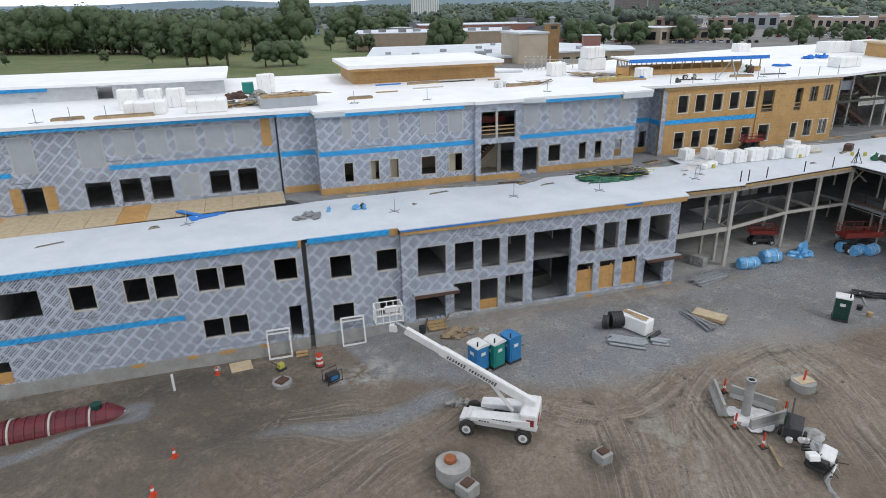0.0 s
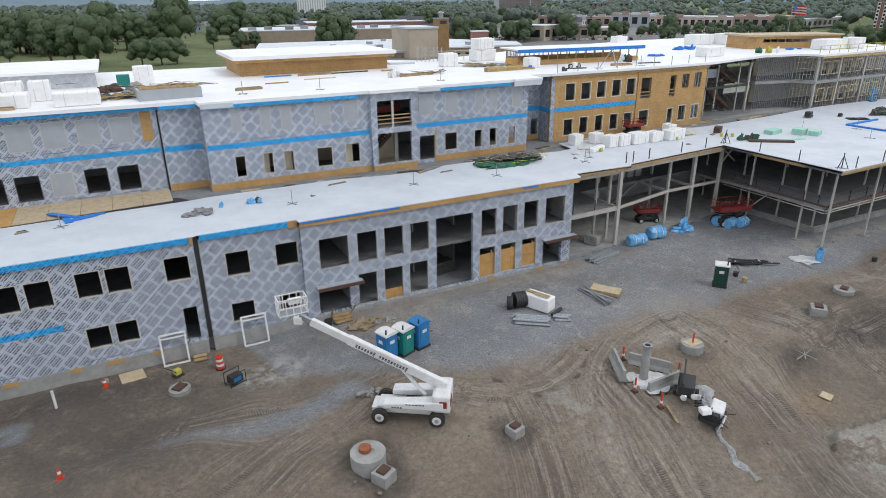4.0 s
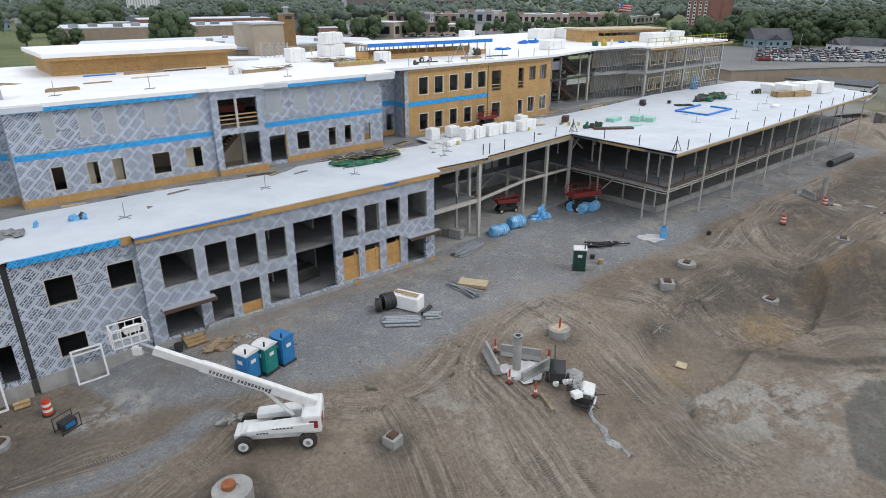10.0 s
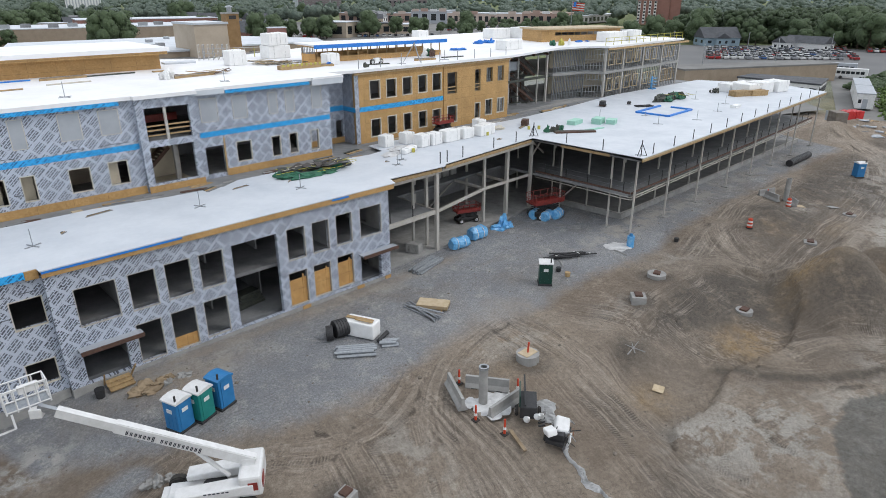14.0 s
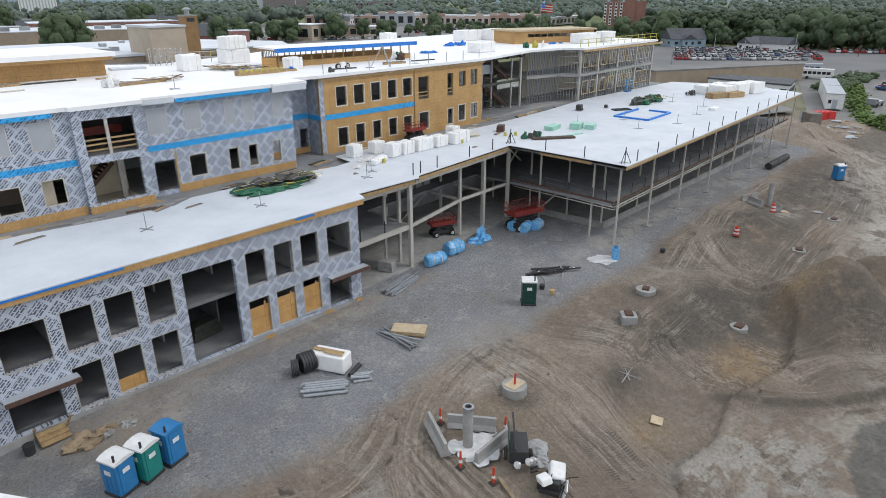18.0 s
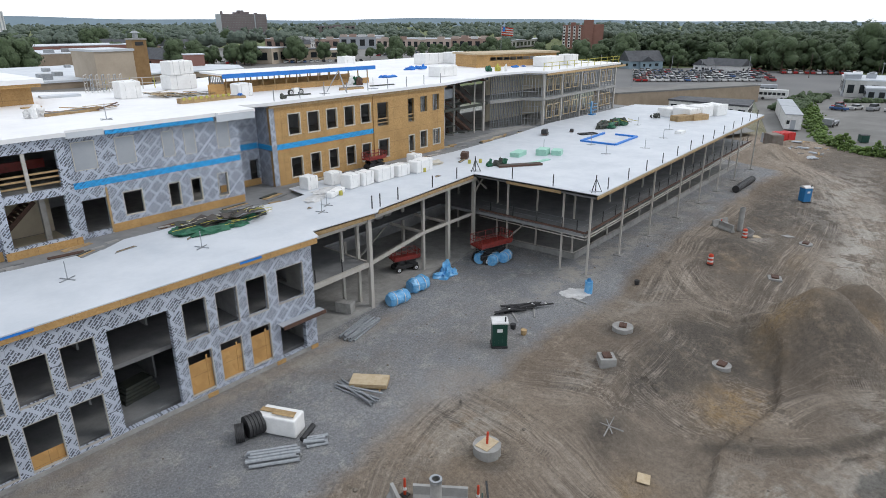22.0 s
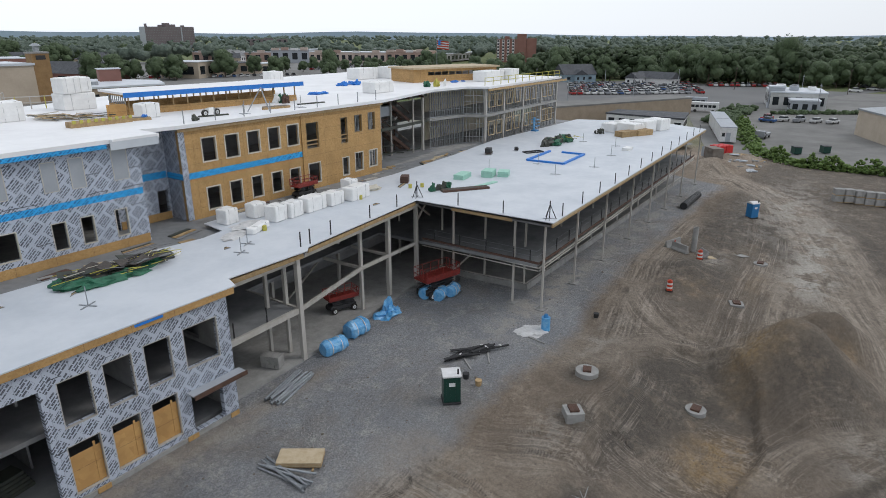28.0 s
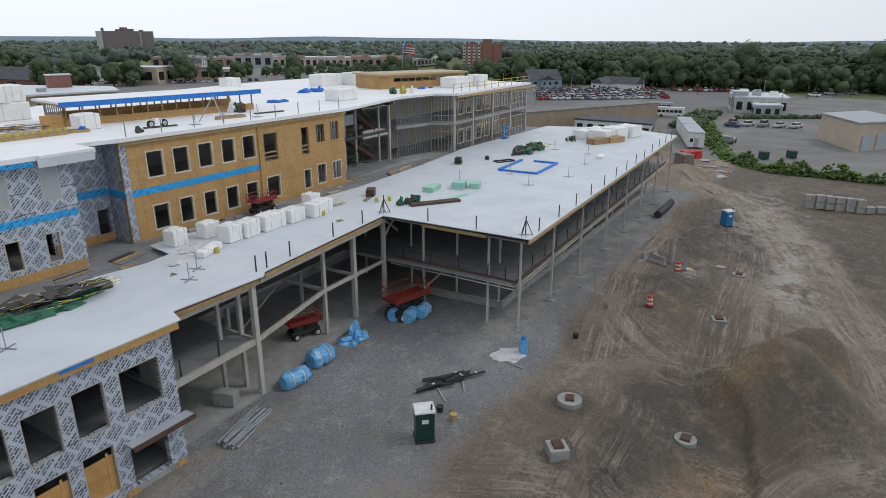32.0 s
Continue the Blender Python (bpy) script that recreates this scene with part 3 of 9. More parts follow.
TRACKS = (((19.0, 15), (19.6, 18.5), (20.2, 20.2), (21.5, 22.8), (23.8, 26.5), (27, 29), (31.5, 30.7), (38.1, 31.0)), ((18, 6), (22.3, 16.5), (23.7, 19.9), (24.0, 23.5), (25.2, 28.2)),
          ((36.6, 32.2), (35.3, 24.1), (33.1, 18.1), (32.0, 13.7), (32.2, 9)), ((34.6, 32.0), (34.1, 25.6), (33.1, 20.5), (31.3, 15.9), (28.3, 10)), ((12, 8), (14, 16), (17, 22), (19, 30), (20, 36)),
          ((42.9, 16.7), (44.2, 14.0), (46.3, 11.7), (50, 9.4), (58, 5)), ((49.4, 18.6), (50.0, 16), (50.5, 13.6)), ((33.2, 11.0), (35.8, 12.6), (40.1, 11.4), (46.3, 9.3), (52, 6)), ((38.6, 14.2), (36.6, 12.2), (36.0, 9)),
          ((45.5, 24), (44.2, 19.2), (44.3, 16.2)), ((39.8, 30.0), (41.7, 26.0), (43.2, 22.5)), ((40.9, 23.2), (45.9, 23.4), (51.7, 23.0), (57, 24.2)), ((54.0, 25.6), (61.5, 27.3), (77.2, 29.8), (95, 30)),
          ((60.6, 21.6), (62.9, 25.8), (68, 28.8), (76, 30.4)), ((54.6, 27.3), (60.0, 23.9), (60.2, 18.8)), ((47.3, 14.6), (50.7, 13.6), (53.5, 12.3), (56.6, 8.4)), ((58.2, 18.6), (72.1, 19.6), (83.9, 19.7), (100, 21), (118, 26)),
          ((125.6, 36), (120, 28), (112.7, 22.2), (100.2, 17.5), (86.9, 14.0), (74.8, 11.0), (62, 7)), ((128, 36), (124, 29), (117, 21.5), (104, 15), (89.7, 11.5), (76, 8)), ((45.9, 20.6), (45.4, 18.6), (44.2, 15.6)), ((66, 16.7), (76, 17.6), (82.7, 16.9), (83.5, 14.6), (79, 13.0)),
          ((-4, 33.5), (4, 31), (10, 32.5), (18, 33)), ((14, 30), (18, 27), (22, 27.6), (26, 30)), ((-3, 24), (4, 28.5), (10, 31.5), (16, 37)), ((28, 33), (34, 34.5), (42, 37), (52, 38.5)))
SCARP = ((60.1, 23.1), (56.9, 24.2), (51.0, 24.2), (45.4, 23.6), (39.3, 23.6), (37.1, 22.7), (34.4, 20.1), (32.5, 16.3), (31.7, 14.1))
PIT = SCARP + ((34.2, 15.8), (38.2, 15.2), (43.0, 16.2), (50.0, 14.6), (56.0, 16.0), (60.5, 19.0))
WET = ((45.5, 9.3), (49.5, 7.4), (52.0, 2.0), (36.0, 2.0), (35.5, 6.5), (38.2, 8.0), (40.6, 9.0))
HOLES = ((7.05, 25.35, 1.0), (7.4, 23.9, 0.6), (15.95, 24.05, 0.5), (32.5, 25.85, 0.8), (45.55, 25.0, 0.6), (50.7, 26.2, 0.8), (52.9, 19.2, 0.7), (-1.75, 38.75, 0.7))


def smooth(x, a, b):
    t = np.clip((x - a) / (b - a), 0, 1)
    return t * t * (3 - 2 * t)


def lowfreq(x, y, seed, scale):
    """A cheap smooth pattern from a few sines."""
    r = np.random.RandomState(seed)
    s = np.zeros_like(x)
    for k in range(7):
        a, f, p = r.uniform(0, 2 * np.pi), scale * r.uniform(0.6, 2.2), r.uniform(0, 6.28)
        s = s + np.sin((x * np.cos(a) + y * np.sin(a)) * f + p)
    return s / 7


def near_line(x, y, line):
    """Distance to a broken line, and the way along it."""
    best, run, start = np.full(x.shape, 1e9), np.zeros(x.shape), 0.0
    for (ax, ay), (bx, by) in zip(line, line[1:]):
        L = math.hypot(bx - ax, by - ay)
        t = np.clip(((x - ax) * (bx - ax) + (y - ay) * (by - ay)) / L ** 2, 0, 1)
        d = np.hypot(x - ax - t * (bx - ax), y - ay - t * (by - ay))
        run = np.where(d < best, start + t * L, run)
        best = np.minimum(best, d)
        start += L
    return best, run


def within(x, y, poly):
    """1 inside a polygon, 0 outside."""
    odd = np.zeros(x.shape, bool)
    for (ax, ay), (bx, by) in zip(poly, poly[1:] + poly[:1]):
        if ay != by:
            odd ^= ((ay > y) != (by > y)) & (x < ax + (y - ay) * (bx - ax) / (by - ay))
    return odd.astype(float)


def rounded(line):
    """The line with its corners cut twice."""
    for _ in range(2):
        out = [line[0]]
        for (ax, ay), (bx, by) in zip(line, line[1:]):
            out += [(ax * 0.75 + bx * 0.25, ay * 0.75 + by * 0.25), (ax * 0.25 + bx * 0.75, ay * 0.25 + by * 0.75)]
        line = out + [line[-1]]
    return line


def heights(x, y):
    z = np.interp(y, [a for a, b in BASE], [b for a, b in BASE])
    for mx, my, r, h in MOUNDS:
        d = np.hypot(x - mx, (y - my)) / r * (1 + 0.18 * lowfreq(x, y, int(mx * 3) % 97, 0.5))
        z = z + h * np.exp(-(d * 1.55) ** 2)
    d = np.hypot(x - 60.6, (y - 14.3) * 1.12) * (1 + 0.14 * lowfreq(x, y, 31, 0.55))
    z = z + 5.5 * np.clip(1 - d / 6.6, 0, 1) ** 1.08 * (1 - 0.16 * np.exp(-(d / 0.9) ** 2))
    d = np.hypot(x - 66.3, y - 12.6) * (1 + 0.16 * lowfreq(x, y, 37, 0.6))
    z = np.maximum(z, np.interp(y, [a for a, b in BASE], [b for a, b in BASE]) + 4.0 * np.clip(1 - d / 6.2, 0, 1))
    z = z - 0.85 * (1 - smooth(x, 3, 12)) * smooth(y, 30, 36)
    z = z + 0.4 * np.exp(-((x - 49) / 9) ** 2 - ((y - 26) / 3.5) ** 2)
    z = z - 0.5 * within(x, y, PIT) * smooth(near_line(x, y, SCARP)[0], 0, 1.1)
    z = z + (-0.6 - z) * smooth(x, 118, 139)
    z = z + 2.1 * np.exp(-((x - 131) / 5.0) ** 2 - ((y - 34.6) / 3.4) ** 2) + 1.5 * np.exp(-((x - 144) / 6.0) ** 2 - ((y - 35.0) / 3.6) ** 2)
    trench = smooth(x, -40, -30) * (1 - smooth(x, -13.5, -11)) * smooth(y, 36.3, 38.2) * (1 - smooth(y, 41.2, 42.2))
    z = z - 0.45 * trench
    site = smooth(x, -60, -40) * (1 - smooth(x, 130, 150)) * smooth(y, -40, -20) * (1 - smooth(y, 42, 44))
    loose = 1 - 0.75 * smooth(y, 29 + 3 * lowfreq(x, y, 5, 0.2), 33)
    return z + site * loose * (0.2 * lowfreq(x, y, 1, 0.7) + 0.13 * lowfreq(x, y, 2, 2.2) + 0.06 * lowfreq(x, y, 3, 5.0) + 0.035 * np.abs(lowfreq(x, y, 9, 8.0)))


def ground_at(x, y):
    return float(heights(np.array([float(x)]), np.array([float(y)]))[0])


def build_ground():
    far = [4000, 2500, 1500, 900, 500, 300, 200]
    xs = np.array([-v - 34 for v in far] + [-45, -38] + list(np.arange(-34, 130, 0.27)) + [132 + 2.5 * k for k in range(12)] + [170 + v for v in far[::-1]])
    ys = np.array([-v for v in far] + [-120, -70, -40, -20, -10, -4] + list(np.arange(0, 45, 0.27)) + [46, 50, 60, 80, 110, 150] + [v for v in far[::-1]])
    X, Y = np.meshgrid(xs, ys)
    Z = heights(X, Y)
    ruts = np.zeros_like(X)
    marks = {a: [np.full(X.shape, 50.0), np.zeros_like(X), np.zeros_like(X)] for a in "ab"}
    for k, line in enumerate(TRACKS):
        d, s = near_line(X, Y, rounded(line))
        m = marks["ab"[k % 2]]
        closer = d < m[0]
        m[0], m[1], m[2] = np.where(closer, d, m[0]), np.where(closer, s, m[1]), np.where(closer, (0.15 + 0.6 * ((k * 0.618) % 1)) * smooth(s, 0.05, 2.5) * (1 - smooth(s, s.max() - 2.5, s.max() - 0.05)), m[2])
        ruts = np.maximum(ruts, np.exp(-((d - 0.95) / 0.3) ** 2))
    Z = Z - 0.06 * ruts * (Y < 32)
    dust = np.zeros_like(X)
    for k, w, v in ((0, 1.6, 0.55), (1, 1.3, 0.5), (2, 1.6, 0.5), (3, 1.2, 0.4), (12, 1.2, 0.5), (13, 0.9, 0.55), (14, 1.0, 0.5), (15, 0.9, 0.6), (17, 2.2, 0.95), (18, 2.0, 0.9), (20, 1.0, 0.7), (8, 0.8, 0.6), (7, 1.0, 0.5)):
        d = near_line(X + 0.5 * lowfreq(X, Y, 61, 0.5), Y + 0.5 * lowfreq(X, Y, 62, 0.5), rounded(TRACKS[k]))[0]
        dust = np.maximum(dust, v * np.exp(-(d / w) ** 4))
    gx = [-40, -0.5, 2, 5, 10, 16, 20, 30, 38, 46, 54, 60, 70, 90, 118, 124, 140]
    gy = [60, 60, 45, 37, 33.5, 31.2, 30.6, 31, 30.2, 30, 30.2, 30.3, 31.2, 31.3, 31.3, 45, 50]
    gravel = smooth(Y - np.interp(X, gx, gy) + 1.2 * lowfreq(X, Y, 21, 0.35), -2.4, 2.2)
    gravel = np.maximum(gravel, 0.95 * np.exp(-((near_line(X, Y, ((-2.6, 31.9), (0.6, 31.1), (4.2, 31.0), (8.5, 32.6)))[0] / 1.25) ** 2)))
    gravel = np.maximum(gravel, 0.95 * np.exp(-((near_line(X, Y, ((-24, 34.6), (-17, 35.6), (-11.3, 37.1), (-11.2, 38.6), (-13, 39.4)))[0] / 0.75) ** 4)))
    blob = lambda cx, cy, rx, ry: np.exp(-(((X - cx) / rx) ** 2 + ((Y - cy) / ry) ** 2))
    ochre = np.clip(blob(49, 16.6, 2.6, 2.2) + 0.7 * blob(46.9, 17.4, 2.5, 1.6) + 0.6 * blob(36, 18.6, 1.8, 1.5) + 0.8 * blob(59, 17.5, 2, 1.6) + 0.45 * blob(60.5, 16.0, 3, 2.4) + 0.4 * blob(67, 15.5, 3, 2) + 0.35 * blob(33, 27, 3, 2.5) + 0.5 * blob(13.5, 38.8, 2.2, 1.2), 0, 1)
    pale = np.clip(1.3 * blob(37.5, 12.2, 4.2, 2.6) + 1.0 * blob(34.2, 14.4, 1.8, 1.5) + 0.6 * blob(44, 8.5, 5, 2.2) + 0.5 * blob(38, 7.5, 7, 2.4) + 0.6 * blob(20.5, 24.5, 1.5, 4) + 0.6 * blob(33, 28, 4, 1.4) + 0.9 * blob(84, 15.3, 7, 2.0) + 0.8 * blob(95, 15.5, 12, 2.2) + 0.5 * blob(53, 9.4, 3, 1.5) + 0.55 * blob(81.5, 24.4, 3, 1.2)  + 0.55 * blob(16, 40.3, 5, 1.2)
                   + 0.6 * blob(60, 35, 9, 1.8) + 0.6 * blob(84, 34.6, 26, 1.1) + 0.7 * blob(112, 21, 16, 4) + 0.6 * blob(30, 41, 6, 1.0) + 0.4 * blob(43.5, 25.5, 3, 1.4) + 0.5 * blob(57, 27.5, 4, 1.2) + 0.7 * blob(-24, 43, 8, 1), 0, 1)
    # Besides mud, blobs at (60, 14) and (57.6, 12.6) paint the mound's shaded side.
    dark = np.clip(1.5 * blob(30.3, 13.0, 2.2, 1.5) + 0.5 * blob(49, 20, 8, 3.6) + 0.3 * blob(60, 14, 6, 6) + 0.45 * blob(75, 24, 9, 4.5) + 0.4 * blob(46, 15, 4, 3) + 0.3 * blob(90, 20, 12, 6) + 0.8 * blob(39, 22, 2.4, 1.6) + 0.9 * blob(47, 22.4, 3.5, 1.6) + 0.95 * blob(54.5, 21, 3.4, 2.4) + 0.9 * blob(75.5, 25, 4.5, 2.6) + 0.7 * blob(-8, 40.5, 7, 1.6) + 0.5 * blob(57.6, 12.6, 2.4, 3.0) + 0.6 * blob(94, 11, 8, 2) + 0.75 * blob(96, 23, 7, 4.5)
                   + 0.5 * blob(10, 39.5, 4, 1.5) + 0.5 * blob(24, 20, 3, 4) + 0.45 * blob(-3, 33, 5, 3), 0, 1)
    pit = within(X, Y, PIT) * smooth(near_line(X, Y, SCARP)[0], 0, 0.9)
    left = (1 - smooth(X, -4, 7)) * smooth(Y, 24, 30)
    dark = np.clip(dark * (0.55 + 0.25 * pit) + 0.2 * pit + 0.62 * left * (1 - gravel) + 0.54 * smooth(X, 42, 58) * (1 - smooth(Y, 27, 31)) + 0.3 * smooth(X, 78, 95) * (1 - smooth(Y, 28, 32)), 0, 1)
    for hx, hy, hr in HOLES:
        d = np.hypot(X - hx, Y - hy) * (1 + 0.15 * lowfreq(X, Y, int(hx * 5) % 89, 1.5))
        dark = np.maximum(dark, 0.75 * smooth(d, hr * 0.6, hr) * (1 - smooth(d, hr + 0.5, hr + 1.5)))
        Z = Z - 0.14 * (1 - smooth(d, hr + 0.2, hr + 1.1))
    # The first entry paints shade on the mound's right flank, the rest darker earth.
    for mx, my, a, b in ((64, 11.5, 4.5, 3.5), (92.5, 9.4, 6, 2.6), (106, 6.0, 20, 4.5), (75, 26.5, 8, 3.6), (95, 25, 9, 4), (104, 28, 6, 2.5)):
        dark = np.maximum(dark, 0.75 * blob(mx, my, a, b))
    dust = np.maximum(dust, 0.9 * blob(81.5, 17.2, 6.5, 2.8))
    ochre = np.maximum(ochre, 0.5 * blob(58.6, 17.7, 2.6, 1.6) + 0.45 * blob(55.8, 16.8, 2.0, 1.3) + 0.5 * blob(63.2, 11.4, 2.0, 1.3) + 0.7 * blob(47.4, 16.9, 3.2, 1.2) + 0.5 * blob(78, 19.5, 4, 1.6) + 0.4 * blob(72, 24, 2.5, 2) + 0.4 * blob(88, 22, 3, 2))
    dust = np.maximum(dust, 0.75 * blob(15.5, 39.6, 3.6, 1.4) + 0.8 * blob(12.5, 40.8, 2.5, 0.9))
    dust = np.maximum(dust, 0.8 * np.exp(-(((Y - 41.7) / 0.8) ** 2)) * smooth(X, 8, 12) * (1 - smooth(X, 40, 44)))
    dark = dark * (1 - 0.6 * np.clip(ochre, 0, 1))
    spill = np.clip(1.2 * blob(5.0, 37.9, 2.4, 1.6) + 0.8 * blob(3.0, 37.4, 1.2, 0.5) + 0.6 * blob(16.5, 38.6, 1.3, 0.6) + 0.5 * blob(58.9, 33.6, 1.6, 1.0) + 0.5 * blob(66.3, 33.9, 1.3, 0.9) + 0.5 * blob(74.2, 34.0, 1.3, 0.9) + 0.5 * blob(83, 34.2, 1.5, 0.9) + 0.4 * blob(47.5, 41.5, 1.2, 0.6) + 0.5 * blob(39, 40.5, 1.8, 0.7), 0, 1)
    band = np.exp(-(near_line(X, Y, rounded(TRACKS[5]))[0] / 0.6) ** 4) * (1 - smooth(X, 51, 56))
    wet = within(X, Y, WET) * 0.8
    grass = smooth(Y, 108, 125) + 1 - smooth(Y, -70, -30) + smooth(X, 150, 170) + 1 - smooth(X, -75, -50)
    verts = np.stack([X.ravel(), Y.ravel(), Z.ravel()], 1)
    nx, ny = len(xs), len(ys)
    i = (np.arange(ny - 1)[:, None] * nx + np.arange(nx - 1)[None]).ravel()
    faces = np.stack([i, i + 1, i + 1 + nx, i + nx], 1)
    me = bpy.data.meshes.new("ground")
    me.from_pydata(verts.tolist(), [], faces.tolist())
    for name, v in (("gravel", gravel), ("ochre", ochre), ("pale", pale), ("dust", dust), ("dark", dark), ("spill", spill), ("band", band), ("wet", wet), *((n + a, v) for a in "ab" for n, v in zip(("off_", "run_", "tone_"), marks[a])), ("grass", np.clip(grass, 0, 1))):
        me.attributes.new(name, "FLOAT", "POINT").data.foreach_set("value", np.ascontiguousarray(v.ravel(), dtype=np.float32))
    me.polygons.foreach_set("use_smooth", np.ones(len(faces), bool))
    me.materials.append(GROUND)
    tagged(new("ground", me), "bare brown earth and grey gravel with ruts and tyre tracks", "ground", kind="structure")


build_ground()


# ---- front wing: two storeys behind printed house wrap ----
front = thing("front_wing", "two-storey school wing under construction, clad in printed grey house wrap", "building")
YA, YB, YC = 42.57, 43.05, 42.9
C_UP = [(-21, -16.9, 5.15, 7.15), (-15.05, -13.45, 5.2, 7.1), (-11.62, -10.03, 5.27, 7.15), (-9.68, -8.15, 5.27, 7.15), (-6.78, -5.24, 5.4, 7.25), (-4.99, -3.45, 5.4, 7.25), (-1.27, 0.4, 5.45, 7.27)]
C_DN = [(-6.87, -5.37, 1.53, 3.15), (-5.05, -3.62, 1.53, 3.17)]
C_DOOR = [(-0.55, 0.37, 0.55, 3.22), (-24, -19.75, 0.36, 2.1)]
B_WIN = [(2.85, 4.55, 4.95, 6.87), (6.48, 8.2, 5.05, 6.9), (2.78, 4.5, 1.15, 2.77), (6.4, 8.05, 1.15, 2.77)]
A_UP = [(9.7, 12.1, 4.28, 6.85), (12.8, 14.5, 4.28, 6.85), (15.1, 16.81, 4.29, 6.88), (17.4, 19.15, 4.29, 6.88), (24.14, 25.72, 4.42, 6.97), (26.34, 27.9, 4.42, 6.97), (28.55, 30.12, 4.46, 7.05), (30.9, 33.12, 4.5, 7.07)]
A_DN = [(12.7, 14.35, 0.48, 3.3), (14.97, 16.67, 0.45, 3.32), (17.25, 19.0, 0.55, 3.37), (24.0, 25.66, 0.58, 3.42), (26.22, 27.82, 0.68, 3.42), (28.46, 30.06, 0.75, 3.5)]
A_DOOR = [(9.4, 12.0, 0.4, 2.85), (19.8, 23.35, 0.4, 6.9), (30.85, 32.95, 0.42, 2.9)]

wall("wall", (-34, YC), (0.85, YC), 0.35, 8.2, 0.35, C_UP + C_DN + C_DOOR, WRAP, front, "grey house wrap with dark print", -34)
wall("wall", (1.2, YB), (8.4, YB), 0.35, 8.2, 0.35, B_WIN, WRAP, front, "grey house wrap with dark print", 1.2)
wall("wall", (8.4, YA), (33.95, YA), 0.35, 8.2, 0.35, A_UP + A_DN + A_DOOR, WRAP, front, "grey house wrap with dark print", 8.4)
wall("end_wall", (33.95, YA + 0.36), (33.95, 54), 0.35, 8.2, 0.3, [(2.5, 11, 0.5, 3.9), (2.5, 11, 4.5, 8)], CONC, front)
part("expansion_joint", block(0.85, 1.2, 43.12, 43.3, 0.35, 8.4), BLACK, front, "black open joint between two walls")
part("side_return", block(8.4, 8.6, YA + 0.35, YB + 0.3, 0.35, 8.2), WRAP, front)
framed(C_UP[1:] + C_DN, YC, CREAM, front, 0.05)
framed(B_WIN, YB, CREAM, front, 0.05)
framed(A_UP, YA, STEEL, front, 0.04, 0.004)
framed(A_DN, YA, STEEL, front, 0.04, 0.004)

# boarded ground-floor windows
for a, b, c, d in A_DN[3:] + [(14.97, 16.67, 0.45, 1.75)]:
    part("plywood_panel", block(a + 0.05, b - 0.05, YA + 0.17, YA + 0.19, c + 0.03, c + min(2.15, d - c - 0.4)), PLY, front, "orange-brown plywood board")
    part("batten", block(b - 0.42, b - 0.3, YA + 0.14, YA + 0.169, c + 0.03, d - 0.4), PLY, front)
for a, b, c in ((-24.0, -19.75, 0.36),):
    part("plywood_panel", block(a, b, YC + 0.15, YC + 0.17, c, c + 0.9), PLY, front, "orange-brown plywood board")

# blue flashing bands and roof edge
part("flashing_strip", block(-34, -8.0, YC - 0.02, YC - 0.002, 3.36, 3.78), BLUE, front, "bright blue printed flashing tape")
part("flashing_strip", block(-34, 0.6, YC - 0.2, YC - 0.11, 8.16, 8.56), BLUE, front, "bright blue printed flashing tape")
part("flashing_strip", block(1.3, 7.6, YB - 0.22, YB - 0.13, 8.14, 8.56), BLUE, front, "bright blue printed flashing tape")
part("fascia", block(7.61, 8.29, YB - 0.22, YB - 0.13, 8.02, 8.57), OSB, front)
part("fascia", block(0.61, 0.85, YC - 0.2, YC - 0.11, 8.02, 8.57), OSB, front)
part("fascia", block(8.35, 34.4, YA - 0.22, YA - 0.12, 8.12, 8.52), OSB, front, "raw wood roof edge")
part("fascia", block(34.9, 41.2, 43.62, 43.8, 8.1, 8.4), LUMBER, front, "raw wood roof edge")
part("edge_tape", block(8.35, 16.5, YA - 0.27, YA - 0.23, 8.40, 8.52), TARPBL, front)
part("edge_tape", block(28.2, 29.8, YA - 0.27, YA - 0.23, 8.36, 8.5), TARPBL, front)
for a, b, y in ((-34, 0.8, YC), (1.2, 8.35, YB), (8.4, 33.9, YA)):
    part("foundation", block(a, b, y - 0.12, y + 0.4, -1.6, 0.34), CONC, front, "bare concrete footing")
for k, (a, w) in enumerate(((-12.2, 0.9), (-8.3, 0.7), (-6.0, 1.1), (-3.0, 0.7), (24.9, 0.7), (30.2, 0.7), (33.2, 0.6))):
    part("sill_board", block(a, a + w, (YC if a < 1 else YA) - 0.2, (YC if a < 1 else YA) - 0.125, 0.12, 0.4), OSB, front)

# entrance canopies
for a, b, z in ((9.2, 12.95, 2.9), (30.6, 34.25, 3.05)):
    part("canopy", block(a, b, YA - 0.75, YA - 0.01, z + 0.02, z + 0.1), COVER, front, "grey membrane entrance canopy on rusty steel")
    part("canopy_beam", block(a, b, YA - 0.85, YA - 0.75, z - 0.12, z + 0.14), RUST, front)
    for k in range(3):
        u = a + 0.25 + k * (b - a - 0.5) / 2
        part("canopy_bracket", block(u - 0.06, u + 0.06, YA - 0.74, YA - 0.01, z - 0.1, z), STEEL, front)

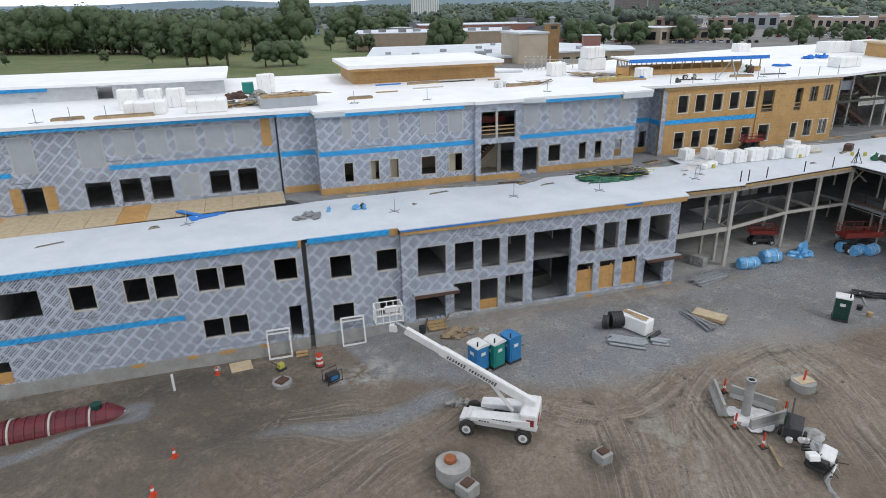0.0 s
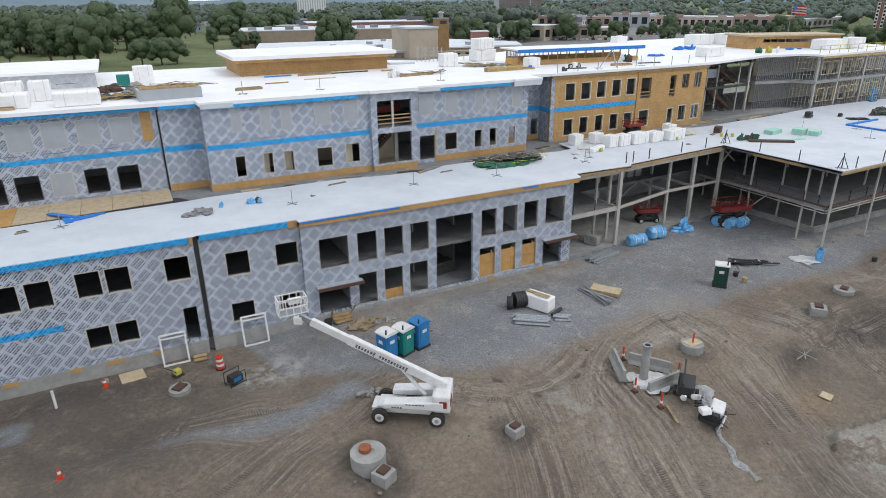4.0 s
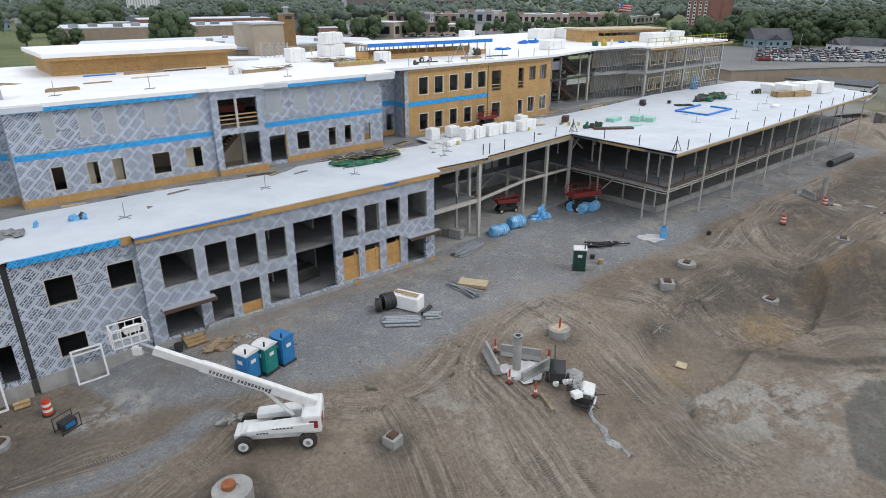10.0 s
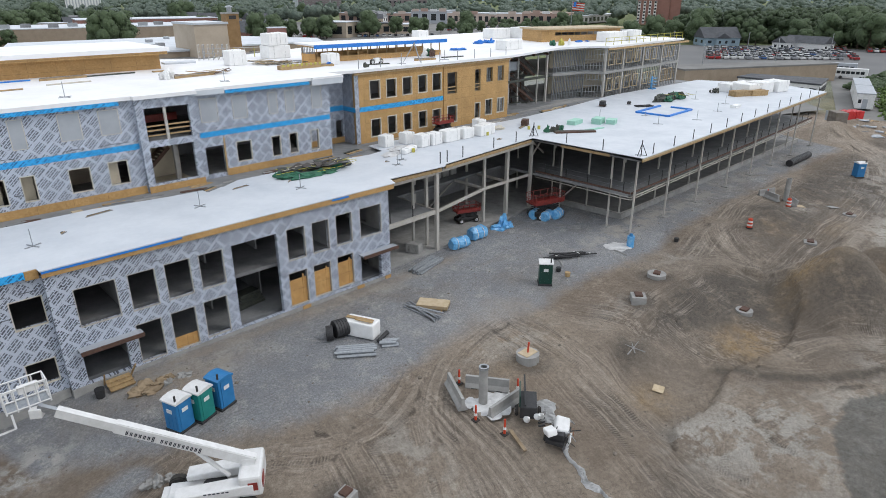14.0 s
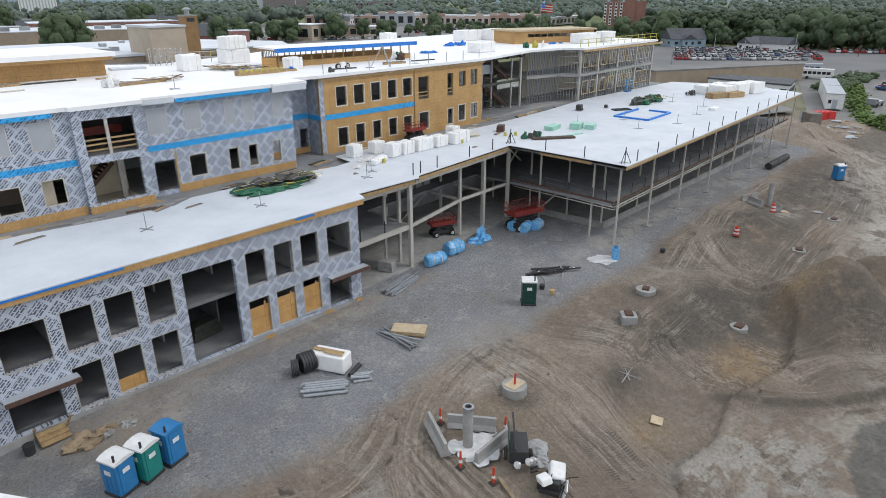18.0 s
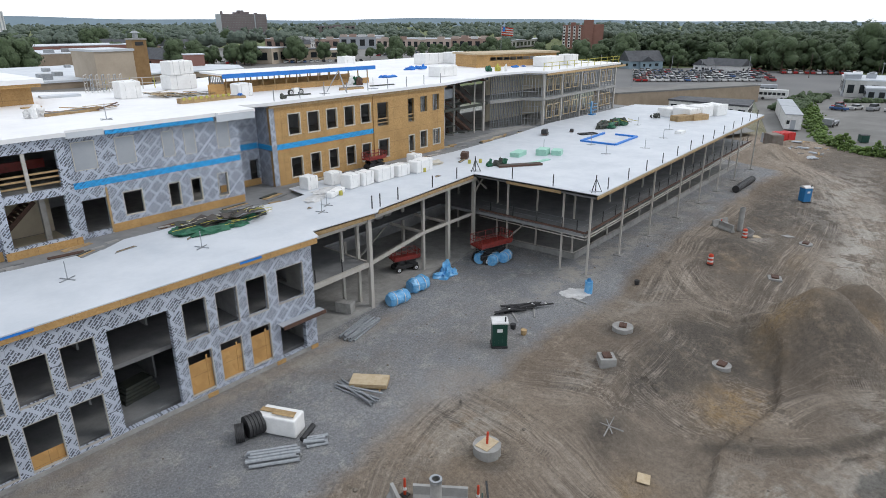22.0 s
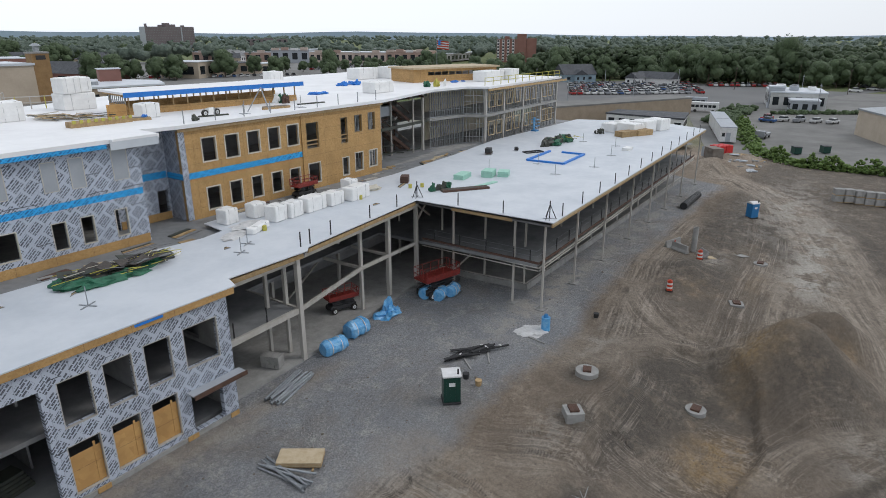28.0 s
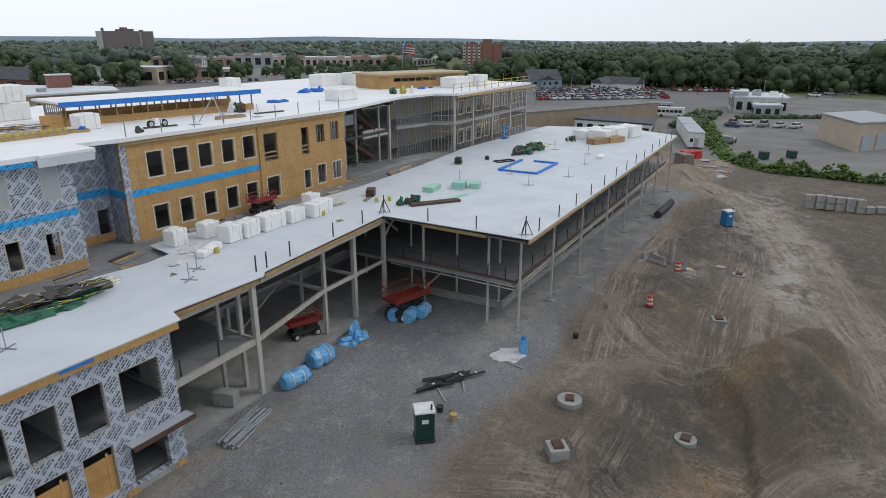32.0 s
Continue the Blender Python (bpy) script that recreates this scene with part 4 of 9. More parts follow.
ROOF_EDGE = [(-34, YC - 0.1), (0.9, YC - 0.1), (1.1, YB - 0.12), (8.25, YB - 0.12), (8.3, YA - 0.24), (34.55, YA - 0.24), (35.0, 43.6), (41.45, 43.45), (42.05, 44.0), (56.8, 45.6), (57.2, 32.3), (118.6, 34.8), (123.0, 44.0), (118.4, 56.5), (90, 57.0), (77, 55.2), (64, 54.2), (58, 54.4), (44, 55.2), (41.4, 55.0), (41.0, 52.2), (39, 51.8), (36, 52.2), (25.4, 52.3), (23.6, 51.2), (19, 51.6), (14, 52.4), (3, 52.2), (1.5, 51.9), (-20, 50.9), (-34, 49.9)]
slab("roof_membrane", ROOF_EDGE, 8.53, 8.6, ROOFM, front, "white roof membrane")
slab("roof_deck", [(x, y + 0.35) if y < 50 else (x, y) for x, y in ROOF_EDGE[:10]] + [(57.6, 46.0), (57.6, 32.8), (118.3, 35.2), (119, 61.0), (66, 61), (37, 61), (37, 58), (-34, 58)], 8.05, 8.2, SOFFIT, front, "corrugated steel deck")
slab("lower_deck", [(-34, 48), (1.5, 49), (40, 49), (66, 50), (118.4, 52), (118.4, 61), (37, 61), (37, 57.9), (-34, 57.9)], 8.21, 8.26, DECK, front, "bare grey roof deck")
slab("floor_slab", [(-34, 43.4), (33.6, 43.4), (33.6, 60), (-34, 60)], 4.0, 4.28, SHADEFLOOR, front, "concrete floor coloured darker for the indoor shade")
slab("floor_slab", [(33.62, 43.6), (34.3, 43.85), (40.6, 44.2), (40.9, 50), (57.9, 51), (58.6, 34.25), (118, 36.3), (119, 60), (33.62, 60)], 4.0, 4.28, DECK, front, "smooth grey concrete floor")
slab("ground_slab", [(-34, 43.4), (33.6, 43.4), (33.6, 60), (-34, 60)], -1.2, 0.355, DECK, front, "grey concrete ground slab")
slab("ground_slab", [(33.62, 43.5), (34.3, 43.7), (41, 44.0), (57.5, 46.0), (61.5, 46.3), (62.3, 37.0), (118, 37.6), (119, 60), (33.62, 60)], -1.2, 0.36, CONC, front, "bare concrete ground slab")
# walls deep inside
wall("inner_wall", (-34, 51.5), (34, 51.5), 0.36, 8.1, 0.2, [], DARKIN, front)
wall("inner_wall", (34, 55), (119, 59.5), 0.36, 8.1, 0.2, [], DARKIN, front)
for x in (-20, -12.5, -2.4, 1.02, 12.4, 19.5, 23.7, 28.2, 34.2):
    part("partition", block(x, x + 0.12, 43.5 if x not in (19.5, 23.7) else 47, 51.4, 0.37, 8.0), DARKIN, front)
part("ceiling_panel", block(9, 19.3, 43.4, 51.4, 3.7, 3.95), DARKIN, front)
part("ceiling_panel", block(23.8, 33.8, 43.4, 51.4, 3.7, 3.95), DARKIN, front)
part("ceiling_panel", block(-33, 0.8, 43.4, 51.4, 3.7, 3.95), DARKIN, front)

# open steel frame between the clad wing and the flat-roofed wing
col = block(-0.13, 0.13, -0.13, 0.13, 0, 1)
column = part("column", col, STEEL, front, "pale primed steel column")


def post_at(x, y, z0, z1, s=1.0):
    return again(column, Matrix.LocRotScale((x, y, z0), None, (s, s, z1 - z0)))


column.matrix_basis = Matrix.LocRotScale((40.9, 44.05, 0.2), None, (1.3, 1.3, 7.9))
for x, y, s in ((40.9, 45.5, 1.0), (39.6, 46.0, 0.9), (49.75, 46.2, 1.0), (53.5, 46.3, 1.35), (57.6, 46.3, 1.2), (45, 52, 1), (53, 52, 1), (36.5, 49.5, 0.9)):
    post_at(x, y, 0.2, 8.1, s)
for p, q, w in (((34.2, 43.75, 4.15), (40.9, 44.1, 4.15), 0.42), ((41, 44.1, 4.15), (49.7, 46.1, 4.15), 0.3), ((49.7, 46.1, 4.15), (57.7, 46.4, 4.15), 0.3),
                ((34.2, 43.9, 7.9), (40.9, 44.1, 7.9), 0.3), ((41, 44.25, 7.95), (57.5, 46.0, 7.95), 0.32), ((49.7, 46.2, 4.15), (49.7, 52, 4.15), 0.25), ((53.5, 46.3, 4.15), (53.5, 52, 4.15), 0.25), ((40.9, 44.1, 4.15), (40.9, 50, 4.15), 0.3)):
    bm = bmesh.new()
    bar(bm, p, q, 0.2, w)
    part("beam", bm, STEEL, front)
for a, b in (((42.1, 44.15), (56.8, 45.75)),):
    bm = bmesh.new()
    bar(bm, (*a, 8.24), (*b, 8.24), 0.12, 0.28)
    part("fascia", bm, LUMBER, front, "raw wood roof edge")

# flat-roofed wing on slim columns
def edge_y(x, y0=33.8, y1=35.1):
    return y0 + (x - 59) * (y1 - y0) / 58


for x in (59.0, 66.3, 74.2, 83.1, 91.2, 99.0, 107.5, 116.9):
    post_at(x, edge_y(x), -0.1, 8.3, 0.62)
    part("footing", block(x - 0.42, x + 0.42, edge_y(x) - 0.42, edge_y(x) + 0.42, -0.35, 0.14, 0.03), CONC, front, "pale concrete column footing")
for y in (36.65, 43.0):
    post_at(59.0, y, -0.1, 8.3, 0.62)
    part("footing", block(58.55, 59.45, y - 0.42, y + 0.42, -0.35, 0.14, 0.03), CONC, front, "pale concrete column footing")
for x in (62.2, 70, 78.5, 87, 95, 103, 112):
    for y in (37.2, 41.5, 46.5, 52):
        post_at(x, y, 0.3, 8.3, 0.6)
for (x0, y0), (x1, y1) in (((58.7, 46.3), (58.7, 34.1)), ((58.7, 34.1), (118.2, 36.1))):
    for z, w, h, m, nm in ((4.36, 0.1, 0.2, RUST, "edge_angle"), (3.95, 0.12, 0.1, STEEL, "edge_beam"), (3.68, 0.1, 0.08, STEEL, "edge_beam"), (8.05, 0.14, 0.24, RUST, "roof_beam")):
        bm = bmesh.new()
        dx, dy = (-0.08, 0) if x0 == x1 else (0, -0.08)
        bar(bm, (x0 + dx, y0 + dy, z), (x1 + dx, y1 + dy, z), w, h)
        part(nm, bm, m, front)
for k in range(40):
    u = k / 40
    bm = bmesh.new()
    x = 59 + 59 * u
    bar(bm, (x, edge_y(x, 34.15, 36.15), 3.9), (x + 0.7, edge_y(x, 34.15, 36.15), 3.72), 0.05)
    bar(bm, (x + 0.7, edge_y(x, 34.15, 36.15), 3.72), (x + 1.4, edge_y(x, 34.15, 36.15), 3.9), 0.05)
    part("joist_web", bm, STEEL, front)
bm = bmesh.new()
bar(bm, (57.25, 32.42, 8.28), (118.5, 34.9, 8.28), 0.12, 0.26)
part("fascia", bm, LUMBER, front, "raw wood roof edge")
part("fascia", block(57.12, 57.2, 36.0, 42.0, 8.1, 8.36), LUMBER, front, "raw wood roof edge")
bm = bmesh.new()
bar(bm, (57.16, 32.34, 8.44), (118.6, 34.82, 8.44), 0.1, 0.14)
part("edge_trim", bm, PLYPALE, front)
for p, q in (((62.2, 37.0), (118, 37.5)), ((62.2, 37.0), (61.5, 46.3))):
    bm = bmesh.new()
    bar(bm, (*p, 0.15), (*q, 0.15), 0.3, 1.0)
    part("foundation", bm, CONC, front, "bare concrete footing")
    bm = bmesh.new()
    bar(bm, (p[0] - 0.02, p[1] - 0.03, 0.72), (q[0] - 0.02, q[1] - 0.03, 0.72), 0.1, 0.08)
    part("sill_track", bm, STEEL, front)
for p, q in (((60.0, 44.5, 0.4), (60.0, 41.0, 4.0)), ((46, 52.2, 0.4), (52, 52.2, 4.0)), ((47.5, 54.5, 4.3), (53, 54.5, 8)), ((61, 47.2, 6.0), (57.6, 46.3, 8.0)), ((59.5, 46.3, 8.0), (57.6, 46.3, 6.2))):
    bm = bmesh.new()
    bar(bm, p, q, 0.14)
    part("brace", bm, STEEL, front)

# cable guard rails on the slab edges
rail_post = part("guard_post", block(-0.035, 0.035, -0.035, 0.035, 0, 1.1), BLACK, front, "dark steel guard post")
spots = [(58.8, 45 - 2.8 * k) for k in range(4)] + [(60 + 3.0 * k, edge_y(60 + 3.0 * k, 34.35, 36.3)) for k in range(20)]
rail_post.matrix_basis = pose(58.8, 35.0, 4.28)
for x, y in spots:
    again(rail_post, pose(x, y, 4.28))
for x, y in ((35.2, 44.0), (38.0, 44.15)):
    again(rail_post, pose(x, y, 4.28))
for z in (0.55, 1.05):
    bm = bmesh.new()
    cyl(bm, (58.8, 46, 4.28 + z), (58.8, 34.4, 4.28 + z), 0.012, 5)
    cyl(bm, (58.8, 34.4, 4.28 + z), (118, 36.3, 4.28 + z), 0.012, 5)
    part("guard_cable", bm, GALV, front)
# roof edge posts
again(rail_post, pose(41.7, 44.4, 8.6))
for x, y in [(59.5 + 4.6 * k, 32.6 + 0.041 * (4.6 * k)) for k in range(13)] + [(45, 44.7), (50, 45.2), (54, 45.6), (57.4, 37.0), (57.4, 41.5), (42.6, 44.4)]:
    again(rail_post, pose(x, y, 8.6))

# ---- upper storeys ----
upper = thing("upper_block", "upper storeys of the school clad in printed grey house wrap", "building")
YL, YU, YT, YR, YO, YN = 57.2, 54.9, 54.5, 55.4, 57.4, 60.0
L_COVER = [(-21.0, -19.25, 12.08, 15.1), (-15.9, -14.0, 12.12, 15.05), (-13.1, -11.4, 12.92, 15.06), (-10.6, -8.87, 12.9, 15.06), (-8.16, -6.46, 12.95, 15.02), (-5.67, -4.0, 13.0, 15.03), (-3.22, -1.55, 12.9, 14.98), (-8.3, -6.66, 8.9, 10.88)]
L_WIN = [(-16.0, -14.0, 8.7, 10.78), (-13.25, -11.55, 8.82, 10.88), (-10.8, -9.07, 8.85, 10.88), (-5.8, -4.1, 8.91, 10.93), (-3.32, -1.67, 8.87, 10.9)]
L_DOOR = [(-20.9, -19.3, 8.3, 10.78)]
U_COVER = [(6.18, 7.04, 13.3, 15.18), (8.67, 9.58, 13.2, 15.22), (10.47, 11.4, 13.12, 15.2), (13.57, 15.02, 13.28, 15.24), (16.3, 17.73, 13.32, 15.18)]
U_WIN = [(6.1, 7.0, 9.3, 11.18), (8.55, 9.46, 9.33, 11.2), (10.41, 11.33, 9.32, 11.19), (13.5, 15.0, 9.34, 11.15), (16.28, 17.73, 9.4, 11.23)]
T_OPEN = [(19.5, 23.05, 12.42, 15.0), (19.46, 23.02, 8.95, 11.9)]
R_COVER = [(24.3, 25.82, 13.17, 15.12), (27.2, 28.55, 13.15, 15.1), (30.65, 31.55, 13.15, 15.06), (32.38, 33.3, 13.1, 15.1), (35.2, 36.3, 13.15, 15.3)]
R_WIN = [(27.12, 28.58, 9.32, 11.12), (30.6, 31.55, 9.24, 11.1), (32.46, 33.36, 9.22, 11.12), (34.8, 35.72, 9.18, 11.12)]
R_DOOR = [(24.3, 26.0, 8.6, 11.04)]
O_UP = [(43.62, 45.1, 12.85, 14.85), (45.88, 47.38, 12.82, 14.82), (48.18, 49.63, 12.87, 14.83), (50.48, 51.93, 12.87, 14.86), (52.7, 54.2, 12.87, 14.87)]
O_TALL = [(55.1, 56.78, 12.25, 14.76), (59.83, 60.87, 12.16, 14.8), (61.87, 63.1, 13.06, 14.85), (63.98, 65.2, 13.04, 14.93)]
O_DN = [(43.62, 45.05, 8.8, 10.77), (45.93, 47.27, 8.82, 10.84), (48.23, 49.53, 8.88, 10.86), (50.5, 51.86, 8.88, 10.82), (52.7, 54.1, 8.85, 10.77), (55.1, 56.8, 8.85, 10.87), (59.85, 60.9, 8.83, 10.75), (61.75, 63.1, 8.98, 10.97), (64.0, 65.42, 9.06, 10.93)]

wall("wall", (-34, YL), (0.6, YL), 8.0, 15.75, 0.35, L_COVER + L_WIN + L_DOOR, WRAP, upper, "grey house wrap with dark print", -34)
wall("wall", (0.6, 56.9), (3.9, 56.9), 8.0, 15.75, 0.35, [], WRAP, upper, "grey house wrap with dark print")
wall("wall", (3.9, 56.89), (3.9, YU + 0.36), 8.0, 15.75, 0.35, [], WRAP, upper, "grey house wrap with dark print")
wall("wall", (3.9, YU), (18.9, YU), 8.0, 15.75, 0.35, U_COVER + U_WIN, WRAP, upper, "grey house wrap with dark print", 3.9)
wall("wall", (18.9, YT), (23.6, YT), 8.0, 15.75, 0.35, T_OPEN, WRAP, upper, "grey house wrap with dark print", 18.9)
part("side_return", block(18.9, 19.1, YT + 0.351, YU + 0.3, 8.0, 15.75), WRAP, upper)
part("side_return", block(23.4, 23.6, YT + 0.351, YR + 0.3, 8.0, 15.75), WRAP, upper)
wall("wall", (23.6, YR), (37.2, YR), 8.0, 15.75, 0.35, R_COVER + R_WIN + R_DOOR, WRAP, upper, "grey house wrap with dark print", 23.6)
wall("wall", (37.2, YN - 0.4), (41.7, YN - 0.4), 8.0, 15.75, 0.35, [(3.4, 4.3, 8.75, 10.7)], WRAP, upper, "grey house wrap with dark print")
part("corner_joint", block(0.45, 0.62, YL - 0.06, YL - 0.004, 8.3, 15.8), BLACK, upper)
for holes, y in ((L_COVER, YL), (U_COVER, YU), (R_COVER, YR)):
    for a, b, c, d in holes:
        part("window_cover", block(a - 0.03, b + 0.03, y - 0.015, y + 0.05, c - 0.03, d + 0.03), COVER, upper, "grey membrane over a window opening")
framed(U_COVER, YU, CREAM, upper, 0.035, 0.03, 0.0)
framed(R_COVER, YR, CREAM, upper, 0.035, 0.03, 0.0)
framed(L_COVER, YL, CREAM, upper, 0.035, 0.03, 0.0)
framed(U_WIN, YU, CREAM, upper, 0.05)
framed(R_WIN, YR, CREAM, upper, 0.05)
framed(L_WIN, YL, BLACK, upper, 0.04)
for a, b, y in ((-13.8, 0.4, YL), (-34, -21.3, YL), (3.95, 18.85, YU), (24.0, 37.1, YR)):
    part("flashing_strip", block(a, b, y - 0.02, y - 0.002, 11.78 if a < 3 else 11.9, 12.2 if a < 3 else 12.35), BLUE, upper, "bright blue printed flashing tape")
part("flashing_strip", block(0.65, 3.85, 56.88, 56.898, 11.75, 12.25), BLUE, upper, "bright blue printed flashing tape")
part("flashing_strip", block(37.3, 41.6, YN - 0.42, YN - 0.402, 11.7, 12.25), BLUE, upper, "bright blue printed flashing tape")
for a, b, y in ((-34, 0.6, YL - 0.46), (0.7, 3.6, 56.36), (3.9, 17.8, YU - 0.26), (26.5, 34.8, YR - 0.41), (37.2, 41.6, YN - 0.4)):
    part("flashing_strip", block(a, b, y - 0.1, y - 0.003, 15.46, 15.755), BLUE, upper, "bright blue printed flashing tape")
for a, b, y in ((0.7, 3.8, 56.9), (3.95, 18.85, YU), (18.92, 23.58, YT), (26.1, 37.1, YR), (37.3, 41.6, YN - 0.4)):
    part("base_board", block(a, b, y - 0.05, y - 0.004, 8.27, 8.9 if y != YT else 8.8), OSB, upper, "raw wood sheathing strip")
part("base_board", block(3.84, 3.896, YU, 57, 8.27, 8.9), OSB, upper)
part("osb_patch", block(-0.85, 0.0, YL - 0.03, YL - 0.004, 12.85, 15.7), OSB, upper, "bare wood sheathing patch")
for a, b in ((-21.75, -20.95), (-19.25, -18.35)):
    part("osb_patch", block(a, b, YL - 0.03, YL - 0.004, 8.7, 10.85), OSB, upper, "bare wood sheathing patch")
part("door_jamb", block(25.98, 26.12, YR - 0.03, YR + 0.1, 8.3, 11.7), LUMBER, upper)
for k in range(15):
    a = -34 + 2.3 * k
    c = a + 2.27
    ya, yc = 51.5 + 0.091 * (a + 21.2), 51.5 + 0.091 * (c + 21.2)
    bm = bmesh.new()
    v = [bm.verts.new(p) for p in ((a, ya, 8.33), (c, yc, 8.33), (c, 57.12, 8.4), (a, 57.12, 8.4), (a, ya, 8.38), (c, yc, 8.38), (c, 57.12, 8.46), (a, 57.12, 8.46))]
    for f in ((0, 3, 2, 1), (4, 5, 6, 7), (0, 1, 5, 4), (1, 2, 6, 5), (2, 3, 7, 6), (3, 0, 4, 7)):
        bm.faces.new([v[i] for i in f])
    part("apron_board", bm, PLY if k in (4, 9) else PLYPALE, upper, "pale plywood apron board")
slab("black_membrane", [(-34, 49.6), (-20, 50.6), (1.4, 51.7), (1.7, 53.2), (0.9, 54.4), (-34, 52.5)], 8.262, 8.31, BLACK, upper, "black waterproofing strip")
# stair tower opening: mullion, rails, landing
part("mullion", block(21.0, 21.22, YT + 0.05, YT + 0.2, 12.42, 15.0), STEEL, upper)
for z in (12.75, 13.15, 13.5):
    part("guard_plank", block(19.5, 23.05, YT + 0.22, YT + 0.28, z, z + 0.12), LUMBER, upper)
part("landing", block(19.2, 23.4, YT + 0.36, 60, 11.95, 12.3), CONC, upper)
part("inner_column", block(22.0, 22.35, 56.5, 56.85, 8.3, 12), STEEL, upper)
part("red_beam", block(19.3, 23.3, 58, 58.3, 13.3, 13.9), RED, upper)
for k in range(9):
    bm = bmesh.new()
    bar(bm, (19.6 + 0.25 * k, 57.2, 9.2 + 0.22 * k), (19.6 + 0.25 * k, 58.6, 9.2 + 0.22 * k), 0.3, 0.05)
    part("stair_tread", bm, RUST, upper)
for y in (57.2, 58.6):
    bm = bmesh.new()
    bar(bm, (19.4, y, 9.0), (21.9, y, 11.2), 0.08, 0.3)
    part("stair_stringer", bm, RUST, upper, "dark steel stair stringer")
# floors and inner walls
slab("floor_slab", [(-34, 57.6), (3.5, 57.6), (4.3, 55.3), (18.9, 55.3), (19.2, 60), (23.4, 60), (23.7, 55.8), (37, 55.8), (37, 60.2), (42.4, 60.2), (42.4, 57.8), (65.9, 57.8), (66, 75), (-34, 75)], 11.95, 12.25, CONC, upper)
slab("floor_slab", [(-34, 57.9), (3.5, 57.9), (4.3, 55.3), (37, 55.8), (37, 60.2), (42.4, 60.2), (42.4, 57.8), (113, 58.5), (113, 75), (-34, 75)], 8.1, 8.28, CONC, upper)
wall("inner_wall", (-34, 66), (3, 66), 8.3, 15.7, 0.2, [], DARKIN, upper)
# Beige wall added to pass for light-filled rooms behind these windows.
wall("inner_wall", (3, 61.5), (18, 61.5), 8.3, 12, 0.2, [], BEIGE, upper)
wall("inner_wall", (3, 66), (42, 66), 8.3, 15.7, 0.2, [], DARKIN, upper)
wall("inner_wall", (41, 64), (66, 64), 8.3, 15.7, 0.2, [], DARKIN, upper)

# pale panels added so that some rooms look lit, and the pale stair hall
for a, b in ((8.6, 9.2), (10.45, 11.3), (16.3, 17.2)):
    part("inner_board", block(a, b, YU + 0.75, YU + 0.78, 8.3, 11.2), LITIN, upper, "pale beige panel added so the room looks lit")
wall("inner_wall", (19.15, 59.2), (23.4, 59.2), 8.3, 11.94, 0.15, [], LITIN, upper)
part("hall_floor", block(19.12, 23.38, YT + 0.36, 59.1, 8.281, 8.3), LITIN, upper, "pale beige concrete floor")
# scraps along the foot of the upper walls
rr = random.Random(41)
for k in range(26):
    x = rr.uniform(5, 41)
    y = rr.uniform(52.7, 54.3)
    w = rr.uniform(0.5, 2.2)
    part("scrap_board", block(-w / 2, w / 2, -rr.uniform(0.1, 0.5), 0.1, 0.0, rr.uniform(0.02, 0.08)), rr.choice((DECK, PLYPALE, CONC, RUST, LUMBER)), upper, at=pose(x, y, 8.263, 0, 0, rr.uniform(-25, 25)))

for k in range(34):
    x = rr.uniform(43, 92)
    y = rr.uniform(55.6, 57.1) if x < 66 else rr.uniform(56.3, 58.2 if x < 80 else 57.0)
    w = rr.uniform(0.4, 1.9)
    part("scrap_board", block(-w / 2, w / 2, -rr.uniform(0.08, 0.4), 0.1, 0.0, rr.uniform(0.03, 0.16)), rr.choice((DECK, PLYPALE, CONC, RUST, LUMBER, STEEL)), upper, at=pose(x, y, 8.263, 0, 0, rr.uniform(-30, 30)))

# sheathed block
osb_block = thing("sheathed_block", "upper storeys sheathed in raw yellow-brown wood boards", "building")
wall("wall", (41.7, YO), (66.1, YO), 8.0, 15.55, 0.35, O_UP + O_TALL + O_DN, OSB, osb_block, "raw yellow-brown wood sheathing", 41.7)
wall("side_wall", (41.7, YN - 0.41), (41.7, YO + 0.36), 8.0, 15.6, 0.3, [], WRAP, osb_block, "grey house wrap with dark print")
part("pilaster", block(54.45, 54.75, YO - 0.12, YO - 0.004, 8.3, 15.5), OSB, osb_block)
part("corner_wrap", block(41.66, 42.2, YO - 0.03, YO - 0.004, 8.3, 15.5), WRAP, osb_block)
framed(O_UP + O_DN, YO, CREAM, osb_block, 0.1, 0.03)
framed(O_TALL, YO, LUMBER, osb_block, 0.05)
part("flashing_strip", block(42.0, 54.45, YO - 0.025, YO - 0.006, 11.65, 12.16), BLUE, osb_block, "bright blue printed flashing tape")
part("flashing_strip", block(41.675, 41.695, YO, YN - 0.3, 11.65, 12.16), BLUE, osb_block, "bright blue printed flashing tape")
for k in range(2):
    part("guard_plank", block(55.1, 56.78, YO + 0.1, YO + 0.16, 12.55 + 0.4 * k, 12.67 + 0.4 * k), LUMBER, osb_block)
    part("guard_plank", block(59.83, 60.87, YO + 0.1, YO + 0.16, 12.55 + 0.4 * k, 12.67 + 0.4 * k), LUMBER, osb_block)
for x in (62.2, 62.6, 64.3, 64.75):
    part("stud", block(x, x + 0.07, YO + 0.12, YO + 0.22, 13.06, 14.9), GALV, osb_block)
part("fascia", block(41.6, 66.3, YO - 0.2, YO - 0.05, 15.5, 15.72), LUMBER, osb_block, "raw wood roof edge")

# open stair bay and bare stud walls
studs = thing("stud_framed_block", "unclad upper storeys of bare grey metal studs", "building")
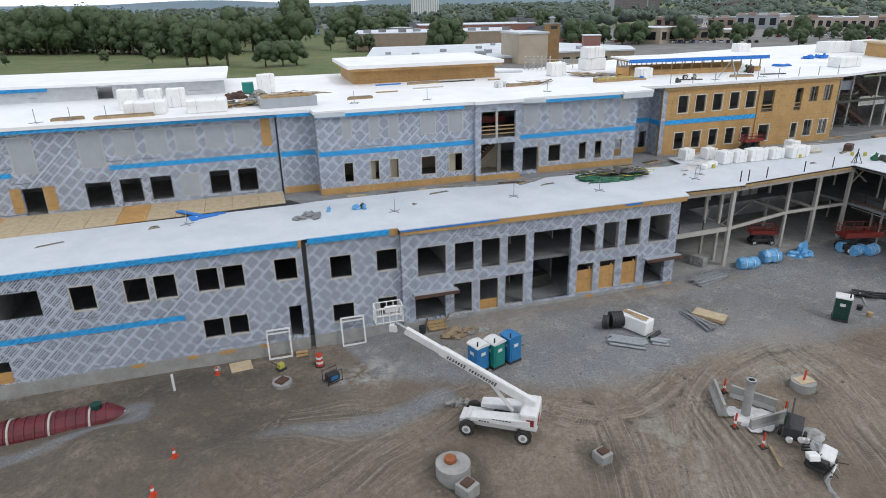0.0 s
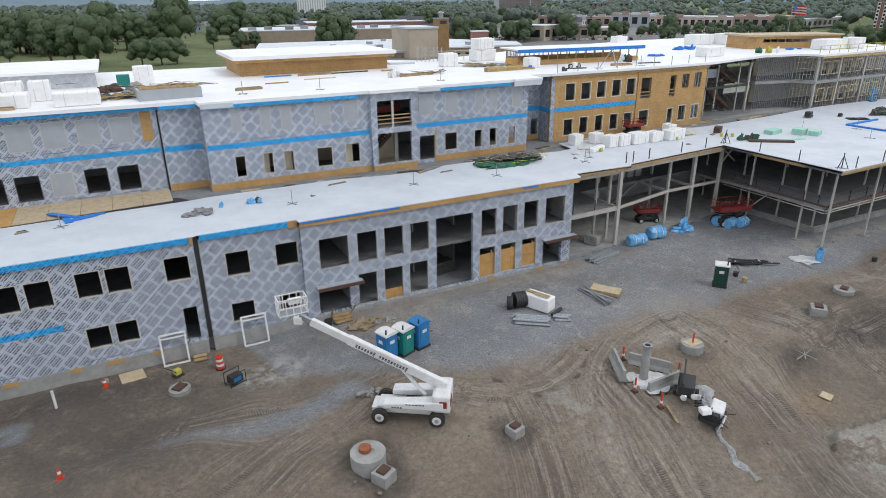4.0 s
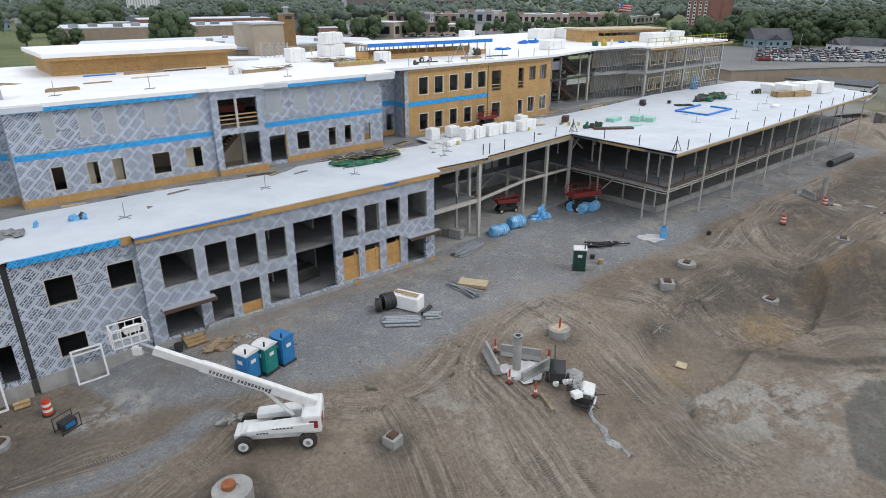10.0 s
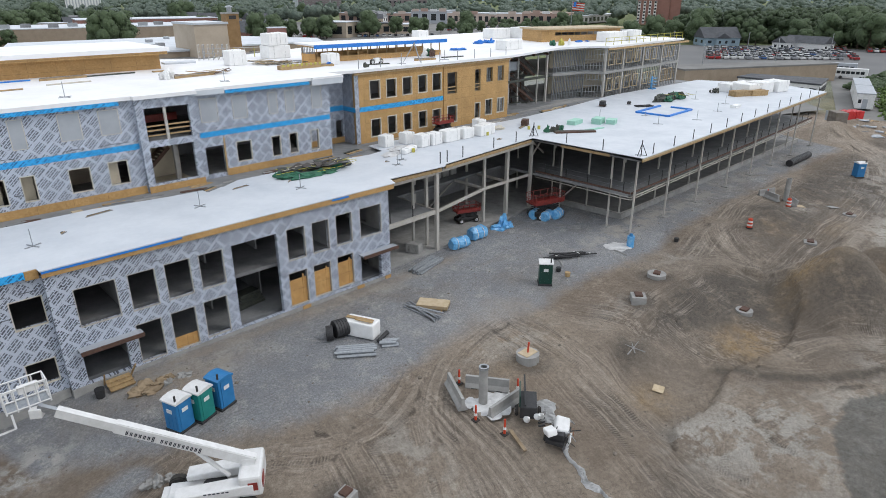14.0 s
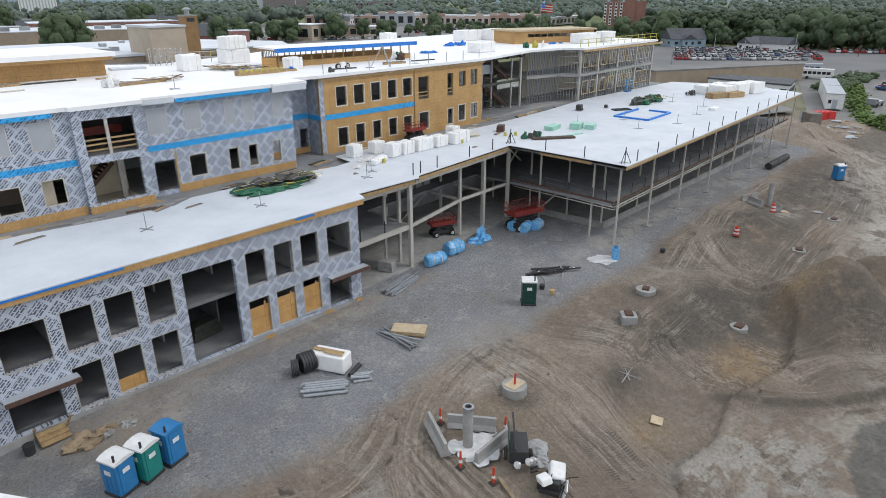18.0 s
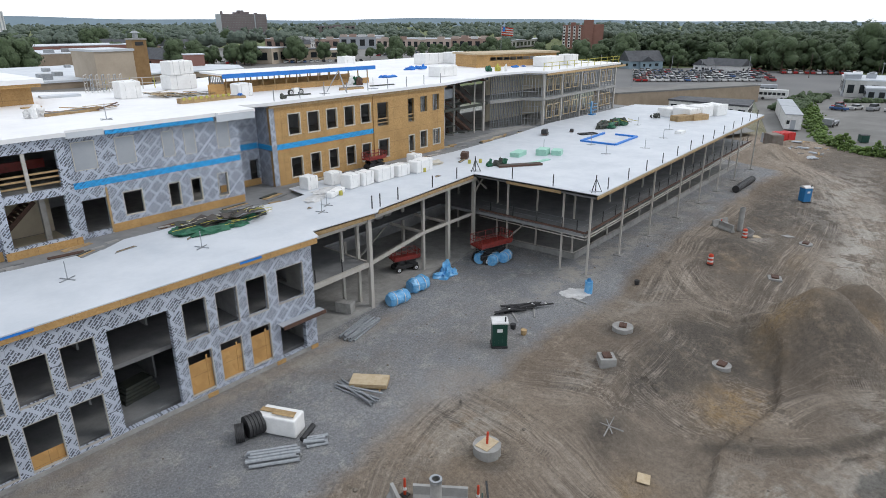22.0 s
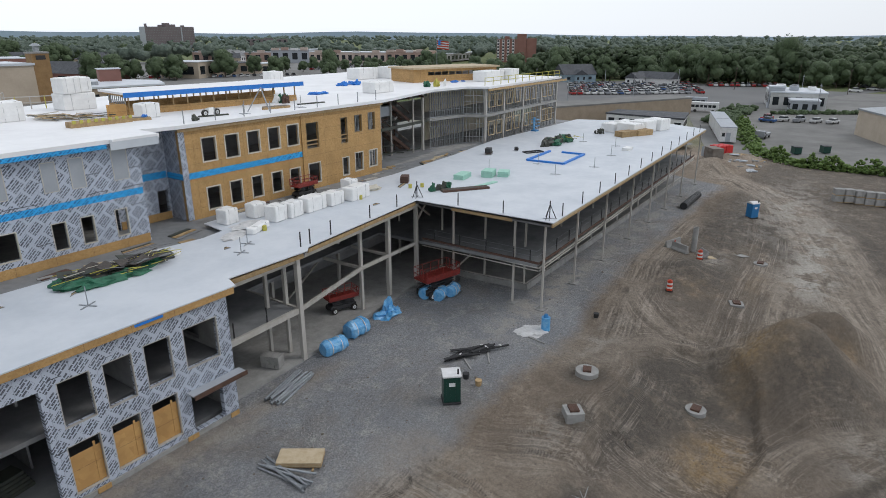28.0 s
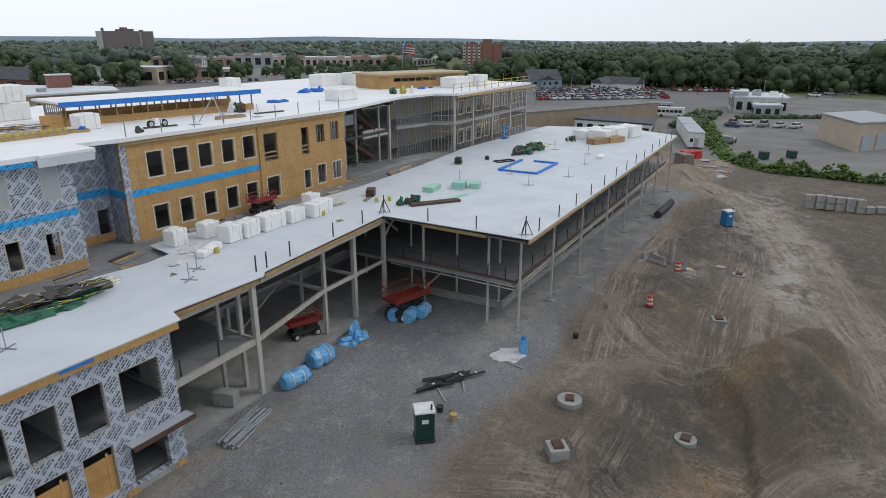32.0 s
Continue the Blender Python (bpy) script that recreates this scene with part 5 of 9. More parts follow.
def stud_wall(p, q, levels, step=0.42, windows=()):
    w = math.dist(p, q)
    m = pose(p[0], p[1], 0, 0, 0, math.degrees(math.atan2(q[1] - p[1], q[0] - p[0])))
    for z0, z1 in levels:
        for z in (z0, z1 - 0.08):
            part("track", block(0, w, -0.06, 0.06, z, z + 0.08), GALV, studs, at=m)
        for k in range(int(w / step) + 1):
            again(stud_one, m @ Matrix.LocRotScale((min(k * step, w), 0, z0), None, (1, 1, (z1 - z0))), studs)
        for u in (0.25, 0.5, 0.75):
            part("bridging", block(0, w, -0.075, 0.02, z0 + (z1 - z0) * u, z0 + (z1 - z0) * u + 0.05), GALV, studs, at=m)


stud_one = part("stud", block(-0.03, 0.03, -0.05, 0.05, 0, 1), GALV, studs, "galvanised steel stud", at=Matrix.LocRotScale((66.2, 58.0, 8.3), None, (1, 1, 3.6)))
LV = ((8.28, 11.95), (12.3, 15.6))
stud_wall((66.15, 57.9), (66.15, 62), LV, 0.6)
stud_wall((80.9, 61.4), (87.2, 60.2), LV, 0.33)
stud_wall((87.2, 60.2), (88.6, 57.6), LV, 0.45)
stud_wall((88.6, 57.6), (113.6, 58.6), LV, 0.62)
for x, y in ((68.5, 61), (70.0, 66), (79.4, 61.5), (79.4, 67), (73, 66), (88.6, 57.5), (94, 57.7), (100.5, 58.0), (107, 58.2), (113.5, 58.5)):
    again(column, Matrix.LocRotScale((x, y, 8.2), None, (1.1, 1.1, 7.5)), studs)
slab("floor_slab", [(80.6, 61.2), (87, 59.9), (88.3, 57.3), (113.8, 58.3), (113.8, 78), (80.6, 78)], 11.92, 12.28, CONC, studs)
slab("floor_slab", [(66, 58), (80.7, 60), (80.7, 78), (66, 78)], 8.2, 8.29, DECK, studs)
part("landing", block(66.4, 70, 62, 74, 11.95, 12.25), CONC, studs)
wall("inner_wall", (66, 71), (86, 71), 8.3, 15.5, 0.2, [], DARKIN, studs)
# Pale walls added; their colour stands in for daylight through the open frame.
wall("inner_wall", (86, 66), (113, 66), 8.3, 11.9, 0.2, [], LITIN, studs)
wall("inner_wall", (86, 66), (113, 66), 12.3, 15.7, 0.2, [], LITIN, studs)
for a, b in ((89.6, 91.3), (92.0, 93.6), (95.0, 96.8), (97.8, 99.4), (101.2, 102.8), (103.6, 105.2), (107.8, 109.4), (110.2, 111.8)):
    for z0, z1 in ((9.2, 11.2), (13.1, 15.0)):
        f = part("window_frame", block(a, b, 57.45 + (a - 88) * 0.04, 57.6 + (a - 88) * 0.04, z0, z0 + 0.1), PLYPALE, studs, "raw lumber window frame")
        y = 57.45 + (a - 88) * 0.04
        part("head", block(a, b, y, y + 0.15, z1 - 0.1, z1), PLYPALE, f)
        part("jamb", block(a, a + 0.1, y, y + 0.15, z0 + 0.1, z1 - 0.1), PLYPALE, f)
        part("jamb", block(b - 0.1, b, y, y + 0.15, z0 + 0.1, z1 - 0.1), PLYPALE, f)
for k in range(2):
    bm = bmesh.new()
    z = 8.3 + 3.8 * k
    for y in (63.0, 64.4):
        bar(bm, (78.5, y, z), (72.5, y, z + 3.7), 0.1, 0.35)
        bar(bm, (78.5, y, z + 1), (72.5, y, z + 4.7), 0.05, 0.08)
    for j in range(18):
        u = (j + 0.5) / 18
        box(bm, 78.5 - 6 * u - 0.15, 78.5 - 6 * u + 0.15, 63.0, 64.4, z + 3.7 * u - 0.02, z + 3.7 * u + 0.02)
    part("stair_flight", bm, RUST, studs, "dark steel stair flight")
for x, y, w in ((67.6, 60.2, 0.5), (68.4, 60.4, 0.5), (71.0, 61.6, 0.8), (74.0, 62.4, 0.6), (77.2, 61.4, 0.6), (72.6, 68.0, 0.8), (76.0, 68.5, 0.8)):
    again(column, Matrix.LocRotScale((x, y, 8.28), None, (w, w, 7.3)), studs)
for y0 in (60.6, 63.6, 66.8):
    for z, m in ((12.0, TARPBK), (15.3, TARPBK)):
        bm = bmesh.new()
        bar(bm, (66.4, y0, z), (80.4, y0 + 1.0, z), 0.16, 0.34)
        part("floor_beam", bm, m, studs, "dark steel floor beam")
for x in (69.5, 72.5, 75.5, 78.5):
    bm = bmesh.new()
    bar(bm, (x, 60.6, 15.3), (x, 70.5, 15.3), 0.14, 0.28)
    part("roof_joist", bm, RUST, studs)
part("landing", block(73.5, 80.3, 65.0, 70.5, 11.95, 12.2), CONC, studs)
part("duct", block(71.5, 74.5, 62.6, 63.9, 13.2, 14.4, 0.03), COVER, studs, "pale grey duct box")
rr = random.Random(19)
for k in range(14):
    x, z, L = rr.uniform(67, 78), rr.choice((8.5, 9.0, 9.4, 12.3, 12.7)), rr.uniform(1.2, 3.4)
    bm = bmesh.new()
    bar(bm, (x, 61.4 + rr.uniform(0, 4), z), (min(80, x + L), 61.6 + rr.uniform(0, 4), z + rr.uniform(-0.1, 0.35)), 0.12, 0.16)
    part("stored_member", bm, rr.choice((RUST, STEEL, GALV, TARPBK)), studs)
for z in (9.25, 9.75, 13.0, 13.4):
    bm = bmesh.new()
    bar(bm, (66.5, 60.4, z), (71, 61.4, z), 0.06)
    part("scaffold_rail", bm, STEEL, studs)
for k in range(5):
    bm = bmesh.new()
    cyl(bm, (68 + 2.3 * k, 64.5, 8.3), (68 + 2.3 * k, 64.5, 11.9), 0.06, 6)
    part("scaffold_tube", bm, RUST, studs)

# upper roof
roof = thing("upper_roof", "broad white membrane roof over the upper storeys", "roof")
UE = [(-34, YL - 0.5), (3.6, 56.3), (3.7, YU - 0.35), (18.7, YU - 0.35), (18.8, YT - 0.3), (23.75, YT - 0.3), (23.9, YR - 0.5), (35.0, YR - 0.5), (35.1, YR - 0.75), (38.6, YR - 0.6), (38.7, 57.6), (41.5, YO - 0.3), (66.4, YO - 0.3), (80.5, 60.4), (86.8, 59.5), (88.3, 56.8), (114.0, 57.9), (114, 97), (88, 96), (60, 90), (46, 83.5), (36, 80), (30, 85), (-34, 88)]
slab("membrane", UE, 15.76, 16.05, ROOFU, roof, "white roof membrane")
part("edge_sheet", block(34.9, 38.4, YR - 0.8, YR - 0.78, 15.35, 15.9), ROOFM, roof, "white membrane folded over the edge")
for a, b, y in ((23.9, 26.4, YR - 0.52), (3.8, 6.5, YU - 0.37)):
    part("edge_sheet", block(a, b, y - 0.02, y, 15.5, 15.9), ROOFM, roof, "white membrane folded over the edge")
part("edge_timber", block(88.4, 113.9, 56.9, 57.05, 15.45, 15.75), LUMBER, roof, "raw wood roof edge")

# flat penthouse with a white roof over wood walls
pent = thing("roof_penthouse", "low wood-sheathed penthouse under an overhanging white roof", "roof structure")
part("wall", block(10.4, 28.0, 72.8, 83, 16.05, 17.55), OSB, pent)
slab("soffit", [(9.7, 71.7), (28.5, 71.7), (28.5, 83.9), (9.7, 83.9)], 17.56, 17.85, OSB, pent, "raw wood fascia")
slab("roof", [(9.5, 71.5), (28.7, 71.5), (28.7, 84), (9.5, 84)], 17.86, 18.25, ROOFU, pent, "white flat roof")
# clerestory with a blue edge
clere = thing("clerestory", "long clerestory with bare posts under a white blue-edged roof", "roof structure", pose(42.5, 65.8, 0, 0, 0, -7))
part("wall", block(0.6, 18.1, 0.7, 0.85, 16.05, 16.65), OSB, clere)
part("side_wall", block(0.5, 0.6, 0.86, 4.6, 16.05, 16.9), OSB, clere)
part("rear_wall", block(0.6, 18.1, 4.6, 4.75, 16.05, 16.9), OSB, clere)
for k in range(14):
    part("post", block(0.62 + 1.33 * k, 0.71 + 1.33 * k, 0.71, 0.83, 16.65, 17.65), LUMBER, clere)
    part("post", block(0.62 + 1.33 * k, 0.71 + 1.33 * k, 4.61, 4.73, 16.9, 17.65), LUMBER, clere)
for k in range(11):
    part("rafter", block(0.3 + 1.8 * k, 0.38 + 1.8 * k, 0.1, 5.2, 17.65, 17.84), LUMBER, clere)
part("roof", block(0, 18.6, 0.06, 5.4, 17.85, 18.03), ROOFU, clere, "white sheet roof")
part("blue_edge", block(0, 18.6, -0.02, 0.055, 17.6, 18.01), TARPBL, clere, "bright blue membrane edge")
part("eave_timber", block(0.0, 18.5, 0.45, 0.58, 17.66, 17.845), LUMBER, clere)
for k in range(9):
    part("vent_slat", block(0.42, 0.48, 0.9 + 0.42 * k, 1.02 + 0.42 * k, 16.9, 17.8), GALV, clere)
part("leaning_panel", block(-1.4, 0.2, 0.3, 0.36, 16.05, 17.1), PLY, clere, "plywood sheet leaning at the end")
# wood penthouse over the stud block
pent2 = thing("wood_penthouse", "raw wood penthouse with a strip window on the far roof", "roof structure", pose(88.0, 69.4, 0, 0, 0, -18.5))
part("wall", holed(16, 16.05, 17.9, 0.2, [(2.6, 15, 17.0, 17.5)]), OSB, pent2)
part("side_wall", block(0, 0.2, 0.21, 6, 16.05, 17.9), OSB, pent2)
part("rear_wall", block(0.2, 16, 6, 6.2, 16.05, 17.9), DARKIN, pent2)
for k in range(9):
    part("mullion", block(3.8 + 1.3 * k, 3.9 + 1.3 * k, 0.02, 0.16, 17.0, 17.5), LUMBER, pent2)
part("roof", block(-0.3, 16.3, -0.4, 6.5, 17.9, 18.15), PLYPALE, pent2)
# low roof behind the left part
lowhall = thing("rear_hall", "long low hall clad in pale wrap behind the roof", "building")
wall("wall", (-34, 72.3), (-3.9, 71.3), 16.05, 17.5, 0.3, [(17.5, 19, 16.1, 17.3)], WRAPPALE, lowhall)
slab("roof", [(-34, 71.6), (-3.6, 70.6), (-3.6, 85), (-34, 86)], 17.5, 17.75, ROOFU, lowhall, "white flat roof")
part("flashing_strip", block(-34, -21, 71.65, 71.7, 17.1, 17.48), BLUE, lowhall)


# ---- things on the site ----
def at_ground(x, y, rz=0, dz=0.0):
    return pose(x, y, ground_at(x, y) + dz, 0, 0, rz)


def wheel(parent, x, y, z, r, w, side):
    bm = bmesh.new()
    cyl(bm, (x, y - w / 2, z), (x, y + w / 2, z), r, 20)
    bmesh.ops.bevel(bm, geom=[e for e in bm.edges if abs(e.verts[0].co.y - e.verts[1].co.y) < 1e-4], offset=r * 0.12, segments=2, affect="EDGES")
    t = part("wheel", bm, RUBBER, parent, "black rubber tyre on a white rim")
    bm = bmesh.new()
    s = side * w / 2
    cyl(bm, (x, y + s * 0.9, z), (x, y + s * 1.06, z), r * 0.56, 14)
    part("rim", bm, WHITE, t)
    bm = bmesh.new()
    cyl(bm, (x, y + s * 1.05, z), (x, y + s * 1.25, z), r * 0.26, 8)
    part("hub", bm, GALV, t)


# boom lift, its long axis turned towards the wing
lift = thing("boom_lift", "white telescopic boom lift parked on dirt with its basket raised", "boom lift", at_ground(10.9, 28.1, 147, -0.03))
for sx in (-1.75, 1.75):
    for sy in (-1.05, 1.05):
        wheel(lift, sx, sy, 0.5, 0.5, 0.4, 1 if sy > 0 else -1)
part("chassis", block(-2.0, 2.0, -0.62, 0.62, 0.45, 0.95, 0.06), WHITE, lift)
for sx in (-1.75, 1.75):
    part("axle", block(sx - 0.22, sx + 0.22, -0.85, 0.85, 0.38, 0.7, 0.03), WHITE, lift)
part("front_step", block(1.9, 2.35, -0.6, 0.6, 0.55, 0.8, 0.04), WHITE, lift)
bm = bmesh.new()
cyl(bm, (-0.2, 0, 0.95), (-0.2, 0, 1.12), 0.6, 18)
part("slew_ring", bm, BLACK, lift)
bm = block(-2.15, 1.55, 0.35, 1.15, 1.12, 1.72, 0.06)
for v in bm.verts:
    if v.co.z > 1.5 and v.co.x > 0.5:
        v.co.z -= 0.3
part("engine_hood", bm, WHITE, lift, "white moulded hood")
bm = block(-2.15, 1.2, -1.15, -0.35, 1.12, 1.72, 0.06)
for v in bm.verts:
    if v.co.z > 1.5 and v.co.x > 0.3:
        v.co.z -= 0.3
part("engine_hood", bm, WHITE, lift, "white moulded hood")
bm = block(-2.55, -1.45, -1.1, 1.1, 0.95, 2.15, 0.14)
part("counterweight", bm, WHITE, lift, "rounded white counterweight")
part("tail_panel", block(-2.58, -2.545, 0.25, 0.95, 1.35, 1.85), RED, lift, "red tail panel")
part("tail_panel", block(-2.35, -1.9, 1.105, 1.125, 1.35, 1.8), RED, lift, "red side panel")
for k in range(6):
    part("lettering_bar", block(-1.0 + 0.2 * k, -0.86 + 0.2 * k, 1.152, 1.158, 1.45, 1.52), INK, lift)
for k in range(4):
    part("lettering_bar", block(0.35 + 0.17 * k, 0.47 + 0.17 * k, 1.152, 1.158, 1.2, 1.28), INK, lift)
P0, P1 = Vector((-1.95, 0, 2.35)), Vector((6.55, 0, 6.55))
bw = P1 - P0
def along(u):
    return P0 + bw * u


bm = bmesh.new()
bar(bm, along(-0.03), along(0.66), 0.42, 0.56)
bmesh.ops.bevel(bm, geom=bm.edges[:], offset=0.04, segments=2, affect="EDGES")
boom = part("boom", bm, WHITE, lift, "white telescopic boom with a row of dark lettering bars")
bm = bmesh.new()
bar(bm, along(0.66), along(0.92), 0.32, 0.42)
part("boom_section", bm, WHITE, lift)
bm = bmesh.new()
bar(bm, along(0.92), along(1.0), 0.22, 0.28)
part("boom_tip", bm, GALV, lift)
up = Vector((-bw.z, 0, bw.x)).normalized()
for k in range(18):
    if k == 10:
        continue
    bm = bmesh.new()
    c = along(0.245 + 0.0205 * k) + Vector((0, 0.284, 0)) - up * 0.02
    h = 0.145 if k in (0, 11) else 0.1
    bar(bm, c - up * h, c + up * h, 0.01, 0.045)
    bar(bm, c + bw * 0.0062 - up * h, c + bw * 0.0062 + up * h, 0.01, 0.04)
    part("lettering_bar", bm, INK, boom)
bm = bmesh.new()
cyl(bm, (-0.9, 0, 1.5), tuple(along(0.3) - Vector((0, 0, 0.2))), 0.12, 10)
part("lift_cylinder", bm, WHITE, lift)
bm = bmesh.new()
for y in (-0.2, 0.2):
    bar(bm, (-1.9, y, 1.6), (-1.9, y, 2.5), 0.6, 0.08)
part("boom_mount", bm, WHITE, lift)
turned = pose(6.46, -0.19, 6.5, 0, 0, -147)
basket = part("basket_floor", block(-1.3, 0.4, 0.1, 0.95, 0.0, 0.07), GALV, lift, "metal basket floor", turned)
for x0, y0, x1, y1 in ((-1.3, 0.1, 0.4, 0.1), (0.4, 0.1, 0.4, 0.95), (0.4, 0.95, -1.3, 0.95), (-1.3, 0.95, -1.3, 0.1)):
    n = 2 if x0 == x1 else 4
    for z in (0.1, 0.6, 1.12):
        bm = bmesh.new()
        cyl(bm, (x0, y0, z), (x1, y1, z), 0.035, 6)
        part("rail", bm, WHITE, basket)
    for k in range(n):
        x, y = x0 + (x1 - x0) * k / n, y0 + (y1 - y0) * k / n
        bm = bmesh.new()
        cyl(bm, (x, y, 0.0), (x, y, 1.14), 0.035, 6)
        part("post", bm, WHITE, basket)
part("control_box", block(-0.7, 0.1, 0.12, 0.4, 0.75, 1.1, 0.03), WHITE, basket)
part("rotator", block(6.4, 6.9, -0.2, 0.2, 6.05, 6.5, 0.03), WHITE, lift)


# portable toilets
def toilet(m, body, top, label, group="portable toilets"):
    t = thing("portable_toilet", label, "portable toilet", m, group)
    part("base", block(-0.6, 0.6, -0.6, 0.6, 0, 0.16, 0.03), BLACK, t)
    bm = block(-0.55, 0.55, -0.55, 0.55, 0.16, 2.02, 0.05)
    part("cabin", bm, body, t)
    for k in range(3):
        part("rib", block(-0.57, -0.552, -0.4 + 0.3 * k, -0.22 + 0.3 * k, 0.3, 1.85), body, t)
        part("rib", block(-0.4 + 0.3 * k, -0.22 + 0.3 * k, -0.57, -0.552, 1.3, 1.85), body, t) if k != 1 else None
    part("door", block(-0.4, 0.4, -0.585, -0.552, 0.2, 1.95, 0.01), body, t)
    part("sign", block(-0.2, 0.2, -0.6, -0.586, 1.35, 1.6), WHITE, t, "white notice with illegible print")
    part("sign", block(-0.6, -0.572, -0.2, 0.2, 1.35, 1.6), WHITE, t, "white notice with illegible print")
    bm = bmesh.new()
    n = 7
    prof = [(-0.6, 2.0), (-0.59, 2.09), (-0.35, 2.19), (0, 2.23), (0.35, 2.19), (0.59, 2.09), (0.6, 2.0)]
    a = [bm.verts.new((x, -0.61, z)) for x, z in prof]
    b = [bm.verts.new((x, 0.61, z)) for x, z in prof]
    for k in range(n - 1):
        bm.faces.new((a[k], a[k + 1], b[k + 1], b[k]))
    bm.faces.new(a[::-1])
    bm.faces.new(b)
    bm.faces.new((a[0], b[0], b[-1], a[-1]))
    part("roof", bm, top, t, "pale translucent roof")
    bm = bmesh.new()
    cyl(bm, (-0.4, -0.4, 2.1), (-0.4, -0.4, 2.5), 0.06, 8)
    part("vent_pipe", bm, BLACK, t)
    return t


toilet(at_ground(12.0, 34.75, 20), BLUEPL, WHITE, "blue portable toilet with a white roof on gravel")
toilet(at_ground(13.3, 34.85, 22), GREENPL, WHITE, "teal green portable toilet with a white roof on gravel")
toilet(at_ground(14.7, 35.15, 18), BLUEPL, BLUEPL, "blue portable toilet with a blue roof on gravel")
toilet(at_ground(42.75, 32.35, 42), DGREEN, WHITE, "dark green portable toilet with a white roof on gravel")
toilet(at_ground(102.3, 24.2, 50), BLUEPL, WHITE, "blue portable toilet standing alone on dirt")


# manholes and catch basins
def manhole(x, y, r, h, hatch, label, square=False, hs=0.42, rz=0, stake=False, board=False):
    t = thing("manhole", label, "manhole", at_ground(x, y, rz), "manholes")
    if square:
        bm = block(-r, r, -r, r, -0.4, h, 0.04)
        part("casing", bm, CONC, t, "bare concrete casing")
    else:
        bm = bmesh.new()
        ring(bm, r, r * 0.35, -0.4, h, 26)
        part("casing", bm, CONC, t, "bare concrete ring")
        bm = bmesh.new()
        cyl(bm, (0, 0, h - 0.12), (0, 0, h - 0.03), r * 0.5, 16)
        part("slab", bm, CONC, t)
    if hatch == "round":
        bm = bmesh.new()
        cyl(bm, (-0.1 * r, 0.2 * r, h), (-0.1 * r, 0.2 * r, h + 0.22), hs * 0.85, 16)
        part("cover", bm, RUSTOR, t, "rusty orange round cover")
    elif hatch == "square":
        part("cover", block(-hs, hs, -hs * 0.8, hs * 0.8, h + 0.002, h + 0.14, 0.01), RUST, t, "rusty iron cover")
        for k in range(4):
            part("grate_bar", block(-hs * 0.85, hs * 0.85, -hs * 0.7 + k * hs * 0.4, -hs * 0.55 + k * hs * 0.4, h + 0.142, h + 0.16), RUST, t)
    if board:
        part("board", block(-r * 0.7, r * 0.75, -r * 0.5, r * 0.55, h + 0.01, h + 0.05), PLYPALE, t, "plywood board")
    if stake:
        bm = bmesh.new()
        cyl(bm, (0, 0, h + 0.05), (0.05, 0, h + 0.8), 0.07, 8)
        part("marker_post", bm, ORANGE, t, "orange marker post")
    return t


manhole(7.05, 25.35, 1.00, 0.68, "round", "wide concrete manhole ring with a rusty orange cover")
manhole(7.4, 23.9, 0.50, 0.50, "square", "square concrete basin with a rusty grate", True, 0.33, 30)
manhole(15.95, 24.05, 0.44, 0.41, "square", "small square concrete basin with a rusty cover", True, 0.3, 15)
manhole(32.5, 25.85, 0.80, 0.42, "", "concrete manhole ring under plywood with an orange post", stake=True, board=True)
manhole(45.55, 25.0, 0.58, 0.45, "square", "square concrete basin with a rusty cover", True, 0.37, 40)
manhole(50.7, 26.2, 0.80, 0.25, "square", "concrete manhole ring with a rusty cover beside it", hs=0.36, rz=20)
manhole(52.9, 19.2, 0.68, 0.20, "square", "low concrete manhole ring with a rusty cover", hs=0.38)
manhole(71.3, 20.2, 0.60, 0.18, "square", "low square concrete basin with a rusty cover", True, 0.4, 20)
manhole(84.9, 20.3, 0.72, 0.14, "square", "low concrete manhole ring with a rusty cover", hs=0.4)
manhole(-1.75, 38.75, 0.72, 0.14, "square", "grey concrete manhole ring with a square cover", hs=0.42, rz=45)


# cones, barrels
def barrel(x, y, rz=0, lean=0, label="orange and white striped traffic barrel on dirt"):
    t = thing("traffic_barrel", label, "traffic barrel", pose(x, y, ground_at(x, y), lean, 0, rz), "traffic barrels")
    bm = bmesh.new()
    cyl(bm, (0, 0, 0), (0, 0, 0.1), 0.36, 14)
    part("base", bm, RUBBER, t)
    for k in range(5):
        r = 0.29 - 0.012 * k
        bm = bmesh.new()
        cyl(bm, (0, 0, 0.1 + 0.19 * k), (0, 0, 0.285 + 0.19 * k), r, 14, r - 0.008)
        part("band", bm, WHITE if k % 2 else ORANGE, t)
    bm = bmesh.new()
    cyl(bm, (0, 0, 1.05), (0, 0, 1.12), 0.12, 8)
    part("handle", bm, ORANGE, t)
    return t


barrel(1.15, 40.15)
barrel(69.9, 25.9)
barrel(80.6, 25.7, 0, 0)


def cone(x, y, kind=0):
    t = thing("traffic_cone" if not kind else "marker_post", "small orange traffic cone on dirt" if not kind else "slim orange marker post on a rubber foot", "traffic cone" if not kind else "marker post", at_ground(x, y), "cones and markers")
    part("foot", block(-0.2, 0.2, -0.2, 0.2, 0, 0.05), RUBBER if kind else ORANGE, t)
    bm = bmesh.new()
    if kind:
        cyl(bm, (0, 0, 0.05), (0, 0, 1.05), 0.08, 8, 0.06)
    else:
        cyl(bm, (0, 0, 0.05), (0, 0, 0.72), 0.16, 12, 0.04)
    part("body", bm, ORANGE, t)
    bm = bmesh.new()
    cyl(bm, (0, 0, 0.36), (0, 0, 0.52), 0.105, 12, 0.08)
    part("reflective_band", bm, WHITE, t)


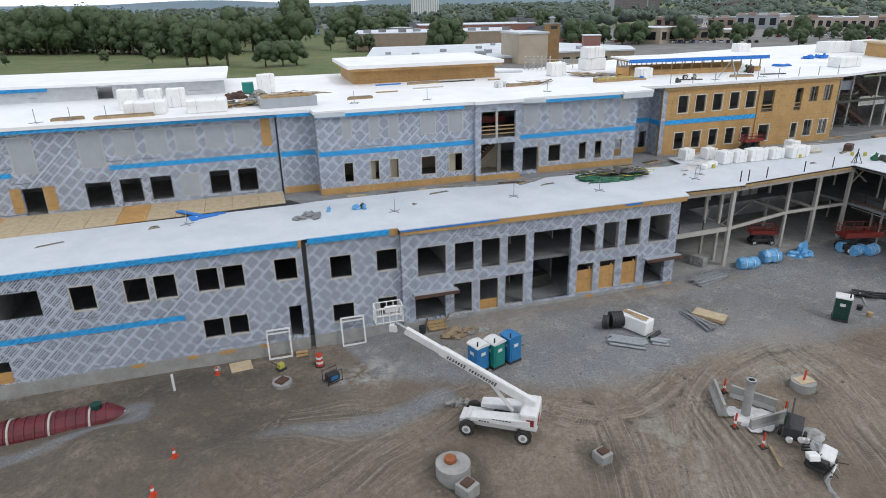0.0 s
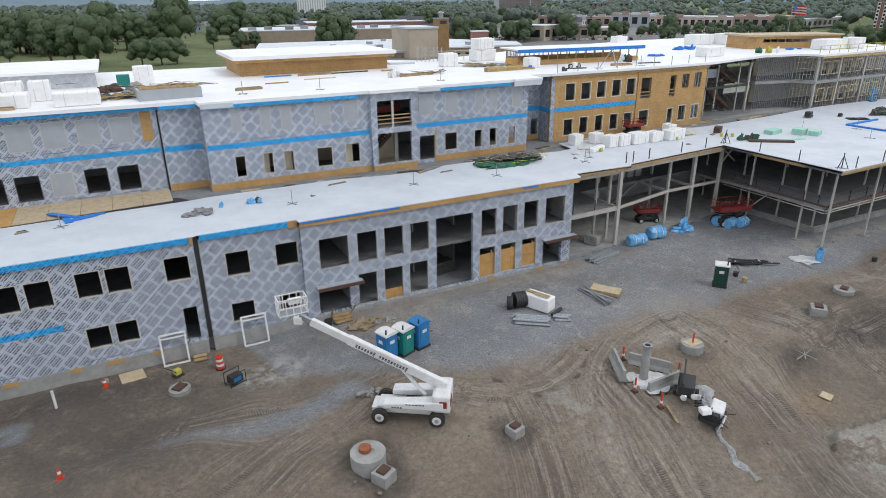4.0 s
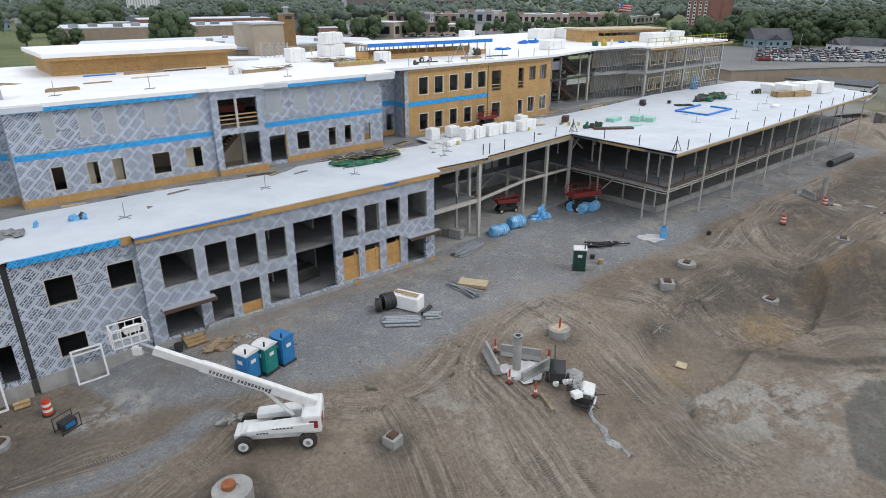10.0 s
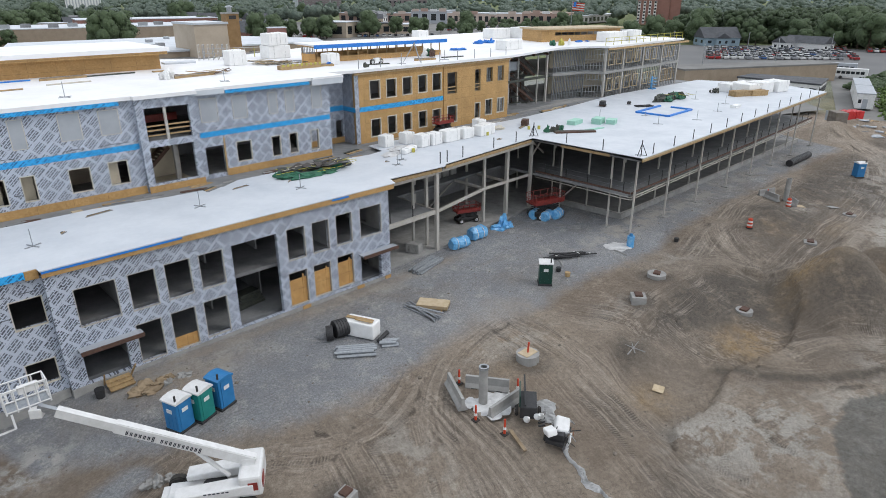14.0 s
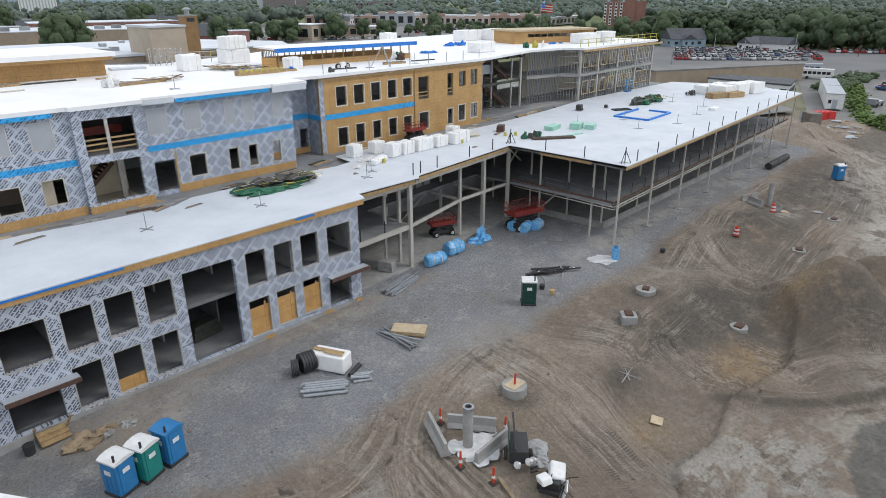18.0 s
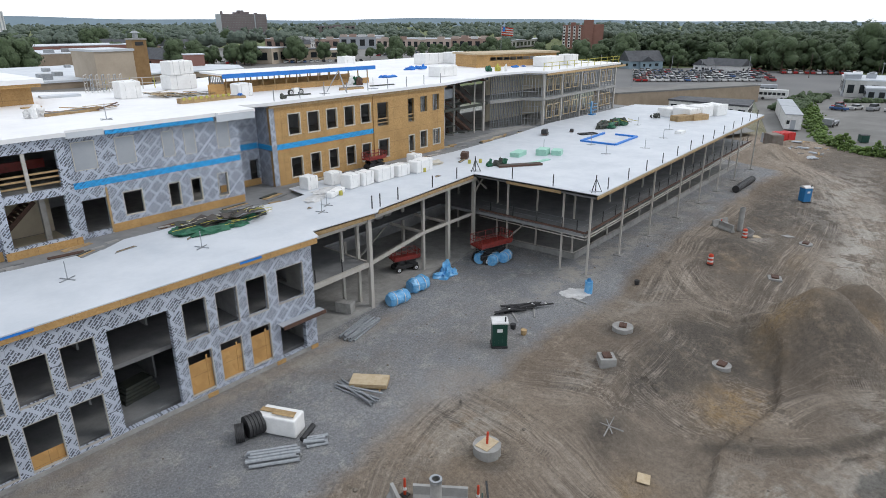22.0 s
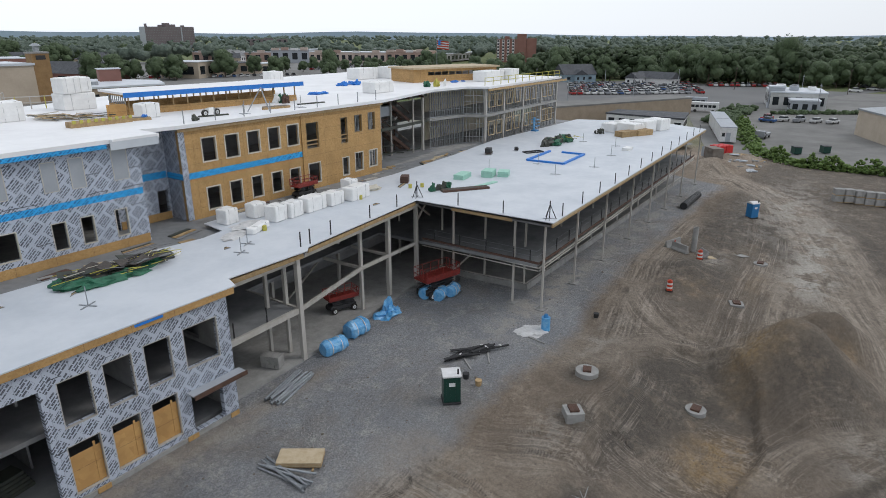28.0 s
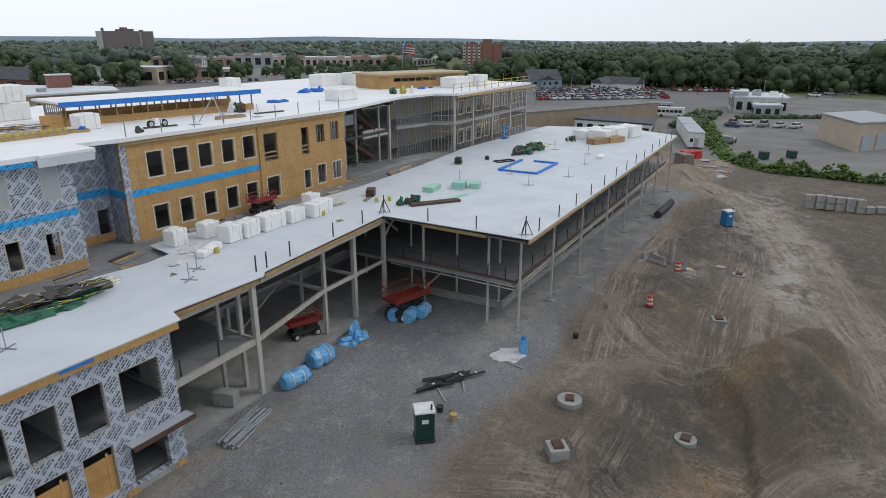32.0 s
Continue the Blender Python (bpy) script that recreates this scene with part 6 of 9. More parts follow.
for x, y, k in ((-8.3, 31.3, 0), (-6.3, 41.3, 0), (-9.1, 28.2, 0), (26.95, 27.0, 1), (29.25, 24.0, 1), (25.1, 23.75, 1), (25.6, 21.9, 1), (82.6, 28.9, 1)):
    cone(x, y, k)

# generator beside the barrel, and a small machine by the wall
gen = thing("generator", "small black portable generator in a tube frame", "generator", at_ground(1.8, 37.75, 25))
part("body", block(-0.45, 0.45, -0.32, 0.32, 0.15, 0.72, 0.05), BLACK, gen)
part("panel", block(-0.3, 0.3, -0.335, -0.322, 0.3, 0.6), BLUEPL, gen)
for sy in (-0.38, 0.38):
    bm = bmesh.new()
    for a, b in (((-0.6, sy, 0), (-0.6, sy, 0.95)), ((0.6, sy, 0), (0.6, sy, 0.95)), ((-0.6, sy, 0.95), (0.6, sy, 0.95)), ((-0.6, sy, 0.1), (0.6, sy, 0.1))):
        cyl(bm, a, b, 0.03, 6)
    part("frame", bm, BLACK, gen)
comp = thing("plate_compactor", "small yellow-green plate compactor beside the wall", "compactor", at_ground(-1.7, 40.6, 30))
part("plate", block(-0.35, 0.35, -0.28, 0.28, 0, 0.12, 0.03), BLACK, comp)
part("engine", block(-0.22, 0.22, -0.2, 0.2, 0.13, 0.55, 0.04), STRAP, comp)
bm = bmesh.new()
for s in (-0.2, 0.2):
    cyl(bm, (-0.2, s, 0.4), (-0.75, s, 0.95), 0.02, 6)
cyl(bm, (-0.75, -0.2, 0.95), (-0.75, 0.2, 0.95), 0.02, 6)
part("handle", bm, BLACK, comp)

# white steel door frames leaning on the wall
for x, w in ((-2.45, 1.7), (3.3, 1.8)):
    y0 = YC if x < 0 else YB
    t = thing("door_frame", "white steel door frame leaning against the wrapped wall", "door frame", pose(x, y0 - 0.75, ground_at(x + 0.8, y0 - 0.75), -12, 0, 0), "loose door frames")
    for u in (0, w):
        part("jamb", block(u - 0.06, u + 0.06, -0.06, 0.06, 0, 2.4), WHITE, t)
    part("head", block(0.06, w - 0.06, -0.06, 0.06, 2.28, 2.4), WHITE, t)
    part("sill", block(0.06, w - 0.06, -0.06, 0.06, 0, 0.12), WHITE, t)
    part("mid_rail", block(0.06, w - 0.06, -0.05, 0.05, 2.0, 2.1), WHITE, t)

# wooden steps at the first entrance and a small one by the side door
st = thing("wooden_steps", "rough lumber steps leading up to an entrance", "steps", at_ground(10.9, 41.2))
for k in range(3):
    part("tread", block(-0.75, 0.75, -0.2 + 0.38 * k, 0.22 + 0.38 * k, 0.1 + 0.1 * k, 0.17 + 0.1 * k), LUMBER, st)
for s in (-0.8, 0.8):
    bm = bmesh.new()
    bar(bm, (s, 0.95, 0.1), (s * 1.15, -0.3, 1.5), 0.09)
    part("rail_post", bm, LUMBER, st)
bm = bmesh.new()
cyl(bm, (0, 0, 0), (0, 0, 0.6), 0.26, 14, 0.3)
b = thing("bin", "dark plastic bin beside the wooden steps", "bin", at_ground(9.6, 41.3))
part("body", bm, BLACK, b)
st = thing("wooden_steps", "small lumber step below a side door", "steps", at_ground(0.0, 42.0))
for k in range(2):
    part("tread", block(-0.45, 0.45, -0.3 + 0.3 * k, 0.05 + 0.3 * k, 0.08 + 0.14 * k, 0.15 + 0.14 * k), LUMBER, st)
for x, y, w, rz, m, lb in ((-4.6, 41.9, 1.6, 10, PLYPALE, "plywood sheet lying on the ground by the wall"), (37.6, 18.6, 0.9, 20, PLYPALE, "square plywood scrap lying on dirt"), (82.1, 24.9, 1.1, 40, PLYPALE, "plywood board lying on dirt"), (85.6, 22.4, 1.3, 60, CONC, "pale flat board lying on dirt")):
    t = thing("board", lb, "board", pose(x, y, ground_at(x, y) + 0.06, 4, 3, rz))
    part("sheet", block(-w / 2, w / 2, -w * 0.4, w * 0.4, -0.01, 0.03), m, t)

# wrapped white foam block, pipe rolls and bundles
t = thing("wrapped_foam_block", "large white wrapped foam block with a board on top", "foam block", at_ground(25.95, 36.1, -66))
part("block", block(-1.25, 1.25, -0.6, 0.6, 0.05, 1.25, 0.1), FOAM, t)
part("board", block(-1.2, 1.0, -0.2, 0.15, 1.31, 1.35), LUMBER, t)
part("board", block(-0.3, 1.1, -0.4, -0.25, 1.36, 1.4), LUMBER, t)
for x, y, r, h, rz in ((23.8, 37.1, 0.55, 0.5, 60), (24.7, 37.05, 0.66, 1.0, 80)):
    t = thing("pipe_roll", "black coil of corrugated plastic pipe on gravel", "pipe roll", at_ground(x, y, rz), "pipe rolls")
    for k in range(5):
        bm = bmesh.new()
        cyl(bm, (0, -h / 2 + h * k / 5, r), (0, -h / 2 + h * (k + 0.85) / 5, r), r, 22)
        part("coil", bm, BLACK, t)
t = thing("pipe_roll", "short black corrugated drain pipe lying on gravel", "pipe roll", at_ground(26.7, 34.6, 25), "pipe rolls")
bm = bmesh.new()
cyl(bm, (-0.7, 0, 0.16), (0.7, 0, 0.16), 0.16, 12)
part("pipe", bm, BLACK, t)


def bundle(x, y, rz, n, length, r, label, spread=0.0, m=None):
    t = thing("pipe_bundle", label, "pipe bundle", at_ground(x, y, rz), "pipe bundles")
    rr = random.Random(int(x * 10))
    for k in range(n):
        a = rr.uniform(-spread, spread)
        row, i = (0, k) if k < (n + 1) // 2 else (1, k - (n + 1) // 2 + 0.5)
        y0 = (i - n / 4) * r * 2.1
        bm = bmesh.new()
        z = r + row * r * 1.8 + (k * 0.004)
        off = rr.uniform(-0.2, 0.2)
        cyl(bm, (-length / 2 + off, y0 - math.sin(a) * length / 2, z), (length / 2 + off, y0 + math.sin(a) * length / 2, z), r, 8)
        part("pipe", bm, m or GALV, t, "galvanised pipe")


bundle(24.1, 34.4, -36, 9, 2.7, 0.12, "strapped bundle of galvanised pipes lying on gravel")
bundle(26.6, 33.6, -42, 6, 1.2, 0.1, "short galvanised pipe offcuts on gravel", 0.2)
bundle(31.5, 35.6, -80, 9, 3.4, 0.07, "loose galvanised tubes fanned out on gravel", 0.35)
bundle(37.6, 42.0, 14, 14, 3.8, 0.085, "long galvanised channels stacked beside the slab", 0.08)
t = thing("plywood_stack", "pale stack of plywood sheets on battens", "plywood stack", at_ground(32.75, 35.75, -55))
for k in range(6):
    part("sheet", block(-1.25, 1.25, -0.65, 0.65, 0.12 + 0.05 * k, 0.165 + 0.05 * k), PLYPALE if k % 2 else LUMBER, t)
for s in (-0.8, 0.8):
    part("batten", block(s - 0.05, s + 0.05, -0.9, 0.9, 0.0, 0.115), LUMBER, t)

# fenced-off stand pipe with concrete barriers
sp = thing("stand_pipe", "tall grey concrete pipe standing upright in white spill", "stand pipe", at_ground(26.65, 24.6))
bm = bmesh.new()
ring(bm, 0.28, 0.2, 0, 2.6, 20)
part("shaft", bm, CONC, sp)
bm = bmesh.new()
ring(bm, 0.31, 0.2, 2.5, 2.66, 20)
part("collar", bm, GALV, sp)


def barrier(x, y, rz, length=3.0, lean=0, label="pale concrete road barrier standing on dirt"):
    t = thing("concrete_barrier", label, "concrete barrier", pose(x, y, ground_at(x, y), lean, 0, rz), "concrete barriers")
    bm = bmesh.new()
    prof = [(-0.3, 0), (-0.3, 0.1), (-0.12, 0.35), (-0.09, 0.85), (0.09, 0.85), (0.12, 0.35), (0.3, 0.1), (0.3, 0)]
    a = [bm.verts.new((-length / 2, yy, z)) for yy, z in prof]
    b = [bm.verts.new((length / 2, yy, z)) for yy, z in prof]
    for k in range(len(prof)):
        bm.faces.new((a[k], b[k], b[(k + 1) % 8], a[(k + 1) % 8]))
    bm.faces.new(a)
    bm.faces.new(b[::-1])
    bmesh.ops.recalc_face_normals(bm, faces=bm.faces[:])
    part("body", bm, CONC, t)
    for s in (-0.8, 0.8):
        part("slot", block(s - 0.2, s + 0.2, -0.31, -0.26, 0.0, 0.09), BLACK, t)


barrier(25.75, 26.1, 63)
barrier(27.95, 25.45, -55, 2.8)
barrier(27.35, 23.4, 2, 2.9)
barrier(83.4, 29.3, -20, 2.6)
barrier(82.2, 28.2, 60, 2.2)
barrier(82.2, 25.8, 40, 1.6, 20, "tilted concrete barrier lying on dirt")
sp2 = thing("stand_pipe", "grey concrete pipe standing upright on dirt", "stand pipe", at_ground(83.4, 27.0))
bm = bmesh.new()
ring(bm, 0.3, 0.22, 0, 2.8, 18)
part("shaft", bm, CONC, sp2)

# light tower trailer by the barriers
lt = thing("light_tower", "dark towed light tower with folded white lamps", "light tower", at_ground(27.9, 22.05, 40))
part("body", block(-0.85, 0.85, -0.5, 0.5, 0.45, 1.25, 0.05), BLACK, lt)
part("open_lid", block(-0.8, 0.8, 0.5, 0.56, 1.2, 1.95), DGREEN, lt)
for s in (-1, 1):
    wheel(lt, 0.1, 0.68 * s, 0.33, 0.33, 0.2, s)
for x, y, z in ((-1.0, -0.5, 0.75), (-1.05, 0.1, 0.55), (-0.7, -0.75, 0.6)):
    bm = bmesh.new()
    cyl(bm, (x, y, z), (x - 0.18, y - 0.12, z + 0.28), 0.21, 12, 0.06)
    part("lamp_head", bm, WHITE, lt, "white lamp reflector")
for k in range(3):
    part("lettering_bar", block(-0.5 + 0.34 * k, -0.25 + 0.34 * k, -0.512, -0.505, 0.85, 0.95), RUSTOR, lt)
bm = bmesh.new()
bar(bm, (-0.9, 0.2, 1.4), (2.0, 0.25, 1.62), 0.1)
bar(bm, (0.8, 0, 0.5), (2.0, 0, 0.4), 0.1)
part("mast", bm, BLACK, lt)
for k in range(4):
    bm = bmesh.new()
    bar(bm, (-1.2 + 0.3 * k, -0.62, 0.25), (-0.9 + 0.35 * k, -1.0, 0.12), 0.09)
    part("outrigger", bm, BLACK, lt)
# second machine, pale covers over a dark frame
lt2 = thing("mixing_machine", "small wheeled machine with worn white covers and loose tools", "machine", at_ground(27.7, 19.6, 20))
part("frame", block(-0.9, 0.9, -0.5, 0.5, 0.3, 0.5), BLACK, lt2)
part("engine", block(-0.7, 0.1, -0.45, 0.45, 0.5, 0.95, 0.05), BLACK, lt2)
part("cover", block(-0.5, 0.5, -0.42, 0.42, -0.32, 0.32, 0.12), WHITE, lt2, "worn white cover", pose(0.15, -0.1, 0.95, 14, -24, 12))
part("cover", block(-0.4, 0.35, -0.3, 0.3, -0.2, 0.2, 0.08), FOAM, lt2, "worn white cover", pose(-0.65, 0.35, 1.0, -10, 18, 40))
part("side_cover", block(-0.45, 0.4, -0.04, 0.04, 0.0, 0.6, 0.02), WHITE, lt2, "", pose(-0.5, -0.62, 0.3, 20, 0, 10))
part("jug", block(-0.16, 0.16, -0.12, 0.12, 0, 0.34, 0.05), MINT, lt2, "pale green jug", pose(0.75, 0.3, 0.52, 0, 0, 30))
for s in (-1, 1):
    wheel(lt2, -0.3, 0.65 * s, 0.3, 0.3, 0.16, s)
rr = random.Random(44)
for k in range(15):
    bm = bmesh.new()
    a, x, y = rr.uniform(0, 6.28), rr.uniform(-0.9, 1.0), rr.uniform(-0.7, 0.7)
    z, L = rr.uniform(0.15, 1.25), rr.uniform(0.3, 0.75)
    cyl(bm, (x, y, z), (x + math.cos(a) * L, y + math.sin(a) * L, max(0.05, z + rr.uniform(-0.5, 0.4))), rr.uniform(0.02, 0.05), 6)
    part("hose", bm, (BLACK, BLACK, GALV, WHITE, RUSTOR)[k % 5], lt2)
# strewn white film and spill, following the ground
def litter(name, pts, widths, material, label, seed, rise=0.12):
    t = thing(name, label, "debris")
    r = random.Random(seed)
    for (x, y), w in zip(pts, widths):
        bm = bmesh.new()
        lump(bm, (x, y, ground_at(x, y) + 0.02), (w * r.uniform(0.7, 1.2), w * r.uniform(0.5, 1.0), rise * r.uniform(0.7, 1.6)), 0.9, 3, r.randint(0, 99))
        part("sheet", bm, material, t)


def ribbon(name, line, width, material, label, seed):
    """A crumpled strip of film that follows the ground along a line."""
    r = random.Random(seed)
    t = thing(name, label, "debris")
    bm = bmesh.new()
    line = rounded(line)
    rows, run = [], 0.0
    for (ax, ay), (bx, by) in zip(line, line[1:]):
        L = math.hypot(bx - ax, by - ay)
        for k in range(max(1, int(L / 0.09))):
            u = k / max(1, int(L / 0.09))
            x, y = ax + (bx - ax) * u, ay + (by - ay) * u
            nx, ny = -(by - ay) / L, (bx - ax) / L
            w = width * (0.35 + 0.9 * abs(noise.noise(Vector((x * 1.3, y * 1.3, seed))) + 0.35))
            off = 0.3 * noise.noise(Vector((x * 0.9, y * 0.9, seed + 7)))
            row = []
            for j in range(6):
                q = off + w * (j / 5 - 0.5) * r.uniform(0.8, 1.2)
                px_, py_ = x + nx * q, y + ny * q
                row.append(bm.verts.new((px_, py_, ground_at(px_, py_) + 0.03 + (0 if j in (0, 5) else r.uniform(0.0, 0.13)))))
            rows.append(row)
    for a, b in zip(rows, rows[1:]):
        for j in range(5):
            bm.faces.new((a[j], a[j + 1], b[j + 1], b[j]))
    bmesh.ops.solidify(bm, geom=bm.faces[:], thickness=0.01)
    part("film", bm, material, t)


ribbon("plastic_film", [(29.3, 21.9), (28.6, 20.9), (27.7, 19.2), (27.2, 18.2), (26.9, 17.3), (26.3, 16.6), (26.5, 15.8), (26.4, 15.0)], 0.55, SPOIL, "crumpled white plastic film trailing over the dirt", 5)
ribbon("plastic_film", [(29.6, 22.4), (29.2, 21.5), (28.3, 20.6)], 1.1, SPOIL, "wide crumpled white plastic film beside the machines", 15)
litter("mortar_spill", [(26.7, 24.2), (27.4, 24.5), (26.0, 25.1), (28.2, 24.6), (27.2, 23.9)], (1.1, 0.9, 0.7, 0.7, 0.6), SPOIL, "white spill round the foot of the stand pipe", 8, 0.06)
litter("plastic_sheet", [(54.9, 32.4), (54.4, 32.8), (55.4, 32.1)], (1.2, 0.9, 0.8), SPOIL, "pale plastic sheet lying on gravel", 3, 0.05)
litter("rubble", [(-6.3, 41.9), (13.0, 39.0), (14.2, 39.6)], (0.25, 0.3, 0.35), CONC, "small heap of grey stones", 4, 0.3)
BURLAP = plain("brown_burlap", (0.31, 0.235, 0.15), (0.2, 0.145, 0.09), 1.5, 0.9, bump=0.6, fine=6)
litter("burlap_heap", [(12.0, 40.1), (12.7, 39.7), (11.4, 39.9), (12.2, 39.4), (13.2, 40.0)], (0.75, 0.65, 0.6, 0.7, 0.5), BURLAP, "crumpled brown burlap heap on the ground", 14, 0.22)
litter("field_stones", [(8.9, 31.3), (9.35, 31.15), (9.85, 31.0)], (0.36, 0.4, 0.36), CONC, "three grey field stones on gravel", 16, 0.32)
bm = bmesh.new()
bar(bm, (0, 0, 0.06), (1.9, 0, 0.06), 0.2, 0.08)
t = thing("plank", "loose weathered plank lying on dirt", "plank", at_ground(26.05, 21.85, 247))
part("board", bm, BURLAP, t)
t = thing("rebar", "loose weathered branches crossed on dirt", "rebar", at_ground(39.3, 21.65))
for a, L in ((10, 1.1), (95, 0.9), (40, 0.7)):
    bm = bmesh.new()
    cyl(bm, (-L * math.cos(radians(a)), -L * math.sin(radians(a)), 0.1), (L * math.cos(radians(a)), L * math.sin(radians(a)), 0.12), 0.045, 6, 0.02)
    part("rod", bm, CONC, t)
# black debris heap on the gravel
t = thing("steel_offcuts", "flat heap of black steel offcuts on gravel", "debris", at_ground(49.35, 34.5, -28))
r = random.Random(9)
for k in range(16):
    bm = bmesh.new()
    x, y, a = r.uniform(-2.0, 2.0), r.uniform(-0.6, 0.6), r.uniform(-0.5, 0.5)
    bar(bm, (x - math.cos(a), y - math.sin(a), 0.05 + 0.02 * k), (x + math.cos(a), y + math.sin(a), 0.08 + 0.02 * k), r.uniform(0.08, 0.3), 0.07)
    part("offcut", bm, BLACK, t)
    if k % 2:
        part("tag", block(-0.1, 0.1, -0.07, 0.07, 0, 0.02), WHITE, t, "white paper tag", pose(x + 0.3, y, 0.15 + 0.021 * k, 0, 0, 30 * k))
for x, y, a, L in ((47.5, 34.2, 50, 2.4), (49.0, 33.2, 35, 1.8), (53.5, 31.5, 80, 1.6)):
    bm = bmesh.new()
    bar(bm, (-L / 2, 0, 0.06), (L / 2, 0, 0.06), 0.1)
    t = thing("plank", "loose grey board lying on gravel", "plank", at_ground(x, y, a))
    part("board", bm, CONC, t)
for x, y, m, lb in ((45.6, 33.0, BLACK, "small black bucket on gravel"), (60.3, 29.3, BLACK, "small black bucket on gravel"), (45.3, 31.8, LUMBER, "small wooden crate on gravel")):
    t = thing("bucket", lb, "bucket", at_ground(x, y))
    bm = bmesh.new()
    cyl(bm, (0, 0, 0), (0, 0, 0.4), 0.2, 12, 0.24)
    part("body", bm, m, t)
t = thing("blue_tub", "tall blue plastic tank on gravel", "tank", at_ground(55.7, 31.8))
bm = bmesh.new()
cyl(bm, (0, 0, 0), (0, 0, 1.15), 0.36, 14)
part("body", bm, BLUEWR, t)
bm = bmesh.new()
cyl(bm, (0, 0, 1.15), (0, 0, 1.4), 0.22, 12, 0.14)
part("neck", bm, BLUEPL, t)

# blue wrapped bundles and red scissor lifts near the open frame
def blue_bundle(x, y, rz, s, lab="bundle wrapped in shiny blue film on gravel"):
    t = thing("wrapped_bundle", lab, "wrapped bundle", at_ground(x, y, rz), "blue wrapped bundles")
    bm = bmesh.new()
    for k in range(8):
        a, b = -s[0] + 2 * s[0] * k / 8, -s[0] + 2 * s[0] * (k + 1) / 8
        taper = [0.8 if q in (0, 8) else 1.0 for q in (k, k + 1)]
        cyl(bm, (a, 0, s[2] * 0.5), (b, 0, s[2] * 0.5), s[1] * 0.95 * taper[0], 16, s[1] * 0.95 * taper[1])
    bmesh.ops.remove_doubles(bm, verts=bm.verts[:], dist=0.001)
    for v in bm.verts:
        v.co.z = max(0.02, v.co.z)
        v.co += (v.co - Vector((v.co.x, 0, s[2] * 0.5))) * 0.22 * noise.noise(v.co * 3.1 + Vector((x, y, 0)))
    part("film", bm, BLUEWR, t)
    for k in (-0.45, 0.4):
        bm = bmesh.new()
        cyl(bm, (k * s[0] - 0.03, 0, s[2] * 0.5), (k * s[0] + 0.03, 0, s[2] * 0.5), s[1] * 1.0, 16)
        part("strap", bm, SPOIL, t)


for x, y, rz, s in ((43.1, 43.2, -10, (1.0, 0.65, 1.0)), (46.2, 43.7, -8, (0.95, 0.75, 1.2)), (55.6, 43.7, 20, (0.9, 0.6, 0.95)), (56.0, 42.4, 15, (0.85, 0.6, 0.95)), (57.2, 41.9, 10, (0.8, 0.6, 1.0))):
    blue_bundle(x, y, rz, s)
litter("wrapped_heap", [(50.3, 44.0), (50.9, 44.4), (51.1, 43.7), (51.5, 44.9)], (0.8, 0.6, 0.6, 0.45), BLUEWR, "collapsed heap of shiny blue film on gravel", 2, 0.75)


def scissor(m, s=1.0, label="red scissor lift parked"):
    t = thing("scissor_lift", label, "scissor lift", m, "red scissor lifts")
    for sx in (-0.8, 0.8):
        for sy in (-0.75, 0.75):
            wheel(t, sx * s * 1.4, sy * s, 0.35 * s, 0.35 * s, 0.25 * s, 1 if sy > 0 else -1)
    part("chassis", block(-1.5 * s, 1.5 * s, -0.6 * s, 0.6 * s, 0.35 * s, 0.8 * s, 0.04), BLACK, t)
    for y in (-0.5, 0.5):
        for k in range(3):
            z = (0.85 + 0.2 * k) * s
            for a, b in ((z, z + 0.2 * s), (z + 0.2 * s, z)):
                bm = bmesh.new()
                bar(bm, (-1.3 * s, y * s, a), (1.3 * s, y * s, b), 0.08)
                part("scissor_arm", bm, BLACK, t)
    part("platform", block(-1.7 * s, 1.7 * s, -0.8 * s, 0.8 * s, 1.5 * s, 1.66 * s), RED, t)
    for x0, y0, x1, y1 in ((-1.7, -0.8, 1.7, -0.8), (1.7, -0.8, 1.7, 0.8), (1.7, 0.8, -1.7, 0.8), (-1.7, 0.8, -1.7, -0.8)):
        for z in (2.0, 2.5):
            bm = bmesh.new()
            cyl(bm, (x0 * s, y0 * s, z * s), (x1 * s, y1 * s, z * s), 0.03, 5)
            part("rail", bm, RED, t)
        for k in range(4):
            x, y = x0 + (x1 - x0) * k / 4, y0 + (y1 - y0) * k / 4
            bm = bmesh.new()
            cyl(bm, (x * s, y * s, 1.66 * s), (x * s, y * s, 2.52 * s), 0.03, 5)
            part("post", bm, RED, t)
    part("toe_board", block(-1.72 * s, 1.72 * s, -0.83 * s, -0.8 * s, 1.66 * s, 1.95 * s), RED, t)


scissor(at_ground(56.6, 43.2, -14), 1.15, "large red scissor lift parked on gravel by the columns")
scissor(pose(48.6, 47.6, 0.36, 0, 0, -20), 0.8, "small red lift inside the open steel frame")
scissor(pose(53.0, 55.9, 8.27, 0, 0, 0), 0.72, "small red scissor lift on the lower roof deck")
t = thing("stone_pallet", "wire-tied pallet of grey stone blocks on the slab", "pallet", pose(38.7, 44.9, 0.37, 0, 0, 20))
for i in range(3):
    for k in range(4):
        part("stone", block(-0.4, 0.4, -0.7 + 0.36 * k, -0.37 + 0.36 * k, 0.05 + 0.3 * i, 0.33 + 0.3 * i), CONC, t)
for k in range(4):
    t = thing("stone_pallet", "stacked grey blocks on the upper slab inside", "pallet", pose(47.0 + 1.3 * k, 52.2 + 0.1 * k, 4.29, 0, 0, 5), "stacked block pallets")
    part("blocks", block(-0.5, 0.5, -0.5, 0.5, 0.02, 1.1, 0.03), CONC, t)

